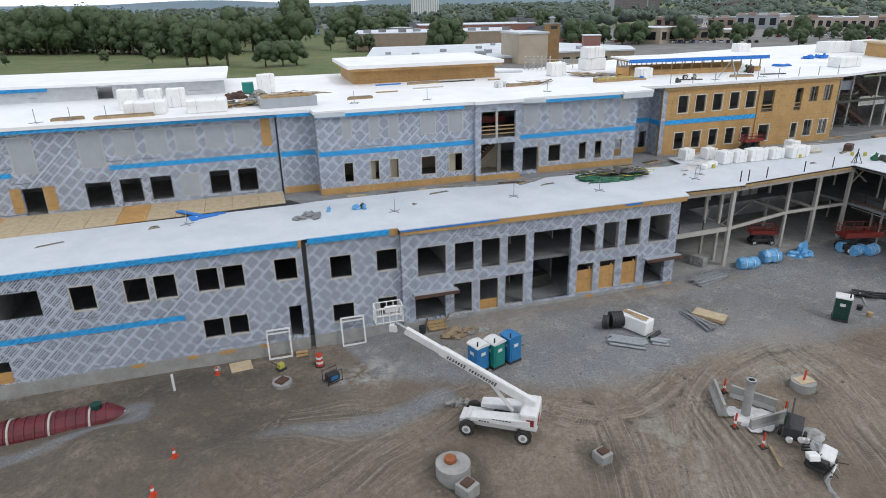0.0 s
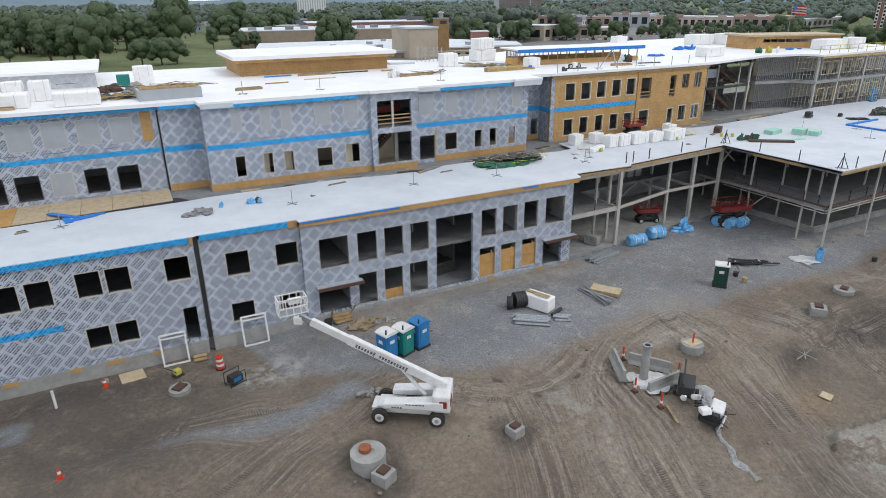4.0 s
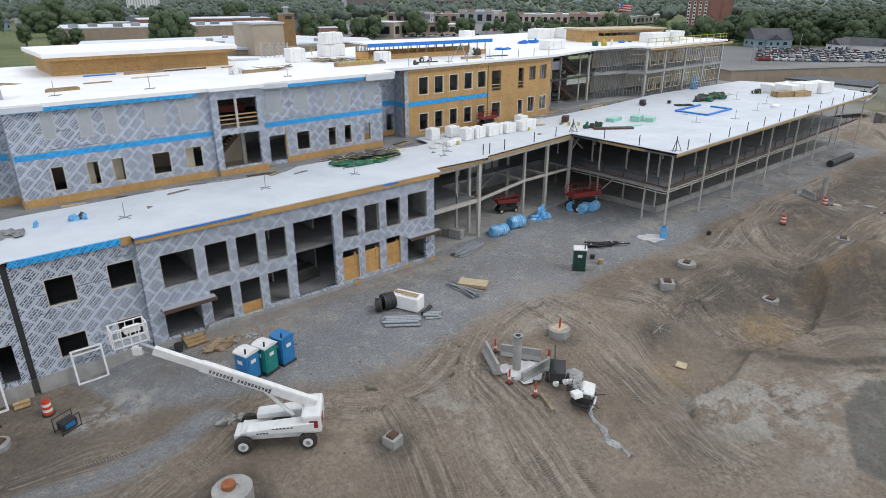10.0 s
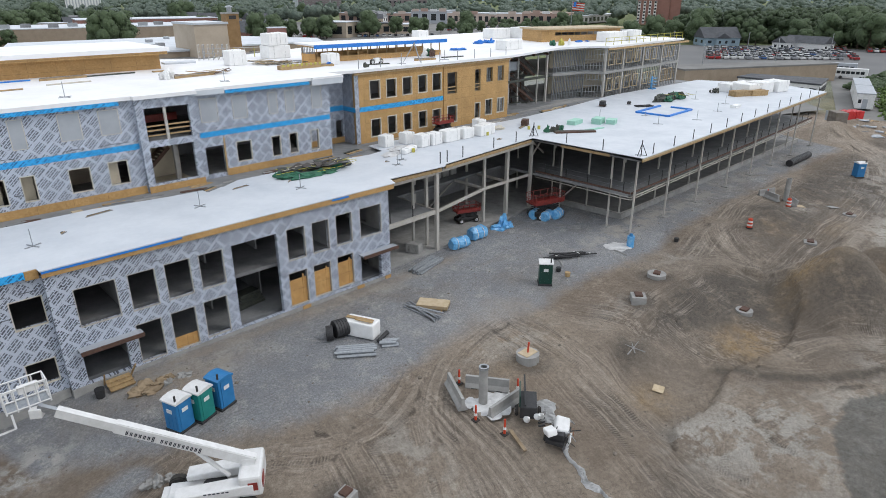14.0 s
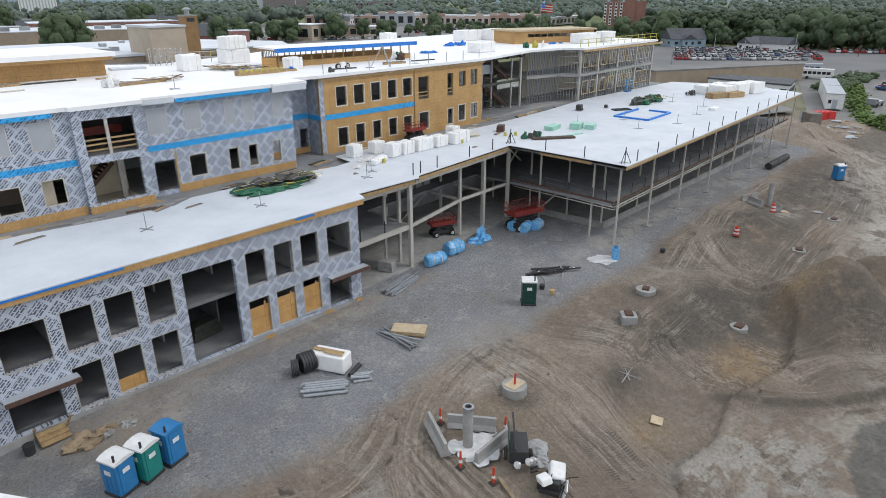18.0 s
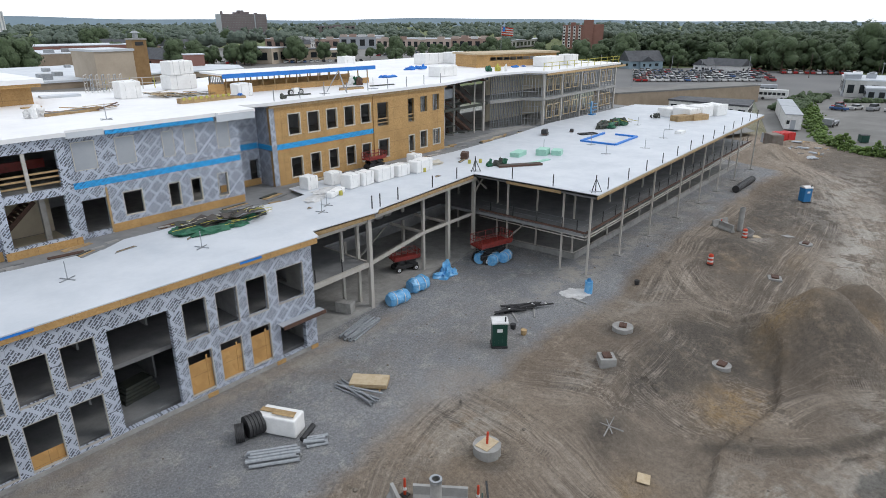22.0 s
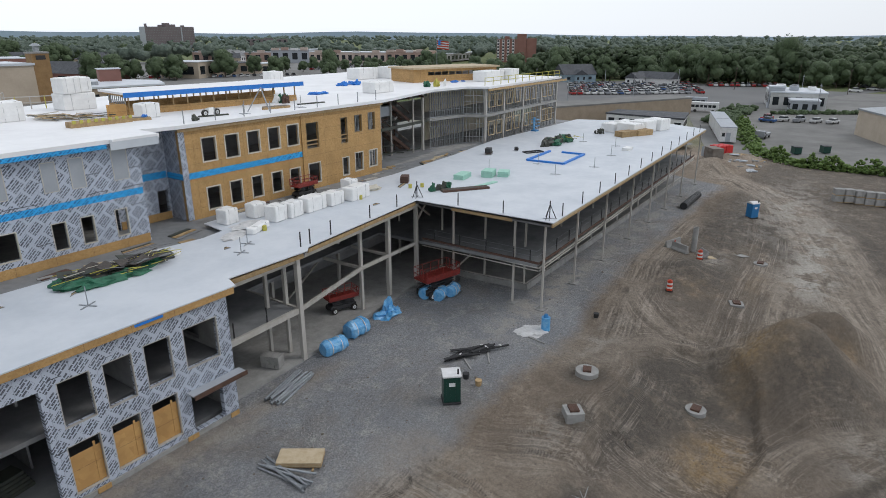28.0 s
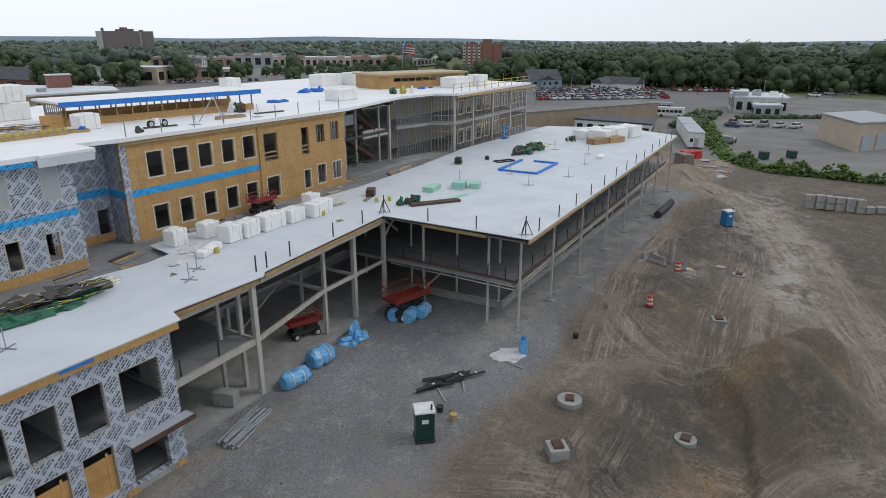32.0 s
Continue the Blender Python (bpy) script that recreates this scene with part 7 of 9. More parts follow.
# long black pipe
t = thing("drain_pipe", "long black corrugated plastic pipe lying on dirt", "pipe", at_ground(104.0, 32.45, 0))
for k in range(14):
    bm = bmesh.new()
    cyl(bm, (-4 + 0.57 * k, 0, 0.5), (-4 + 0.57 * k + 0.5, 0, 0.5), 0.5, 14)
    part("rib", bm, BLACK, t)

# buried maroon tank in the trench
t = thing("storage_tank", "ribbed maroon fibreglass tank half buried in a gravel trench", "tank", pose(-12.4, 39.0, -1.35, 0, 0, 181))
bm = bmesh.new()
cyl(bm, (0, 0, 0), (0.9, 0, 0), 0.55, 22, 1.1)
cyl(bm, (0.9, 0, 0), (14, 0, 0), 1.1, 22)
part("shell", bm, MAROON, t)
for k in range(20):
    bm = bmesh.new()
    cyl(bm, (1.0 + 0.6 * k, 0, 0), (1.12 + 0.6 * k, 0, 0), 1.17, 22)
    part("rib", bm, MAROON, t)
for k in range(4):
    bm = bmesh.new()
    cyl(bm, (1.9 + 2.4 * k, 0, 0), (2.02 + 2.4 * k, 0, 0), 1.2, 22)
    part("strap", bm, STEEL, t, "pale hold-down strap")
bm = bmesh.new()
cyl(bm, (1.6, 0, 0.9), (1.6, 0, 1.35), 0.36, 14)
part("manway", bm, DGREEN, t)
bm = bmesh.new()
cyl(bm, (-0.15, 0, 0.3), (0.1, 0, 0.3), 0.12, 10)
part("nozzle", bm, WHITE, t)
t = thing("vent_post", "white plastic vent pipe standing in dirt", "pipe", at_ground(-9.1, 39.6))
bm = bmesh.new()
cyl(bm, (0, 0, 0), (0, 0, 1.3), 0.09, 8)
part("pipe", bm, WHITE, t)

# interior stack behind the large opening
t = thing("material_stack", "dark stack of building material inside the tall opening", "material stack", pose(22.0, 45.8, 0.37, 0, 0, 10))
for k in range(5):
    part("layer", block(-1.2 + 0.05 * k, 1.2 - 0.1 * k, -0.5, 0.5, 0.02 + 0.24 * k, 0.22 + 0.24 * k), TARPBK, t)


# ---- things on the lower roof ----
ZR = 8.6
def foam(x, y, s, rz=0, z=ZR, label="block of white wrapped insulation on the roof"):
    t = thing("insulation_pack", label, "insulation pack", pose(x, y, z, 0, 0, rz), "white insulation packs")
    bm = block(-s[0] / 2, s[0] / 2, -s[1] / 2, s[1] / 2, 0, s[2], 0.1)
    bmesh.ops.subdivide_edges(bm, edges=[e for e in bm.edges if e.calc_length() > 0.5], cuts=2, use_grid_fill=True)
    for v in bm.verts:
        if v.co.z > 0.05:
            v.co += Vector((0.07, 0.07, 0.06)) * noise.noise(v.co * 1.4 + Vector((x, y, 0)))
    part("pack", bm, FOAM, t)
    for k in (-0.25, 0.25):
        part("band", block(k * s[0] - 0.02, k * s[0] + 0.02, -s[1] / 2 - 0.008, s[1] / 2 + 0.008, 0.01, s[2] + 0.008), SPOIL, t)


for x, y, s, rz in ((42.6, 53.6, (1.25, 1.2, 1.2), 5), (45.1, 53.2, (1.3, 1.2, 1.2), 0), (45.3, 51.0, (1.4, 1.2, 1.3), 8), (46.9, 50.9, (1.5, 1.2, 1.25), 6), (49.2, 50.9, (2.3, 1.2, 1.25), 4), (51.6, 50.9, (1.7, 1.3, 1.15), 3), (54.3, 50.6, (2.6, 1.3, 1.2), 5), (42.6, 50.0, (2.4, 0.7, 0.5), 20), (55.6, 52.6, (1.2, 1.2, 1.3), 0), (53.0, 52.4, (1.6, 0.9, 0.6), -12)):
    foam(x, y, s, rz, ZR)
for x, y, w, a, m, lb in ((43.0, 51.6, (1.5, 1.0, 0.16), 12, SPOIL, "crumpled white film beside the packs"), (48.0, 52.2, (1.4, 0.8, 0.3), 4, SPOIL, "crumpled white film beside the packs"), (57.6, 51.6, (1.0, 0.7, 0.4), -10, CREAM, "heap of pale offcuts beside the packs"), (40.6, 50.4, (1.4, 0.7, 0.1), 20, SPOIL, "flat white film near the roof step")):
    t = thing("film_heap", lb, "film heap", pose(x, y, ZR, 0, 0, a), "film heaps")
    bm = bmesh.new()
    lump(bm, (0, 0, 0), w, 0.7, 3, int(x))
    part("film", bm, m, t)
for x, y in ((42.9, 49.6), (60.2, 48.9), (61.2, 48.2), (54.2, 49.95)):
    t = thing("adhesive_can", "small yellow can on the white roof", "can", pose(x, y, ZR), "adhesive cans")
    bm = bmesh.new()
    cyl(bm, (0, 0, 0), (0, 0, 0.38), 0.17, 12)
    part("can", bm, STRAP, t)
def tarp_heap(x, y, n, w, h, rz, label, z=ZR, mats=None, seed=1, straps=None):
    t = thing("tarp_heap", label, "tarp heap", pose(x, y, z, 0, 0, rz))
    r = random.Random(seed)
    mats = mats or (TARPGR, TARPBK, TARPBK, TARPGR)
    for k in range(n):
        bm = bmesh.new()
        lump(bm, (r.uniform(-w[0], w[0]), r.uniform(-w[1], w[1]), h * 0.4), (r.uniform(0.4, 1.0) * min(1, w[1]), r.uniform(0.3, 0.7) * min(1, w[1]), h * r.uniform(0.5, 1.1)), 0.7, 3, r.randint(0, 99))
        part("fold", bm, mats[k % len(mats)], t)
    for k in range((0 if n < 6 else n) if straps is None else straps):
        bm = bmesh.new()
        x0, y0, a = r.uniform(-w[0], w[0]), r.uniform(-w[1], w[1]), r.uniform(0, 3.1)
        bar(bm, (x0 - math.cos(a), y0 - math.sin(a) * 0.6, h * 0.9), (x0 + math.cos(a), y0 + math.sin(a) * 0.6, h * 1.15), 0.07, 0.04)
        part("strap", bm, STRAP if k % 2 else BLACK, t)


t = thing("tarp_heap", "heap of dark panels and green tarps with yellow straps", "tarp heap", pose(32.0, 50.0, ZR, 0, 0, -6))
r = random.Random(3)
for k, (x, y, a, b, m) in enumerate(((-2.9, -0.5, 1.3, 0.6, TARPGR), (-1.7, -1.25, 1.5, 0.5, TARPGR), (0.1, -0.9, 1.2, 0.6, TARPGR), (1.4, 0.1, 1.2, 0.7, TARPGR), (-0.6, 0.9, 1.3, 0.5, TARPBK), (-2.4, 0.9, 1.2, 0.6, TARPBK), (2.6, 0.5, 0.9, 0.6, TARPBK), (0.6, 0.2, 1.6, 0.8, TARPBK), (-1.2, 0.0, 1.7, 0.8, TARPBK), (3.4, 0.7, 0.6, 0.5, SPOIL), (2.9, 1.1, 0.5, 0.4, SPOIL), (-3.6, 0.4, 0.5, 0.4, TARPGR))):
    bm = bmesh.new()
    lump(bm, (x, y, 0.12), (a * 0.9, b * 0.9, 0.3), 0.6, 3, k + 2)
    for v in bm.verts:
        v.co.z = max(0.01, v.co.z)
    part("fold", bm, m, t)
PANELB = plain("dark_brown_panels", (0.085, 0.07, 0.06), (0.05, 0.042, 0.036), 2, 0.55)
for k in range(24):
    x, y = r.uniform(-3.2, 2.6), r.uniform(-0.7, 1.1)
    part("panel", block(-r.uniform(0.3, 0.75), r.uniform(0.3, 0.75), -r.uniform(0.2, 0.5), r.uniform(0.2, 0.5), -0.02, 0.02), (PANELB, TARPBK, PANELB, DECK)[k % 4], t, at=pose(x, y, 0.5 + 0.13 * r.random() - 0.06 * abs(y), r.uniform(-22, 18), r.uniform(-16, 16), r.uniform(-40, 40)))
for k in range(58):
    bm = bmesh.new()
    x, y, a, L = r.uniform(-3.6, 3.2), r.uniform(-1.3, 1.2), r.choice((r.uniform(-0.4, 0.4), r.uniform(0, 3.1))), r.uniform(0.3, 0.9)
    z = 0.66 - 0.16 * abs(y)
    bar(bm, (x - math.cos(a) * L, y - math.sin(a) * L * 0.5, z + r.uniform(-0.14, 0.06)), (x + math.cos(a) * L, y + math.sin(a) * L * 0.5, z + r.uniform(-0.14, 0.1)), 0.045, 0.03)
    part("strap", bm, (STRAP, BLACK, PANELB, STRAP, CREAM)[k % 5], t)
tarp_heap(61.1, 46.3, 5, (1.4, 0.5), 0.5, -30, "small heap of green tarp on the white roof", mats=(TARPGR, TARPBK), seed=4)
tarp_heap(92.9, 48.1, 12, (3.2, 1.2), 0.7, -10, "heap of green and dark tarps on the far white roof", seed=5)
tarp_heap(5.9, 48.5, 5, (1.2, 0.35), 0.35, 8, "folded bright blue film beside dark boards on the roof", mats=(BLUEWR, BLUEWR, TARPBK), seed=6)
tarp_heap(3.8, 48.9, 2, (0.2, 0.2), 0.35, 0, "small blue film bundle on the roof", mats=(BLUEWR,), seed=7)
tarp_heap(2.1, 48.0, 4, (0.7, 0.9), 0.2, 80, "crumpled grey membrane strip on the roof joint", mats=(DECK,), seed=8)
t = thing("blue_strip", "loose bright blue flashing strips tangled on the roof edge", "flashing")
for p, q, w in (((-8.6, 53.9, 8.5), (-6.4, 51.2, 8.66), 0.45), ((-7.0, 50.6, 8.66), (-5.2, 51.3, 8.66), 0.5), ((-7.3, 51.4, 8.68), (-7.0, 50.2, 8.64), 0.5), ((-6.4, 51.2, 8.68), (-4.6, 51.5, 8.66), 0.3)):
    bm = bmesh.new()
    bar(bm, p, q, w, 0.07)
    part("strip", bm, TARPBL, t)
for x, y, w, rz, lb, m in ((66.9, 47.2, (2.2, 1.1, 0.5), 10, "mint green foam board stack on the white roof", MINT), (69.2, 45.4, (1.7, 1.2, 0.7), 15, "mint green foam board stack on the white roof", MINT), (70.3, 44.2, (1.5, 1.1, 0.55), 20, "mint green foam board stack on the white roof", MINT), (65.6, 43.6, (3.2, 0.5, 0.12), -8, "long pale green foam strip on the white roof", MINT), (93.0, 38.7, (1.7, 0.9, 0.35), 0, "flat white box on the white roof", FOAM), (61.9, 50.9, (1.2, 0.8, 0.7), 30, "brown carton on the roof", RUST)):
    t = thing("foam_stack", lb, "foam stack", pose(x, y, ZR, 0, 0, rz), "foam board stacks")
    n = max(1, int(w[2] / 0.14))
    for k in range(n):
        part("board", block(-w[0] / 2 + 0.03 * (k % 2), w[0] / 2, -w[1] / 2, w[1] / 2 - 0.03 * (k % 2), w[2] / n * k, w[2] / n * (k + 0.92)), m, t)
t = thing("roof_beam_stack", "dark timber beams lying on the white roof", "beam stack", pose(62.6, 44.1, ZR, 0, 0, -35))
for k in range(4):
    part("beam", block(-2.4, 2.4, -0.4 + 0.22 * k, -0.22 + 0.22 * k, 0, 0.2), TARPBK if k % 2 else RUST, t)
for x, y, s in ((80.3, 52.0, 0.8), (84.6, 50.4, 0.45)):
    t = thing("roof_machine", "small dark roofing machine on wheels", "machine", pose(x, y, ZR, 0, 0, 20))
    part("body", block(-s * 0.7, s * 0.7, -s * 0.45, s * 0.45, s * 0.3, s * 0.95, 0.04), BLACK, t)
    part("tray", block(-s * 0.75, s * 0.75, -s * 0.5, s * 0.5, s * 0.2, s * 0.28), RUST, t)
    for sx in (-0.5, 0.5):
        wheel(t, sx * s, -0.5 * s, 0.16, 0.16, 0.1, -1)
t = thing("roof_frame_pair", "two dark steel frames lying flat on the roof", "frame", pose(84.1, 48.2, ZR, 0, 0, -30))
for k in range(2):
    bm = bmesh.new()
    x = 1.3 * k - 0.7
    for a, b in (((x, -0.5), (x + 1.1, -0.5)), ((x + 1.1, -0.5), (x + 1.1, 0.5)), ((x + 1.1, 0.5), (x, 0.5)), ((x, 0.5), (x, -0.5))):
        bar(bm, (*a, 0.08), (*b, 0.08), 0.16, 0.14)
    part("frame", bm, BLACK, t)
# blue-edged roof opening
t = thing("roof_hatch", "rectangular roof opening with a bright blue taped edge", "roof opening", pose(82.9, 44.0, ZR, 0, 0, 3))
for a, b in (((-3.6, -2.3), (3.4, -2.3)), ((3.4, -2.3), (3.4, 0.6)), ((3.4, 2.2), (-3.6, 2.2)), ((-3.6, 2.2), (-3.6, -2.3))):
    bm = bmesh.new()
    bar(bm, (*a, 0.1), (*b, 0.1), 0.3, 0.2)
    part("curb", bm, TARPBL, t)
for x, y, s in ((107, 43.2, (2.6, 3.0, 1.6)), (110.4, 42.4, (3.2, 3.0, 1.7)), (113.8, 41.2, (3.0, 3.0, 1.7)), (108, 46.2, (2.8, 2.4, 1.3)), (111.6, 45.4, (3.0, 2.4, 1.3)), (109.0, 42.6, (2.4, 2.4, 1.2))):
    foam(x, y, s, -12)
for k, (x, y) in enumerate(((104.2, 42.8), (106.8, 41.3))):
    t = thing("lumber_stack", "yellow-wrapped lumber stack on the far roof", "lumber stack", pose(x, y, ZR, 0, 0, -25), "lumber stacks")
    for j in range(4):
        part("plank", block(-1.5, 1.5, -0.8 + 0.4 * j, -0.45 + 0.4 * j, 0, 0.8), LUMBER, t)
tarp_heap(104.3, 47.0, 4, (1.0, 0.6), 0.6, 0, "white covered heap on the far roof", mats=(FOAM, TARPBK), seed=12)


def anchor(x, y, z=ZR, big=False):
    t = thing("roof_anchor", "thin cross-footed roof anchor post", "roof anchor", pose(x, y, z, 0, 0, 25), "roof anchors")
    bm = bmesh.new()
    h = 1.15 if not big else 1.5
    cyl(bm, (0, 0, 0.02), (0, 0, h), 0.03 if not big else 0.05, 6)
    part("post", bm, GALV if not big else BLACK, t)
    for a in ((0.55, 0), (0, 0.55)):
        bm = bmesh.new()
        bar(bm, (-a[0], -a[1], 0.03), (a[0], a[1], 0.03), 0.07, 0.04)
        part("foot", bm, GALV, t)
    if big:
        for a in ((0.5, 0.3), (-0.5, 0.3), (0, -0.55)):
            bm = bmesh.new()
            cyl(bm, (a[0], a[1], 0), (0, 0, 1.2), 0.035, 6)
            part("strut", bm, BLACK, t)


for x, y in ((74, 40), (80, 38), (88, 39), (95, 41), (72, 47), (78, 44), (96, 46), (40, 48), (20, 47.5), (28, 46.5), (9, 47), (38.5, 46.8), (-7.5, 49.5)):
    anchor(x, y)
anchor(57.7, 46.2, big=True)
anchor(58.1, 33.1, big=True)
for x, y, w, rz in ((22.5, 51.2, (1.4, 0.7), 25), (24.5, 50.0, (1.6, 0.15), 10), (14, 50.9, (2.0, 0.2), 12), (28.5, 48.9, (1.0, 0.12), 30), (38.5, 48.4, (0.5, 0.3), 0), (-10, 49.5, (0.9, 0.5), 15), (-17, 48, (2.0, 0.1), 20), (11, 48.3, (0.5, 0.3), 40), (60.5, 50.2, (1.8, 0.4), 20), (76, 55.2, (2.5, 0.6), 10), (72, 55.8, (1.6, 1.0), 60), (39.4, 54.8, (2.4, 1.4), 15), (35.5, 54.4, (2.6, 0.7), 5), (47.5, 51.4, (1.0, 0.3), 20), (53.5, 47.6, (0.8, 0.3), 0)):
    t = thing("loose_boards", "loose boards and scraps lying on the roof", "boards", pose(x, y, (ZR if y < 53.4 else 8.27), 0, 0, rz), "loose roof boards")
    for k in range(3):
        part("board", block(-w[0] / 2 + 0.1 * k, w[0] / 2 - 0.06 * k, -w[1] / 2 + w[1] / 3 * k, -w[1] / 2 + w[1] / 3 * (k + 0.8), 0.01, 0.05 + 0.02 * k), (DECK, LUMBER, TARPBK)[k], t)

# ---- things on the upper roof ----
ZU = 16.05
for x, y, s in ((-12.3, 63.4, (1.7, 1.4, 1.8)), (-10.1, 63.4, (1.5, 1.4, 1.7)), (-8.1, 63.2, (1.6, 1.3, 1.7)), (-10.4, 59.7, (3.4, 2.0, 1.1)), (-5.2, 58.9, (3.4, 2.0, 1.1)), (0.4, 69.3, (1.8, 1.4, 2.0)), (43.0, 75.4, (3.0, 2.2, 1.5)), (35.4, 70.8, (2.0, 1.6, 1.6)), (43.3, 63.9, (1.7, 1.3, 1.2)), (73.2, 63.6, (3.6, 2.0, 1.3)), (90.5, 81.5, (4.5, 2.6, 1.7)), (95.5, 79.5, (4.5, 2.6, 1.8)), (98.4, 62.9, (5.2, 2.6, 1.5)), (102.4, 61.6, (2.6, 2.2, 1.7)), (74.5, 84.0, (2.2, 1.8, 1.8)), (99.5, 76.5, (4.0, 2.6, 1.8))):
    foam(x, y, s, 0, ZU)
for dx, dy in ((-0.75, -0.3), (0.75, 0.25)):
    foam(43.0 + dx, 75.4 + dy, (1.45, 1.9, 1.4), 4, ZU + 1.51, "upper pack of a stack of white wrapped insulation")
for x, y, n, w, h, rz, lb, ms, sd in ((-2.2, 61.2, 12, (2.0, 0.9), 0.35, 5, "heap of scrap boards and straps on the roof", (TARPBK, LUMBER, DECK), 21), (-1.8, 66.0, 7, (1.8, 0.7), 0.5, 0, "heap of scrap and tubes on the roof", (TARPBK, CONC, RUST), 22), (24.8, 63.4, 4, (0.9, 0.5), 0.7, 10, "white covered heap beside boards on the roof", (FOAM, SPOIL), 23), (57.8, 63.4, 5, (1.2, 0.5), 0.7, -18, "pale green covered heap on the roof", (FOAM, TARPGR, RUST), 25), (43.6, 58.7, 3, (0.9, 0.3), 0.3, 0, "dark hose coils near the roof edge", (TARPBK,), 26), (67.0, 67.8, 5, (1.5, 0.6), 0.22, -30, "bright blue tarp heap on the roof", (TARPBL,), 27), (79.8, 74.6, 5, (2.0, 0.9), 0.4, -15, "bright blue tarp over a stack on the roof", (TARPBL,), 28), (42.3, 62.9, 2, (0.5, 0.3), 0.35, 0, "small blue tarp beside a white pack", (TARPBL,), 29), (84.4, 62.9, 5, (1.4, 0.5), 0.6, -18, "pale yellow-green covered heap near the roof edge", (STRAP, TARPGR, FOAM), 30), (94.2, 64.8, 4, (2.0, 0.6), 0.2, -20, "flat bright blue sheet on the far roof", (TARPBL,), 31)):
    tarp_heap(x, y, n, w, h, rz, lb, ZU, ms, sd)
for x, y, w, rz in ((9, 61.0, (2.6, 0.6), 5), (27.6, 63.6, (4.2, 0.7), 8), (-12, 58.4, (4.8, 0.7), 2), (-16.5, 58.8, (2.6, 0.5), 5), (18, 70, (4, 0.5), 3), (40.6, 63.2, (4.4, 0.7), -20), (54.0, 60.2, (3, 0.6), -10)):
    t = thing("lumber_stack", "low stack of lumber lying on the upper roof", "lumber stack", pose(x, y, ZU, 0, 0, rz), "lumber stacks")
    for k in range(4):
        part("plank", block(-w[0] / 2 + 0.1 * k, w[0] / 2 - 0.05 * k, -w[1] / 2 + w[1] / 4 * k, -w[1] / 2 + w[1] / 4 * (k + 0.85), 0, 0.2 + 0.05 * (k % 2)), (LUMBER, DECK, RUST, LUMBER)[k], t)
t = thing("site_bin", "green wheeled bin on the upper roof", "bin", pose(-1.5, 69.9, ZU))
part("body", block(-0.6, 0.6, -0.4, 0.4, 0, 1.2, 0.05), GREENPL, t)
t = thing("roof_curb", "grey curb box beside the roof recess", "roof box", pose(1.9, 59.2, ZU, 0, 0, 4))
part("box", block(-2.6, 2.6, -1.0, 1.0, 0, 0.9, 0.03), COVER, t)
for k in range(3):
    part("timber", block(-2.4, 2.2, -0.9 + 0.6 * k, -0.65 + 0.6 * k, 0.905, 1.1), LUMBER, t)
for x, y in ((-24, 58.2), (-18.8, 58.2), (-16.2, 58.3), (-13.4, 58.2), (8, 58.2), (15, 57.5), (28, 58.0), (49.5, 59.0), (56, 58.8)):
    anchor(x, y, ZU)
def timber_pile(x, y, n, w, rz, z, seed, mats, label):
    """A loose pile of boards and battens."""
    t = thing("timber_pile", label, "timber pile", pose(x, y, z, 0, 0, rz), "timber piles")
    r = random.Random(seed)
    for k in range(n):
        L = r.uniform(0.6, 1.6)
        h = 0.05 + 0.45 * r.random() * (1 - abs(k / n - 0.5))
        at = pose(r.uniform(-w[0], w[0]), r.uniform(-w[1], w[1]), h, r.uniform(-8, 8), r.uniform(-9, 9), r.gauss(0, 28))
        part("board", block(-L, L, -0.07, 0.07, -0.025, 0.025), mats[k % len(mats)], t, at=at)
    return t


timber_pile(38.9, 68.4, 44, (2.6, 1.1), -50, ZU, 24, (DECK, LUMBER, CREAM, TARPBK, PLYPALE), "long tangled pile of scrap timber on the roof")
timber_pile(-2.2, 61.0, 30, (2.2, 0.9), 8, ZU, 25, (CREAM, DECK, SPOIL, TARPBK, LUMBER), "tangled pile of scrap boards and film on the roof")
timber_pile(28.6, 64.0, 16, (2.0, 0.5), 8, ZU, 26, (LUMBER, PLYPALE, RUST), "low pile of loose brown boards on the roof")
timber_pile(3.0, 59.4, 14, (2.0, 0.6), 4, ZU + 0.92, 27, (LUMBER, CREAM, DECK), "loose boards on the grey curb box")
t = thing("beam_stack", "long timber beam stack with a yellow warning tape", "beam stack", pose(38.6, 62.7, ZU, 0, 0, 0))
for k in range(3):
    part("beam", block(-2.4, 2.4, -0.45 + 0.3 * k, -0.17 + 0.3 * k, 0, 0.42), LUMBER, t)
for k in range(9):
    part("tape", block(-2.3 + 0.55 * k, -2.05 + 0.55 * k, -0.5, -0.46, 0.3, 0.55), STRAP, t, "yellow warning tape")
t = thing("frame_rack", "stack of pale scaffold frames standing on the roof", "scaffold", pose(36.6, 78.4, ZU, 0, 0, -30))
for k in range(7):
    bm = bmesh.new()
    x = -1.8 + 0.55 * k
    for a, b in (((x, -0.8, 0), (x, -0.8, 1.7)), ((x, 0.8, 0), (x, 0.8, 1.7)), ((x, -0.8, 1.7), (x, 0.8, 1.7)), ((x, -0.8, 0.9), (x, 0.8, 0.9)), ((x, -0.8, 0.3), (x, 0.8, 0.3))):
        cyl(bm, a, b, 0.04, 6)
    part("frame", bm, (STEEL, GALV)[k % 2], t)
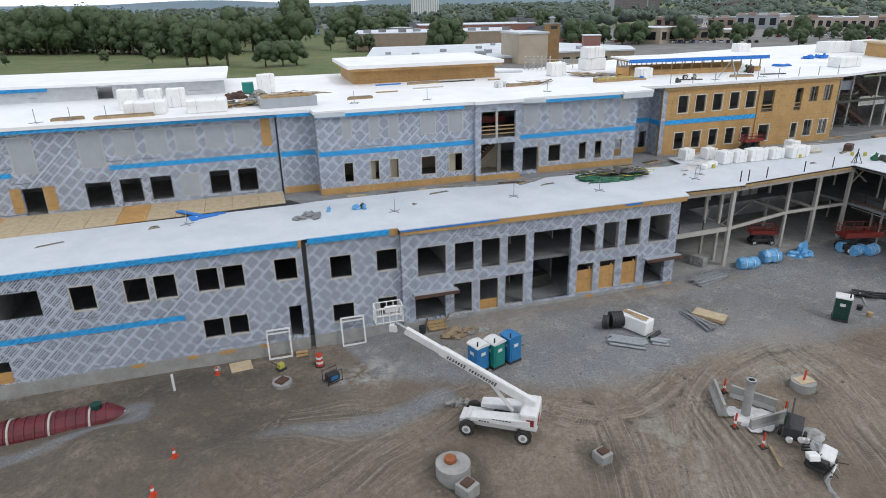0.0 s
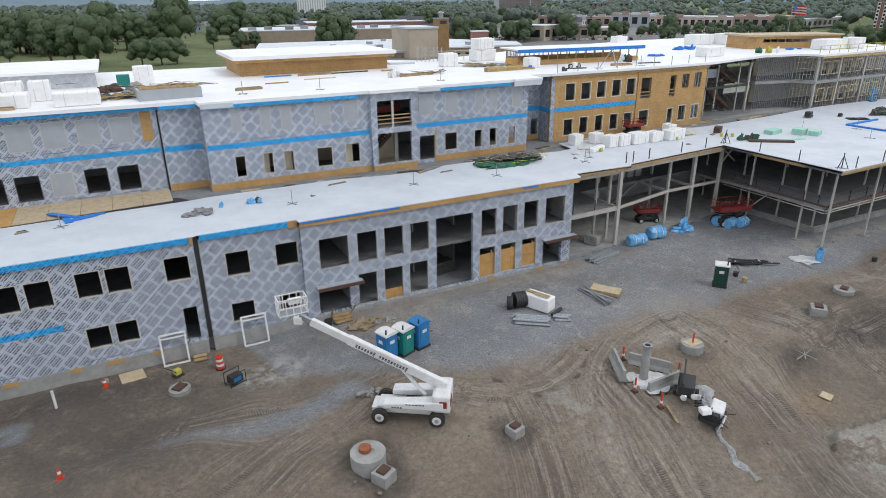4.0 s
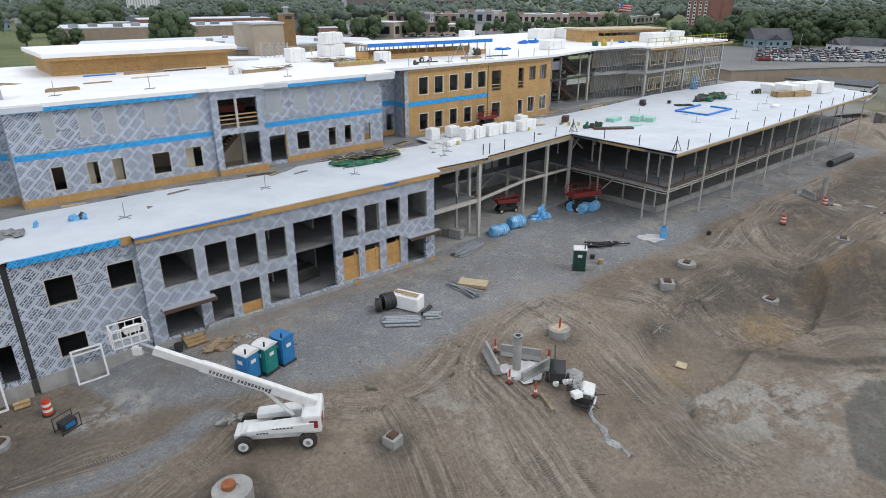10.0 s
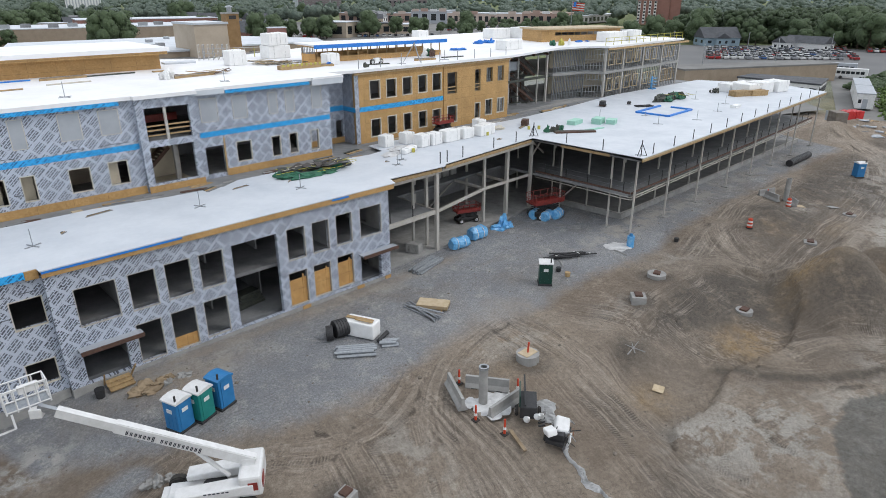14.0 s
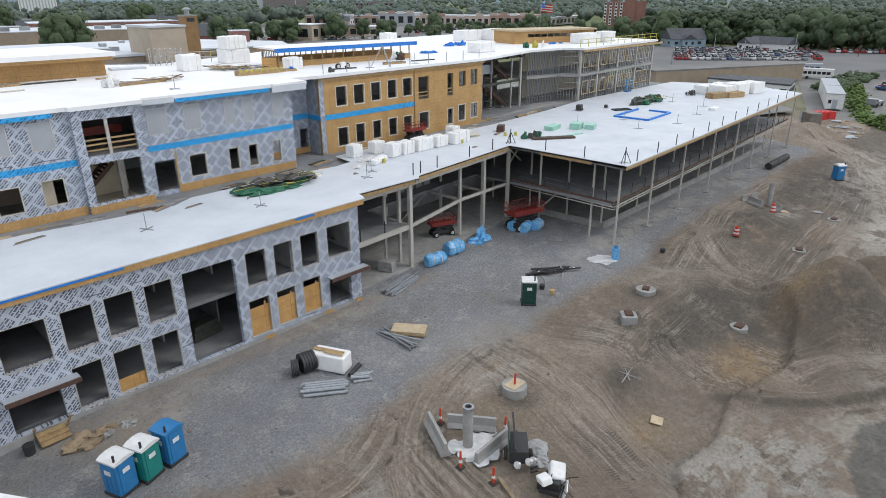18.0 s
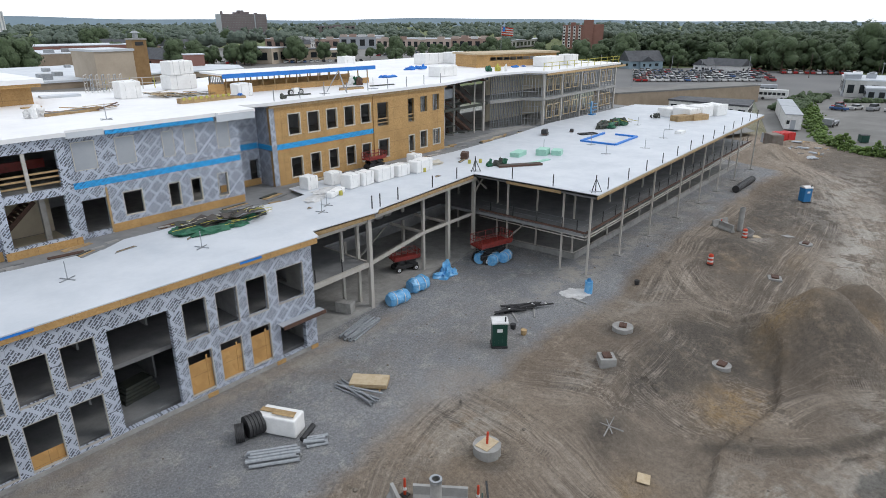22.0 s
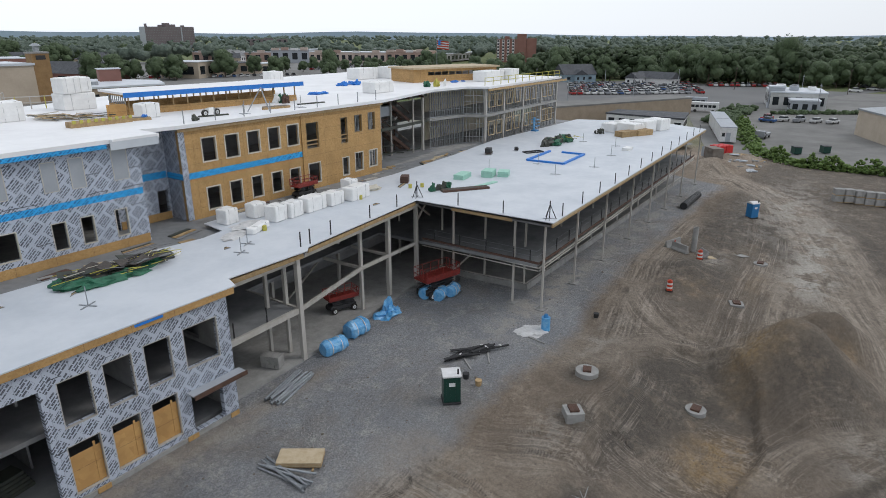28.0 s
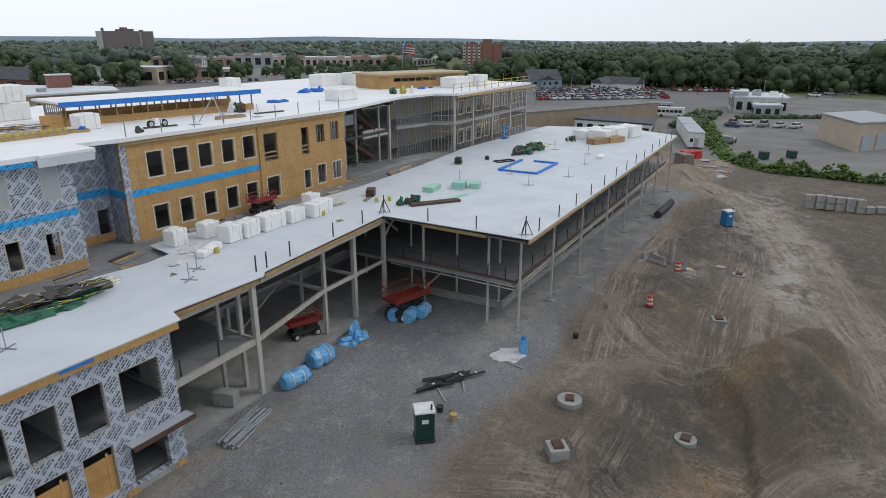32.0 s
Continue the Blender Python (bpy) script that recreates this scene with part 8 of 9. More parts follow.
for x0, y0, rz, w, m, lb in ((31.6, 77.0, -8, (3.4, 1.6), ROOFM, "loose white membrane sheet on the roof"), (22.0, 70.3, 2, (5.0, 0.3), TARPBK, "dark strip of edging beside the penthouse"), (14.0, 70.6, 3, (3.0, 0.25), TARPBL, "blue strip of edging beside the penthouse"), (26.8, 69.8, 8, (1.6, 0.4), LUMBER, "short boards beside the penthouse"), (17.5, 66.0, 4, (3.6, 0.12), CREAM, "loose batten on the roof"), (12.5, 64.5, 2, (2.4, 0.12), LUMBER, "loose batten on the roof"), (47.0, 60.0, -15, (2.6, 0.3), TARPBK, "dark hose bundle near the roof edge"), (59.0, 60.5, -10, (3.2, 0.3), TARPBK, "dark hose bundle near the roof edge"), (76.0, 66.0, -12, (2.0, 0.5), PLYPALE, "loose boards on the far roof")):
    t = thing("loose_sheet", lb, "sheet", pose(x0, y0, ZU, 0, 0, rz), "loose roof sheets")
    part("sheet", block(-w[0] / 2, w[0] / 2, -w[1] / 2, w[1] / 2, 0.01, 0.12 if w[1] < 1 else 0.2, 0.01), m, t)
# tube guard rail round the stair opening behind the scrap heap
gr = thing("roof_guard_rail", "pale tube guard rails standing round a roof opening", "guard rail", pose(39.4, 79.0, ZU, 0, 0, -18))
for k in range(7):
    bm = bmesh.new()
    cyl(bm, (-3.6 + 1.2 * k, 0, 0), (-3.6 + 1.2 * k, 0, 1.2), 0.05, 6)
    part("post", bm, STRAP if k % 2 else STEEL, gr)
for z in (0.6, 1.15):
    bm = bmesh.new()
    cyl(bm, (-3.6, 0, z), (3.6, 0, z), 0.045, 6)
    part("rail", bm, STEEL, gr)
# edge guard posts of the upper roof
gp = thing("roof_guard_rail", "row of slim guard posts with a cable along the roof edge", "guard rail")
for k in range(9):
    part("post", block(42.5 + 2.9 * k, 42.56 + 2.9 * k, 57.6, 57.66, 16.05, 17.1), GALV, gp)
for k in range(12):
    part("post", block(89.0 + 2.2 * k, 89.07 + 2.2 * k, 57.9, 57.97, 16.05, 17.15), STRAP, gp)
bm = bmesh.new()
cyl(bm, (89, 57.94, 17.1), (113.3, 57.94, 17.1), 0.04, 6)
cyl(bm, (89, 57.94, 16.6), (113.3, 57.94, 16.6), 0.04, 6)
part("rail", bm, STRAP, gp, "yellow guard rail")
# tripod hoist
t = thing("tripod_hoist", "slim steel tripod hoist near the roof edge", "tripod", pose(52.0, 59.6, ZU))
for a in ((1.2, 0.6), (-1.2, 0.6), (0, -1.0)):
    bm = bmesh.new()
    cyl(bm, (a[0], a[1], 0), (0, 0, 2.1), 0.05, 6)
    part("leg", bm, GALV, t)
t = thing("tow_wheels", "pair of dark wheels on a hoist frame on the roof", "machine", pose(46.9, 60.2, ZU))
for sx in (-0.6, 0.6):
    wheel(t, sx, 0, 0.3, 0.3, 0.22, -1)
part("body", block(-0.3, 0.3, -0.2, 0.2, 0.3, 0.7), FOAM, t)
# blue lift by the stud wall
t = thing("personnel_lift", "small blue personnel lift standing by the stud wall", "lift", pose(101.5, 56.2, 8.27))
part("base", block(-0.6, 0.6, -0.4, 0.4, 0.1, 0.5, 0.04), BLUEPL, t)
part("mast", block(-0.12, 0.12, 0.1, 0.3, 0.5, 2.4), BLUEWR, t)
for z in (1.1, 1.6, 2.1):
    bm = bmesh.new()
    for a, b in (((-0.6, -0.45), (0.6, -0.45)), ((0.6, -0.45), (0.6, 0.45)), ((-0.6, 0.45), (-0.6, -0.45))):
        cyl(bm, (*a, z), (*b, z), 0.04, 6)
    part("rail", bm, BLUEWR, t)


# ---- beyond the site ----
ZF = -0.58
FARZ = 0.3
slab("parking_lot", [(224.8, 64.0), (334.3, 19.4), (360.5, 116.3), (308.1, 176.4), (224.8, 198.6)], ZF, ZF + 0.06, ASPHALT)
slab("paved_yard", [(150.0, 27.0), (157.0, 42.6), (224.8, 64.0), (334.3, 19.4), (334.3, -58.1), (164.7, -58.1), (145.0, -8.0)], ZF, ZF + 0.05, CONCLOT)
slab("road", [(334.3, 19.4), (341.1, 27.1), (678.3, -116.3), (678.3, -130.8)], ZF, ZF + 0.06, ASPHALT)
slab("service_road", [(114.3, 58.1), (155.0, 44.6), (170.5, 58.1), (170.5, 83.3), (114.3, 106.6)], 0.305, 0.34, CONCLOT)
slab("far_parking", [(40, 215), (232, 215), (320, 204), (417, 223), (440, 330), (385, 470), (300, 590), (250, 680), (140, 560), (60, 400), (70, 290)], ZF + 0.9, ZF + 0.96, CONCLOT)
for n in ("parking_lot", "far_parking"):
    tagged(bpy.data.objects[n], "worn grey asphalt car park", "car park", kind="structure")
tagged(bpy.data.objects["paved_yard"], "pale worn paved yard behind a hedge", "paving", kind="structure")
tagged(bpy.data.objects["road"], "grey asphalt road past the yards", "road", kind="structure")
tagged(bpy.data.objects["service_road"], "pale gravel service road behind the wing", "road", kind="structure")


def shed(name, pts, h, walls, top, label, z=ZF, category="building", storeys=0, wins=0, eave=0.3):
    """A flat-roofed building on a plan, with a coping and rows of windows on its near sides."""
    t = thing(name, label, category)
    slab("wall", pts, z, z + h, walls, t)
    cx, cy = sum(p[0] for p in pts) / len(pts), sum(p[1] for p in pts) / len(pts)
    slab("roof", [(cx + (x - cx) * (1 + eave / max(1, math.dist((x, y), (cx, cy)))), cy + (y - cy) * (1 + eave / max(1, math.dist((x, y), (cx, cy))))) for x, y in pts], z + h, z + h + 0.4, top, t)
    n = len(pts)
    for i in range(n):
        p, q = Vector((*pts[i], 0)), Vector((*pts[(i + 1) % n], 0))
        d = q - p
        out = Vector((d.y, -d.x, 0)).normalized()
        if (p + d / 2 - Vector((cx, cy, 0))).dot(out) < 0:
            out = -out
        if out.dot(Vector((10, 10, 0)) - p) < 0 or not wins:
            continue
        rz = math.degrees(math.atan2(d.y, d.x))
        for s in range(storeys):
            for k in range(wins):
                c = p + d * ((k + 0.5) / wins) + out * 0.03
                w, hh = d.length / wins * 0.55, h / storeys * 0.5
                part("window", block(-w / 2, w / 2, -0.06, 0.06, -hh / 2, hh / 2), GLASSY, t, at=pose(c.x, c.y, z + h / storeys * (s + 0.5), 0, 0, rz))
    return t


shed("low_school_building", [(170.5, 84.3), (218.0, 61.0), (223.0, 70.5), (175.5, 94.0)], 4.7, TANW, CONCLOT, "long low beige brick building with a grey flat roof")
t = shed("annex", [(178, 73), (176.5, 52.5), (190, 55), (187, 73)], 3.2, WHITE, ROOFDK, "low pale annex with a dark roof edge and windows", wins=7, storeys=1)
shed("restaurant", [(249, 43.5), (252.5, 27.5), (273, 31.5), (269.5, 48.0)], 5.2, PALEST, ROOFM, "modern low white and grey restaurant building", wins=5, storeys=1)
shed("restaurant_wing", [(242.5, 36.6), (244.6, 28.6), (252.2, 30.2), (250.2, 38.3)], 3.4, COVER, ROOFM, "grey glazed front wing of the restaurant", wins=3, storeys=1)
shed("restaurant_tower", [(250.2, 44.2), (251.2, 39.8), (256.5, 41), (255.5, 45.4)], 6.8, COVER, ROOFM, "taller grey corner of the restaurant", wins=1, storeys=1)
for k, (x, y, s) in enumerate(((257.5, 38.0, 1.6), (262.0, 33.0, 1.3), (262.5, 42.6, 1.7), (267.3, 38.8, 1.3), (266.5, 34.0, 0.9), (258.5, 43.5, 0.9), (269.0, 43.0, 1.1))):
    u = thing("roof_unit", "pale ventilation unit on the restaurant roof", "roof unit", pose(x, y, ZF + 5.6, 0, 0, 12), "roof units")
    part("box", block(-s, s, -s * 0.8, s * 0.8, 0, s * 0.9, 0.05), FOAM if k % 3 else COVER, u)
    part("fan", block(-s * 0.5, s * 0.5, -s * 0.4, s * 0.4, s * 0.9, s * 1.05), DECK, u)
t = shed("garage_building", [(197.7, 17.0), (179.9, 9.3), (191.9, 0.0), (210.3, 7.8)], 6.0, BEIGE, GALV, "beige metal garage building with pale roof")
for k in range(3):
    p, q = Vector((179.9, 9.3)), Vector((191.9, 0.0))
    c = p + (q - p) * (0.2 + 0.3 * k)
    part("roller_door", block(-1.6, 1.6, -0.1, 0.02, 0, 3.6), COVER, t, at=pose(c.x - 0.05, c.y - 0.07, ZF, 0, 0, math.degrees(math.atan2(q.y - p.y, q.x - p.x))))
for k in range(3):
    bm = bmesh.new()
    cyl(bm, (190 + 1.8 * k, 10.2 + 0.75 * k, ZF), (190 + 1.8 * k, 10.2 + 0.75 * k, ZF + 4.5), 0.35, 8)
    part("silver_duct", bm, GALV, t, "shiny duct on the side wall")
shed("shop", [(382.8, 43.6), (389.5, 19.4), (407.0, 24.2), (400.2, 48.4)], 4.5, WHITE, ROOFM, "small white shop beyond the car park", wins=6, storeys=1)
for pts, h, wall_m, top_m, lb, n in (
        ([(350, 505), (385, 446), (408, 460), (373, 520)], 8.2, PINKW, ROOFM, "long pinkish brick retail store with white parapet", 9), ([(385, 446), (401, 417), (424, 430), (408, 459)], 10.5, COVER, ROOFM, "tall pale grey retail store front", 4),
        ([(401, 417), (423, 352), (448, 361), (426, 426)], 8.6, PINKP, ROOFM, "long pink stuccoed retail row", 12), ([(423, 352), (430, 318), (455, 324), (448, 358)], 9.6, PINKW, PINKP, "pink retail corner block", 5),
        ([(440, 322), (473, 330), (468, 350), (436, 341)], 7.0, PINKP, ROOFM, "low pink retail building", 5), ([(473, 330), (560, 347), (553, 376), (466, 358)], 6.4, CONC, ROOFM, "long low grey store with a white roof", 10), ([(240, 775), (288, 709), (312, 725), (264, 792)], 8.0, WHITE, ROOFM, "white big store beyond a wide car park", 8),
        ([(214, 340), (224, 317), (240, 325), (230, 348)], 8.4, BEIGE, ROOFM, "plain beige block with few windows", 2), ([(250, 338), (268, 330), (277, 346), (259, 354)], 6.3, TANW, ROOFDK, "plain tan block with few windows", 3), ([(268, 330), (286, 322), (295, 338), (277, 346)], 5.6, BEIGE, ROOFM, "low beige block with few windows", 3),
        ([(426.4, 208.3), (455.4, 145.3), (474.8, 155.0), (445.7, 218.0)], 6, TANW, ROOFM, "tan retail building among trees", 8)):
    t = shed("retail_store" if h > 6.3 and pts[0][0] > 300 else "flat_block", pts, h, wall_m, top_m, lb, z=FARZ, storeys=1, wins=n)
    if pts[0][0] > 340 and h > 7:
        p, q = Vector((*pts[0], 0)), Vector((*pts[1], 0))
        for k in range(4):
            c = p.lerp(q, (k + 0.5) / 4)
            part("parapet", block(-3.2, 3.2, -0.5, 0.4, 0, 2.0 + 0.5 * (k % 2)), (PINKP, PINKW, WHITE)[k % 3], t, at=pose(c.x, c.y, FARZ + h - 0.6, 0, 0, math.degrees(math.atan2(q.y - p.y, q.x - p.x))))
shed("brick_store", [(58.1, 360.5), (145.3, 341.1), (157.0, 387.6), (67.8, 407.0)], 8.5, TANW, ROOFM, "wide tan brick store with white roof", z=FARZ)
shed("brick_store", [(106.6, 402.1), (179.3, 385.7), (184.1, 416.7), (112.4, 432.2)], 10.5, BRICK, ROOFM, "red brick store with white roof", z=FARZ)
for k in range(9):
    u = thing("roof_unit", "dark ventilation unit on a store roof", "roof unit", pose(66 + 9.6 * k, 364 - 2.1 * k + 7 * (k % 2), FARZ + 8.9, 0, 0, -12), "roof units")
    part("box", block(-2.2, 2.2, -1.2, 1.2, 0, 1.7, 0.05), DECK if k % 3 else GALV, u)
# old school behind: flat roofs, tan block and chimney
shed("old_school", [(24, 142), (59, 138.4), (78, 184), (35, 187)], 12.1, TANW, ROOFM, "old flat-roofed school building with a white roof", z=FARZ)
shed("old_school_wing", [(70, 168), (107, 163), (113.5, 176), (100, 206), (76, 201)], 10.4, TANW, ROOFM, "old brick school wing with a white roof", z=FARZ, storeys=2, wins=10)
shed("old_school_link", [(40, 100), (76, 97), (80, 138), (43, 141)], 10.6, TANW, CONCLOT, "low brown brick school wing with a grey roof", z=FARZ)
shed("stair_block", [(58.2, 134.7), (65.4, 134.7), (65.4, 145.3), (58.2, 145.3)], 17.4, BEIGE, ROOFM, "plain beige stair block above the old roofs", z=FARZ)
u = thing("roof_house", "dark red brick plant house on the old school roof", "roof structure", pose(104, 183, FARZ + 10.8, 0, 0, -20))
part("wall", block(-2.6, 2.6, -2, 2, 0, 3.0), BRICK, u)
part("roof", block(-2.8, 2.8, -2.2, 2.2, 3.01, 3.25), ROOFM, u)
c = thing("chimney", "square yellow brick chimney with a metal cowl", "chimney", pose(66.9, 136.1, FARZ))
part("shaft", block(-1.42, 1.42, -1.2, 1.2, 0, 19.3), CHIMB, c)
part("cap", block(-1.52, 1.52, -1.3, 1.3, 19.31, 19.6), CONC, c)
part("louvre", block(-0.8, 0.8, -1.26, -1.205, 18.3, 19.0), BLACK, c)
bm = bmesh.new()
cyl(bm, (0, 0, 19.6), (0, 0, 20.6), 0.5, 12)
cyl(bm, (0, 0, 20.6), (0, 0, 21.0), 0.9, 12, 0.3)
part("cowl", bm, GALV, c)
for x, y, s in ((38, 150, 1.6), (46, 147, 1.2), (52, 143, 2.2), (57, 151, 1.6), (48, 160, 1.4), (82.4, 176.0, 2.2), (94, 172, 1.6), (88, 184, 2), (33, 158, 1.2), (60, 166, 1.4), (68, 176, 1.2)):
    u = thing("roof_unit", "metal ventilation unit on the old school roof", "roof unit", pose(x, y, FARZ + (12.5 if x < 69 else 10.8)), "roof units")
    part("box", block(-s / 2, s / 2, -s / 2, s / 2, 0, s * 0.5, 0.05), RUST if x == 82.4 else GALV, u)

# towers
def tower(name, x, y, w, d, h, rz, material, label, cols, rows, shade=None, slim=0.45, tall=0.45):
    t = thing(name, label, "tower block", pose(x, y, FARZ, 0, 0, rz))
    part("wall", block(-w / 2, w / 2, -d / 2, d / 2, 0, h), material, t)
    part("lift_house", block(-w * 0.06, w * 0.14, -d / 3, d / 3, h + 0.01, h + h * 0.09), material, t)
    for i in range(cols):
        for j in range(rows):
            part("window", block(-w / 2 + w * (i + 0.5 - slim / 2) / cols, -w / 2 + w * (i + 0.5 + slim / 2) / cols, -d / 2 - 0.2, -d / 2 - 0.004, h * (j + 0.5 - tall / 2) / rows, h * (j + 0.5 + tall / 2) / rows), shade or GLASSY, t)


tower("slab_tower", 560, 864, 66, 28, 33, -16, TOWERB, "broad dark brown slab tower on the skyline", 30, 10, shade=DECK, slim=0.35)
part("end_wall", block(-33.4, -33.02, -14, 14, 0, 33), COVER, bpy.data.objects["slab_tower"], "pale grey end wall")
part("stair_strip", block(14.5, 16, -14.6, -14.46, 0, 32.5), COVER, bpy.data.objects["slab_tower"])
for x, w, h in ((-29, 1.6, 4), (-5, 8, 5), (-11, 4, 2.5), (20, 3, 2)):
    part("plant_room", block(x, x + w, -4, 4, 33.01, 33 + h), TOWERB, bpy.data.objects["slab_tower"])
tower("white_tower", 232.6, 843.0, 36, 20, 34, -15, WHITE, "pale residential tower far behind the trees", 12, 1, shade=COVER, slim=0.4, tall=0.94)
tower("far_block", 678.3, 794.6, 60, 20, 16, -40, TOWERB, "low brown block on the skyline", 8, 3)
t = thing("brick_tower", "red brick residential tower with white window bays", "tower block", pose(513, 281, FARZ, 0, 0, -62))
part("wing", block(-16.5, 0.5, -7, 7.5, 0, 19), BRICK, t)
part("core", block(0.6, 8.5, -7.6, 7.5, 0, 23.0), BRICK, t, "plain red brick core")
part("side_wing", block(8.6, 17, -6.5, 7.5, 0, 19.5), BRICK, t)
part("plant_room", block(-10, -6, -3, 4, 19.01, 21), BRICK, t)
for i in range(4):
    part("window_bay", block(-16.2 + 4.2 * i, -14.2 + 4.2 * i, -7.25, -7.01, 1.0, 18.4), WHITE, t, "white window bay")
    for j in range(7):
        part("window", block(-15.9 + 4.2 * i, -14.5 + 4.2 * i, -7.4, -7.26, 1.6 + 2.5 * j, 3.0 + 2.5 * j), GLASSY, t)

# flag
f = thing("flag", "striped red and white flag on a tall pole", "flag", pose(230.6, 165.7, ZF))
bm = bmesh.new()
cyl(bm, (0, 0, 0), (0, 0, 21.5), 0.16, 8, 0.09)
part("pole", bm, GALV, f)
for k in range(7):
    bm = bmesh.new()
    for j in range(8):
        for a, b in ((j, j + 1),):
            xa, xb = a * 0.62, b * 0.62
            ya, yb = 0.35 * math.sin(a * 0.9), 0.35 * math.sin(b * 0.9)
            z0, z1 = 17.9 + 0.46 * k - 0.06 * a, 18.33 + 0.46 * k - 0.06 * a
            q = [bm.verts.new(p) for p in ((xa, ya, z0), (xb, yb, z0 - 0.06), (xb, yb, z1 - 0.06), (xa, ya, z1))]
            bm.faces.new(q)
    bmesh.ops.solidify(bm, geom=bm.faces[:], thickness=0.03)
    ob = part("stripe", bm, ORANGE if k % 2 == 0 else WHITE, f)
    ob.rotation_euler = (0, 0, radians(-50))
ob = part("canton", block(0.05, 2.0, 0.25, 0.3, 19.3, 21.1), TARPBL, f)
ob.rotation_euler = (0, 0, radians(-50))

# cars
def car(material, kind):
    t = thing("parked_car", "parked passenger car on asphalt", "car", pose(0, 0, -50))
    L, H = (2.25, 0.95) if kind == 0 else (2.6, 1.15)
    bm = block(-L, L, -0.88, 0.88, 0.3, H, 0.12)
    part("body", bm, material, t)
    bm = bmesh.new()
    v = box(bm, -L * 0.62, L * 0.42, -0.78, 0.78, H, H + 0.5 + 0.15 * kind)
    for i in (4, 5, 6, 7):
        v[i].co.x *= 0.72
        v[i].co.y *= 0.86
    part("glasshouse", bm, GLASSY, t)
    part("car_roof", block(-L * 0.46, L * 0.3, -0.66, 0.66, H + 0.5 + 0.15 * kind, H + 0.56 + 0.15 * kind, 0.02), material, t)
    for sx in (-0.62, 0.62):
        for sy in (-1, 1):
            bm = bmesh.new()
            cyl(bm, (sx * L, sy * 0.74, 0.33), (sx * L, sy * 0.92, 0.33), 0.33, 12)
            part("wheel", bm, RUBBER, t)
    return t


fleet = [car(m, k % 2) for k, m in enumerate(CARS)]
COLOUR = ("silver", "grey", "black", "red", "blue", "white")
for c, n in zip(fleet, COLOUR):
    tagged(c, "%s car parked on asphalt" % n, group="parked cars")
r = random.Random(12)
used = [0] * 6
def park(x, y, rz, k=None, z=ZF + 0.06):
    k = r.choice((0, 0, 1, 1, 2, 3, 4, 5, 5)) if k is None else k
    m = pose(x, y, z, 0, 0, rz)
    if not used[k]:
        used[k] = 1
        fleet[k].matrix_basis = m
    else:
        copy_thing(fleet[k], m)


for i in range(6):
    p, q = Vector((258, 119)).lerp(Vector((305, 141)), i / 5), Vector((295, 75)).lerp(Vector((338, 91)), i / 5)
    for k in range(20):
        if r.random() < 0.93:
            c = p.lerp(q, (k + 0.5) / 20)
            park(c.x, c.y, 40 + r.uniform(-4, 4))
for k in range(5):
    park(214.5 + 0.7 * k, 39 - 4.0 * k, 160 + r.uniform(-6, 6))
for x, y, k in ((210.8, 38.3, 4), (353.7, 17.4, 0), (339.1, 23.3, 5), (360.5, 9.7, 1), (368.2, 21.3, 2)):
    park(x, y, 70, k)
for k in range(13):
    park(338 + 0.95 * k, 82 - 2.2 * k, 20, (3, 5, 3, 0, 3, 3, 5, 1, 3, 2, 3, 5, 3)[k])
far_fleet = []
for m, n in zip(CARS, COLOUR):
    t = thing("parked_car", "far %s car in a wide car park" % n, "car", pose(0, 0, -60), "far parked cars")
    part("body", block(-2.2, 2.2, -0.88, 0.88, 0.15, 0.95, 0.1), m, t)
    part("glasshouse", block(-1.4, 1.0, -0.76, 0.76, 0.96, 1.45, 0.12), GLASSY, t)
    part("car_roof", block(-1.0, 0.65, -0.66, 0.66, 1.451, 1.5), m, t)
    far_fleet.append(t)
spots = []
for k in range(9):
    spots += [(140 + 11 * k + 46 * (i + 0.5) / 15, 398 - 9 * k - 30 * (i + 0.5) / 15, 58) for i in range(15)]
for k in range(7):
    spots += [(168 + 9 * k + 2.7 * i, 470 + 22 * k + 1.6 * i, 120) for i in range(14)]
for k in range(6):
    spots += [(318 + 12.5 * k + 2.0 * i, 342 + 4.4 * k - 4.6 * i, 22) for i in range(19)]
seen = set()
for x, y, a in spots:
    if r.random() < 0.76:
        k = r.choice((0, 0, 1, 1, 2, 3, 4, 5, 5, 5))
        m = pose(x, y, ZF + 0.97, 0, 0, a + r.uniform(-4, 4))
        if k in seen:
            copy_thing(far_fleet[k], m)
        else:
            seen.add(k)
            far_fleet[k].matrix_basis = m
r2 = random.Random(63)
for k in range(9):
    x, y, w, d = r2.uniform(90, 260), r2.uniform(430, 520), r2.uniform(12, 30), r2.uniform(9, 16)
    y += max(0, 200 - x) * 0.25
    shed("shop", [(x, y), (x + w * 0.85, y - w * 0.5), (x + w * 0.85 + d * 0.5, y - w * 0.5 + d * 0.85), (x + d * 0.5, y + d * 0.85)], r2.uniform(4.5, 7.5), r2.choice((BEIGE, WHITE, TANW)), r2.choice((ROOFM, ROOFM, ROOFDK)), "low flat-roofed shop beyond the school", z=FARZ, storeys=1, wins=4)


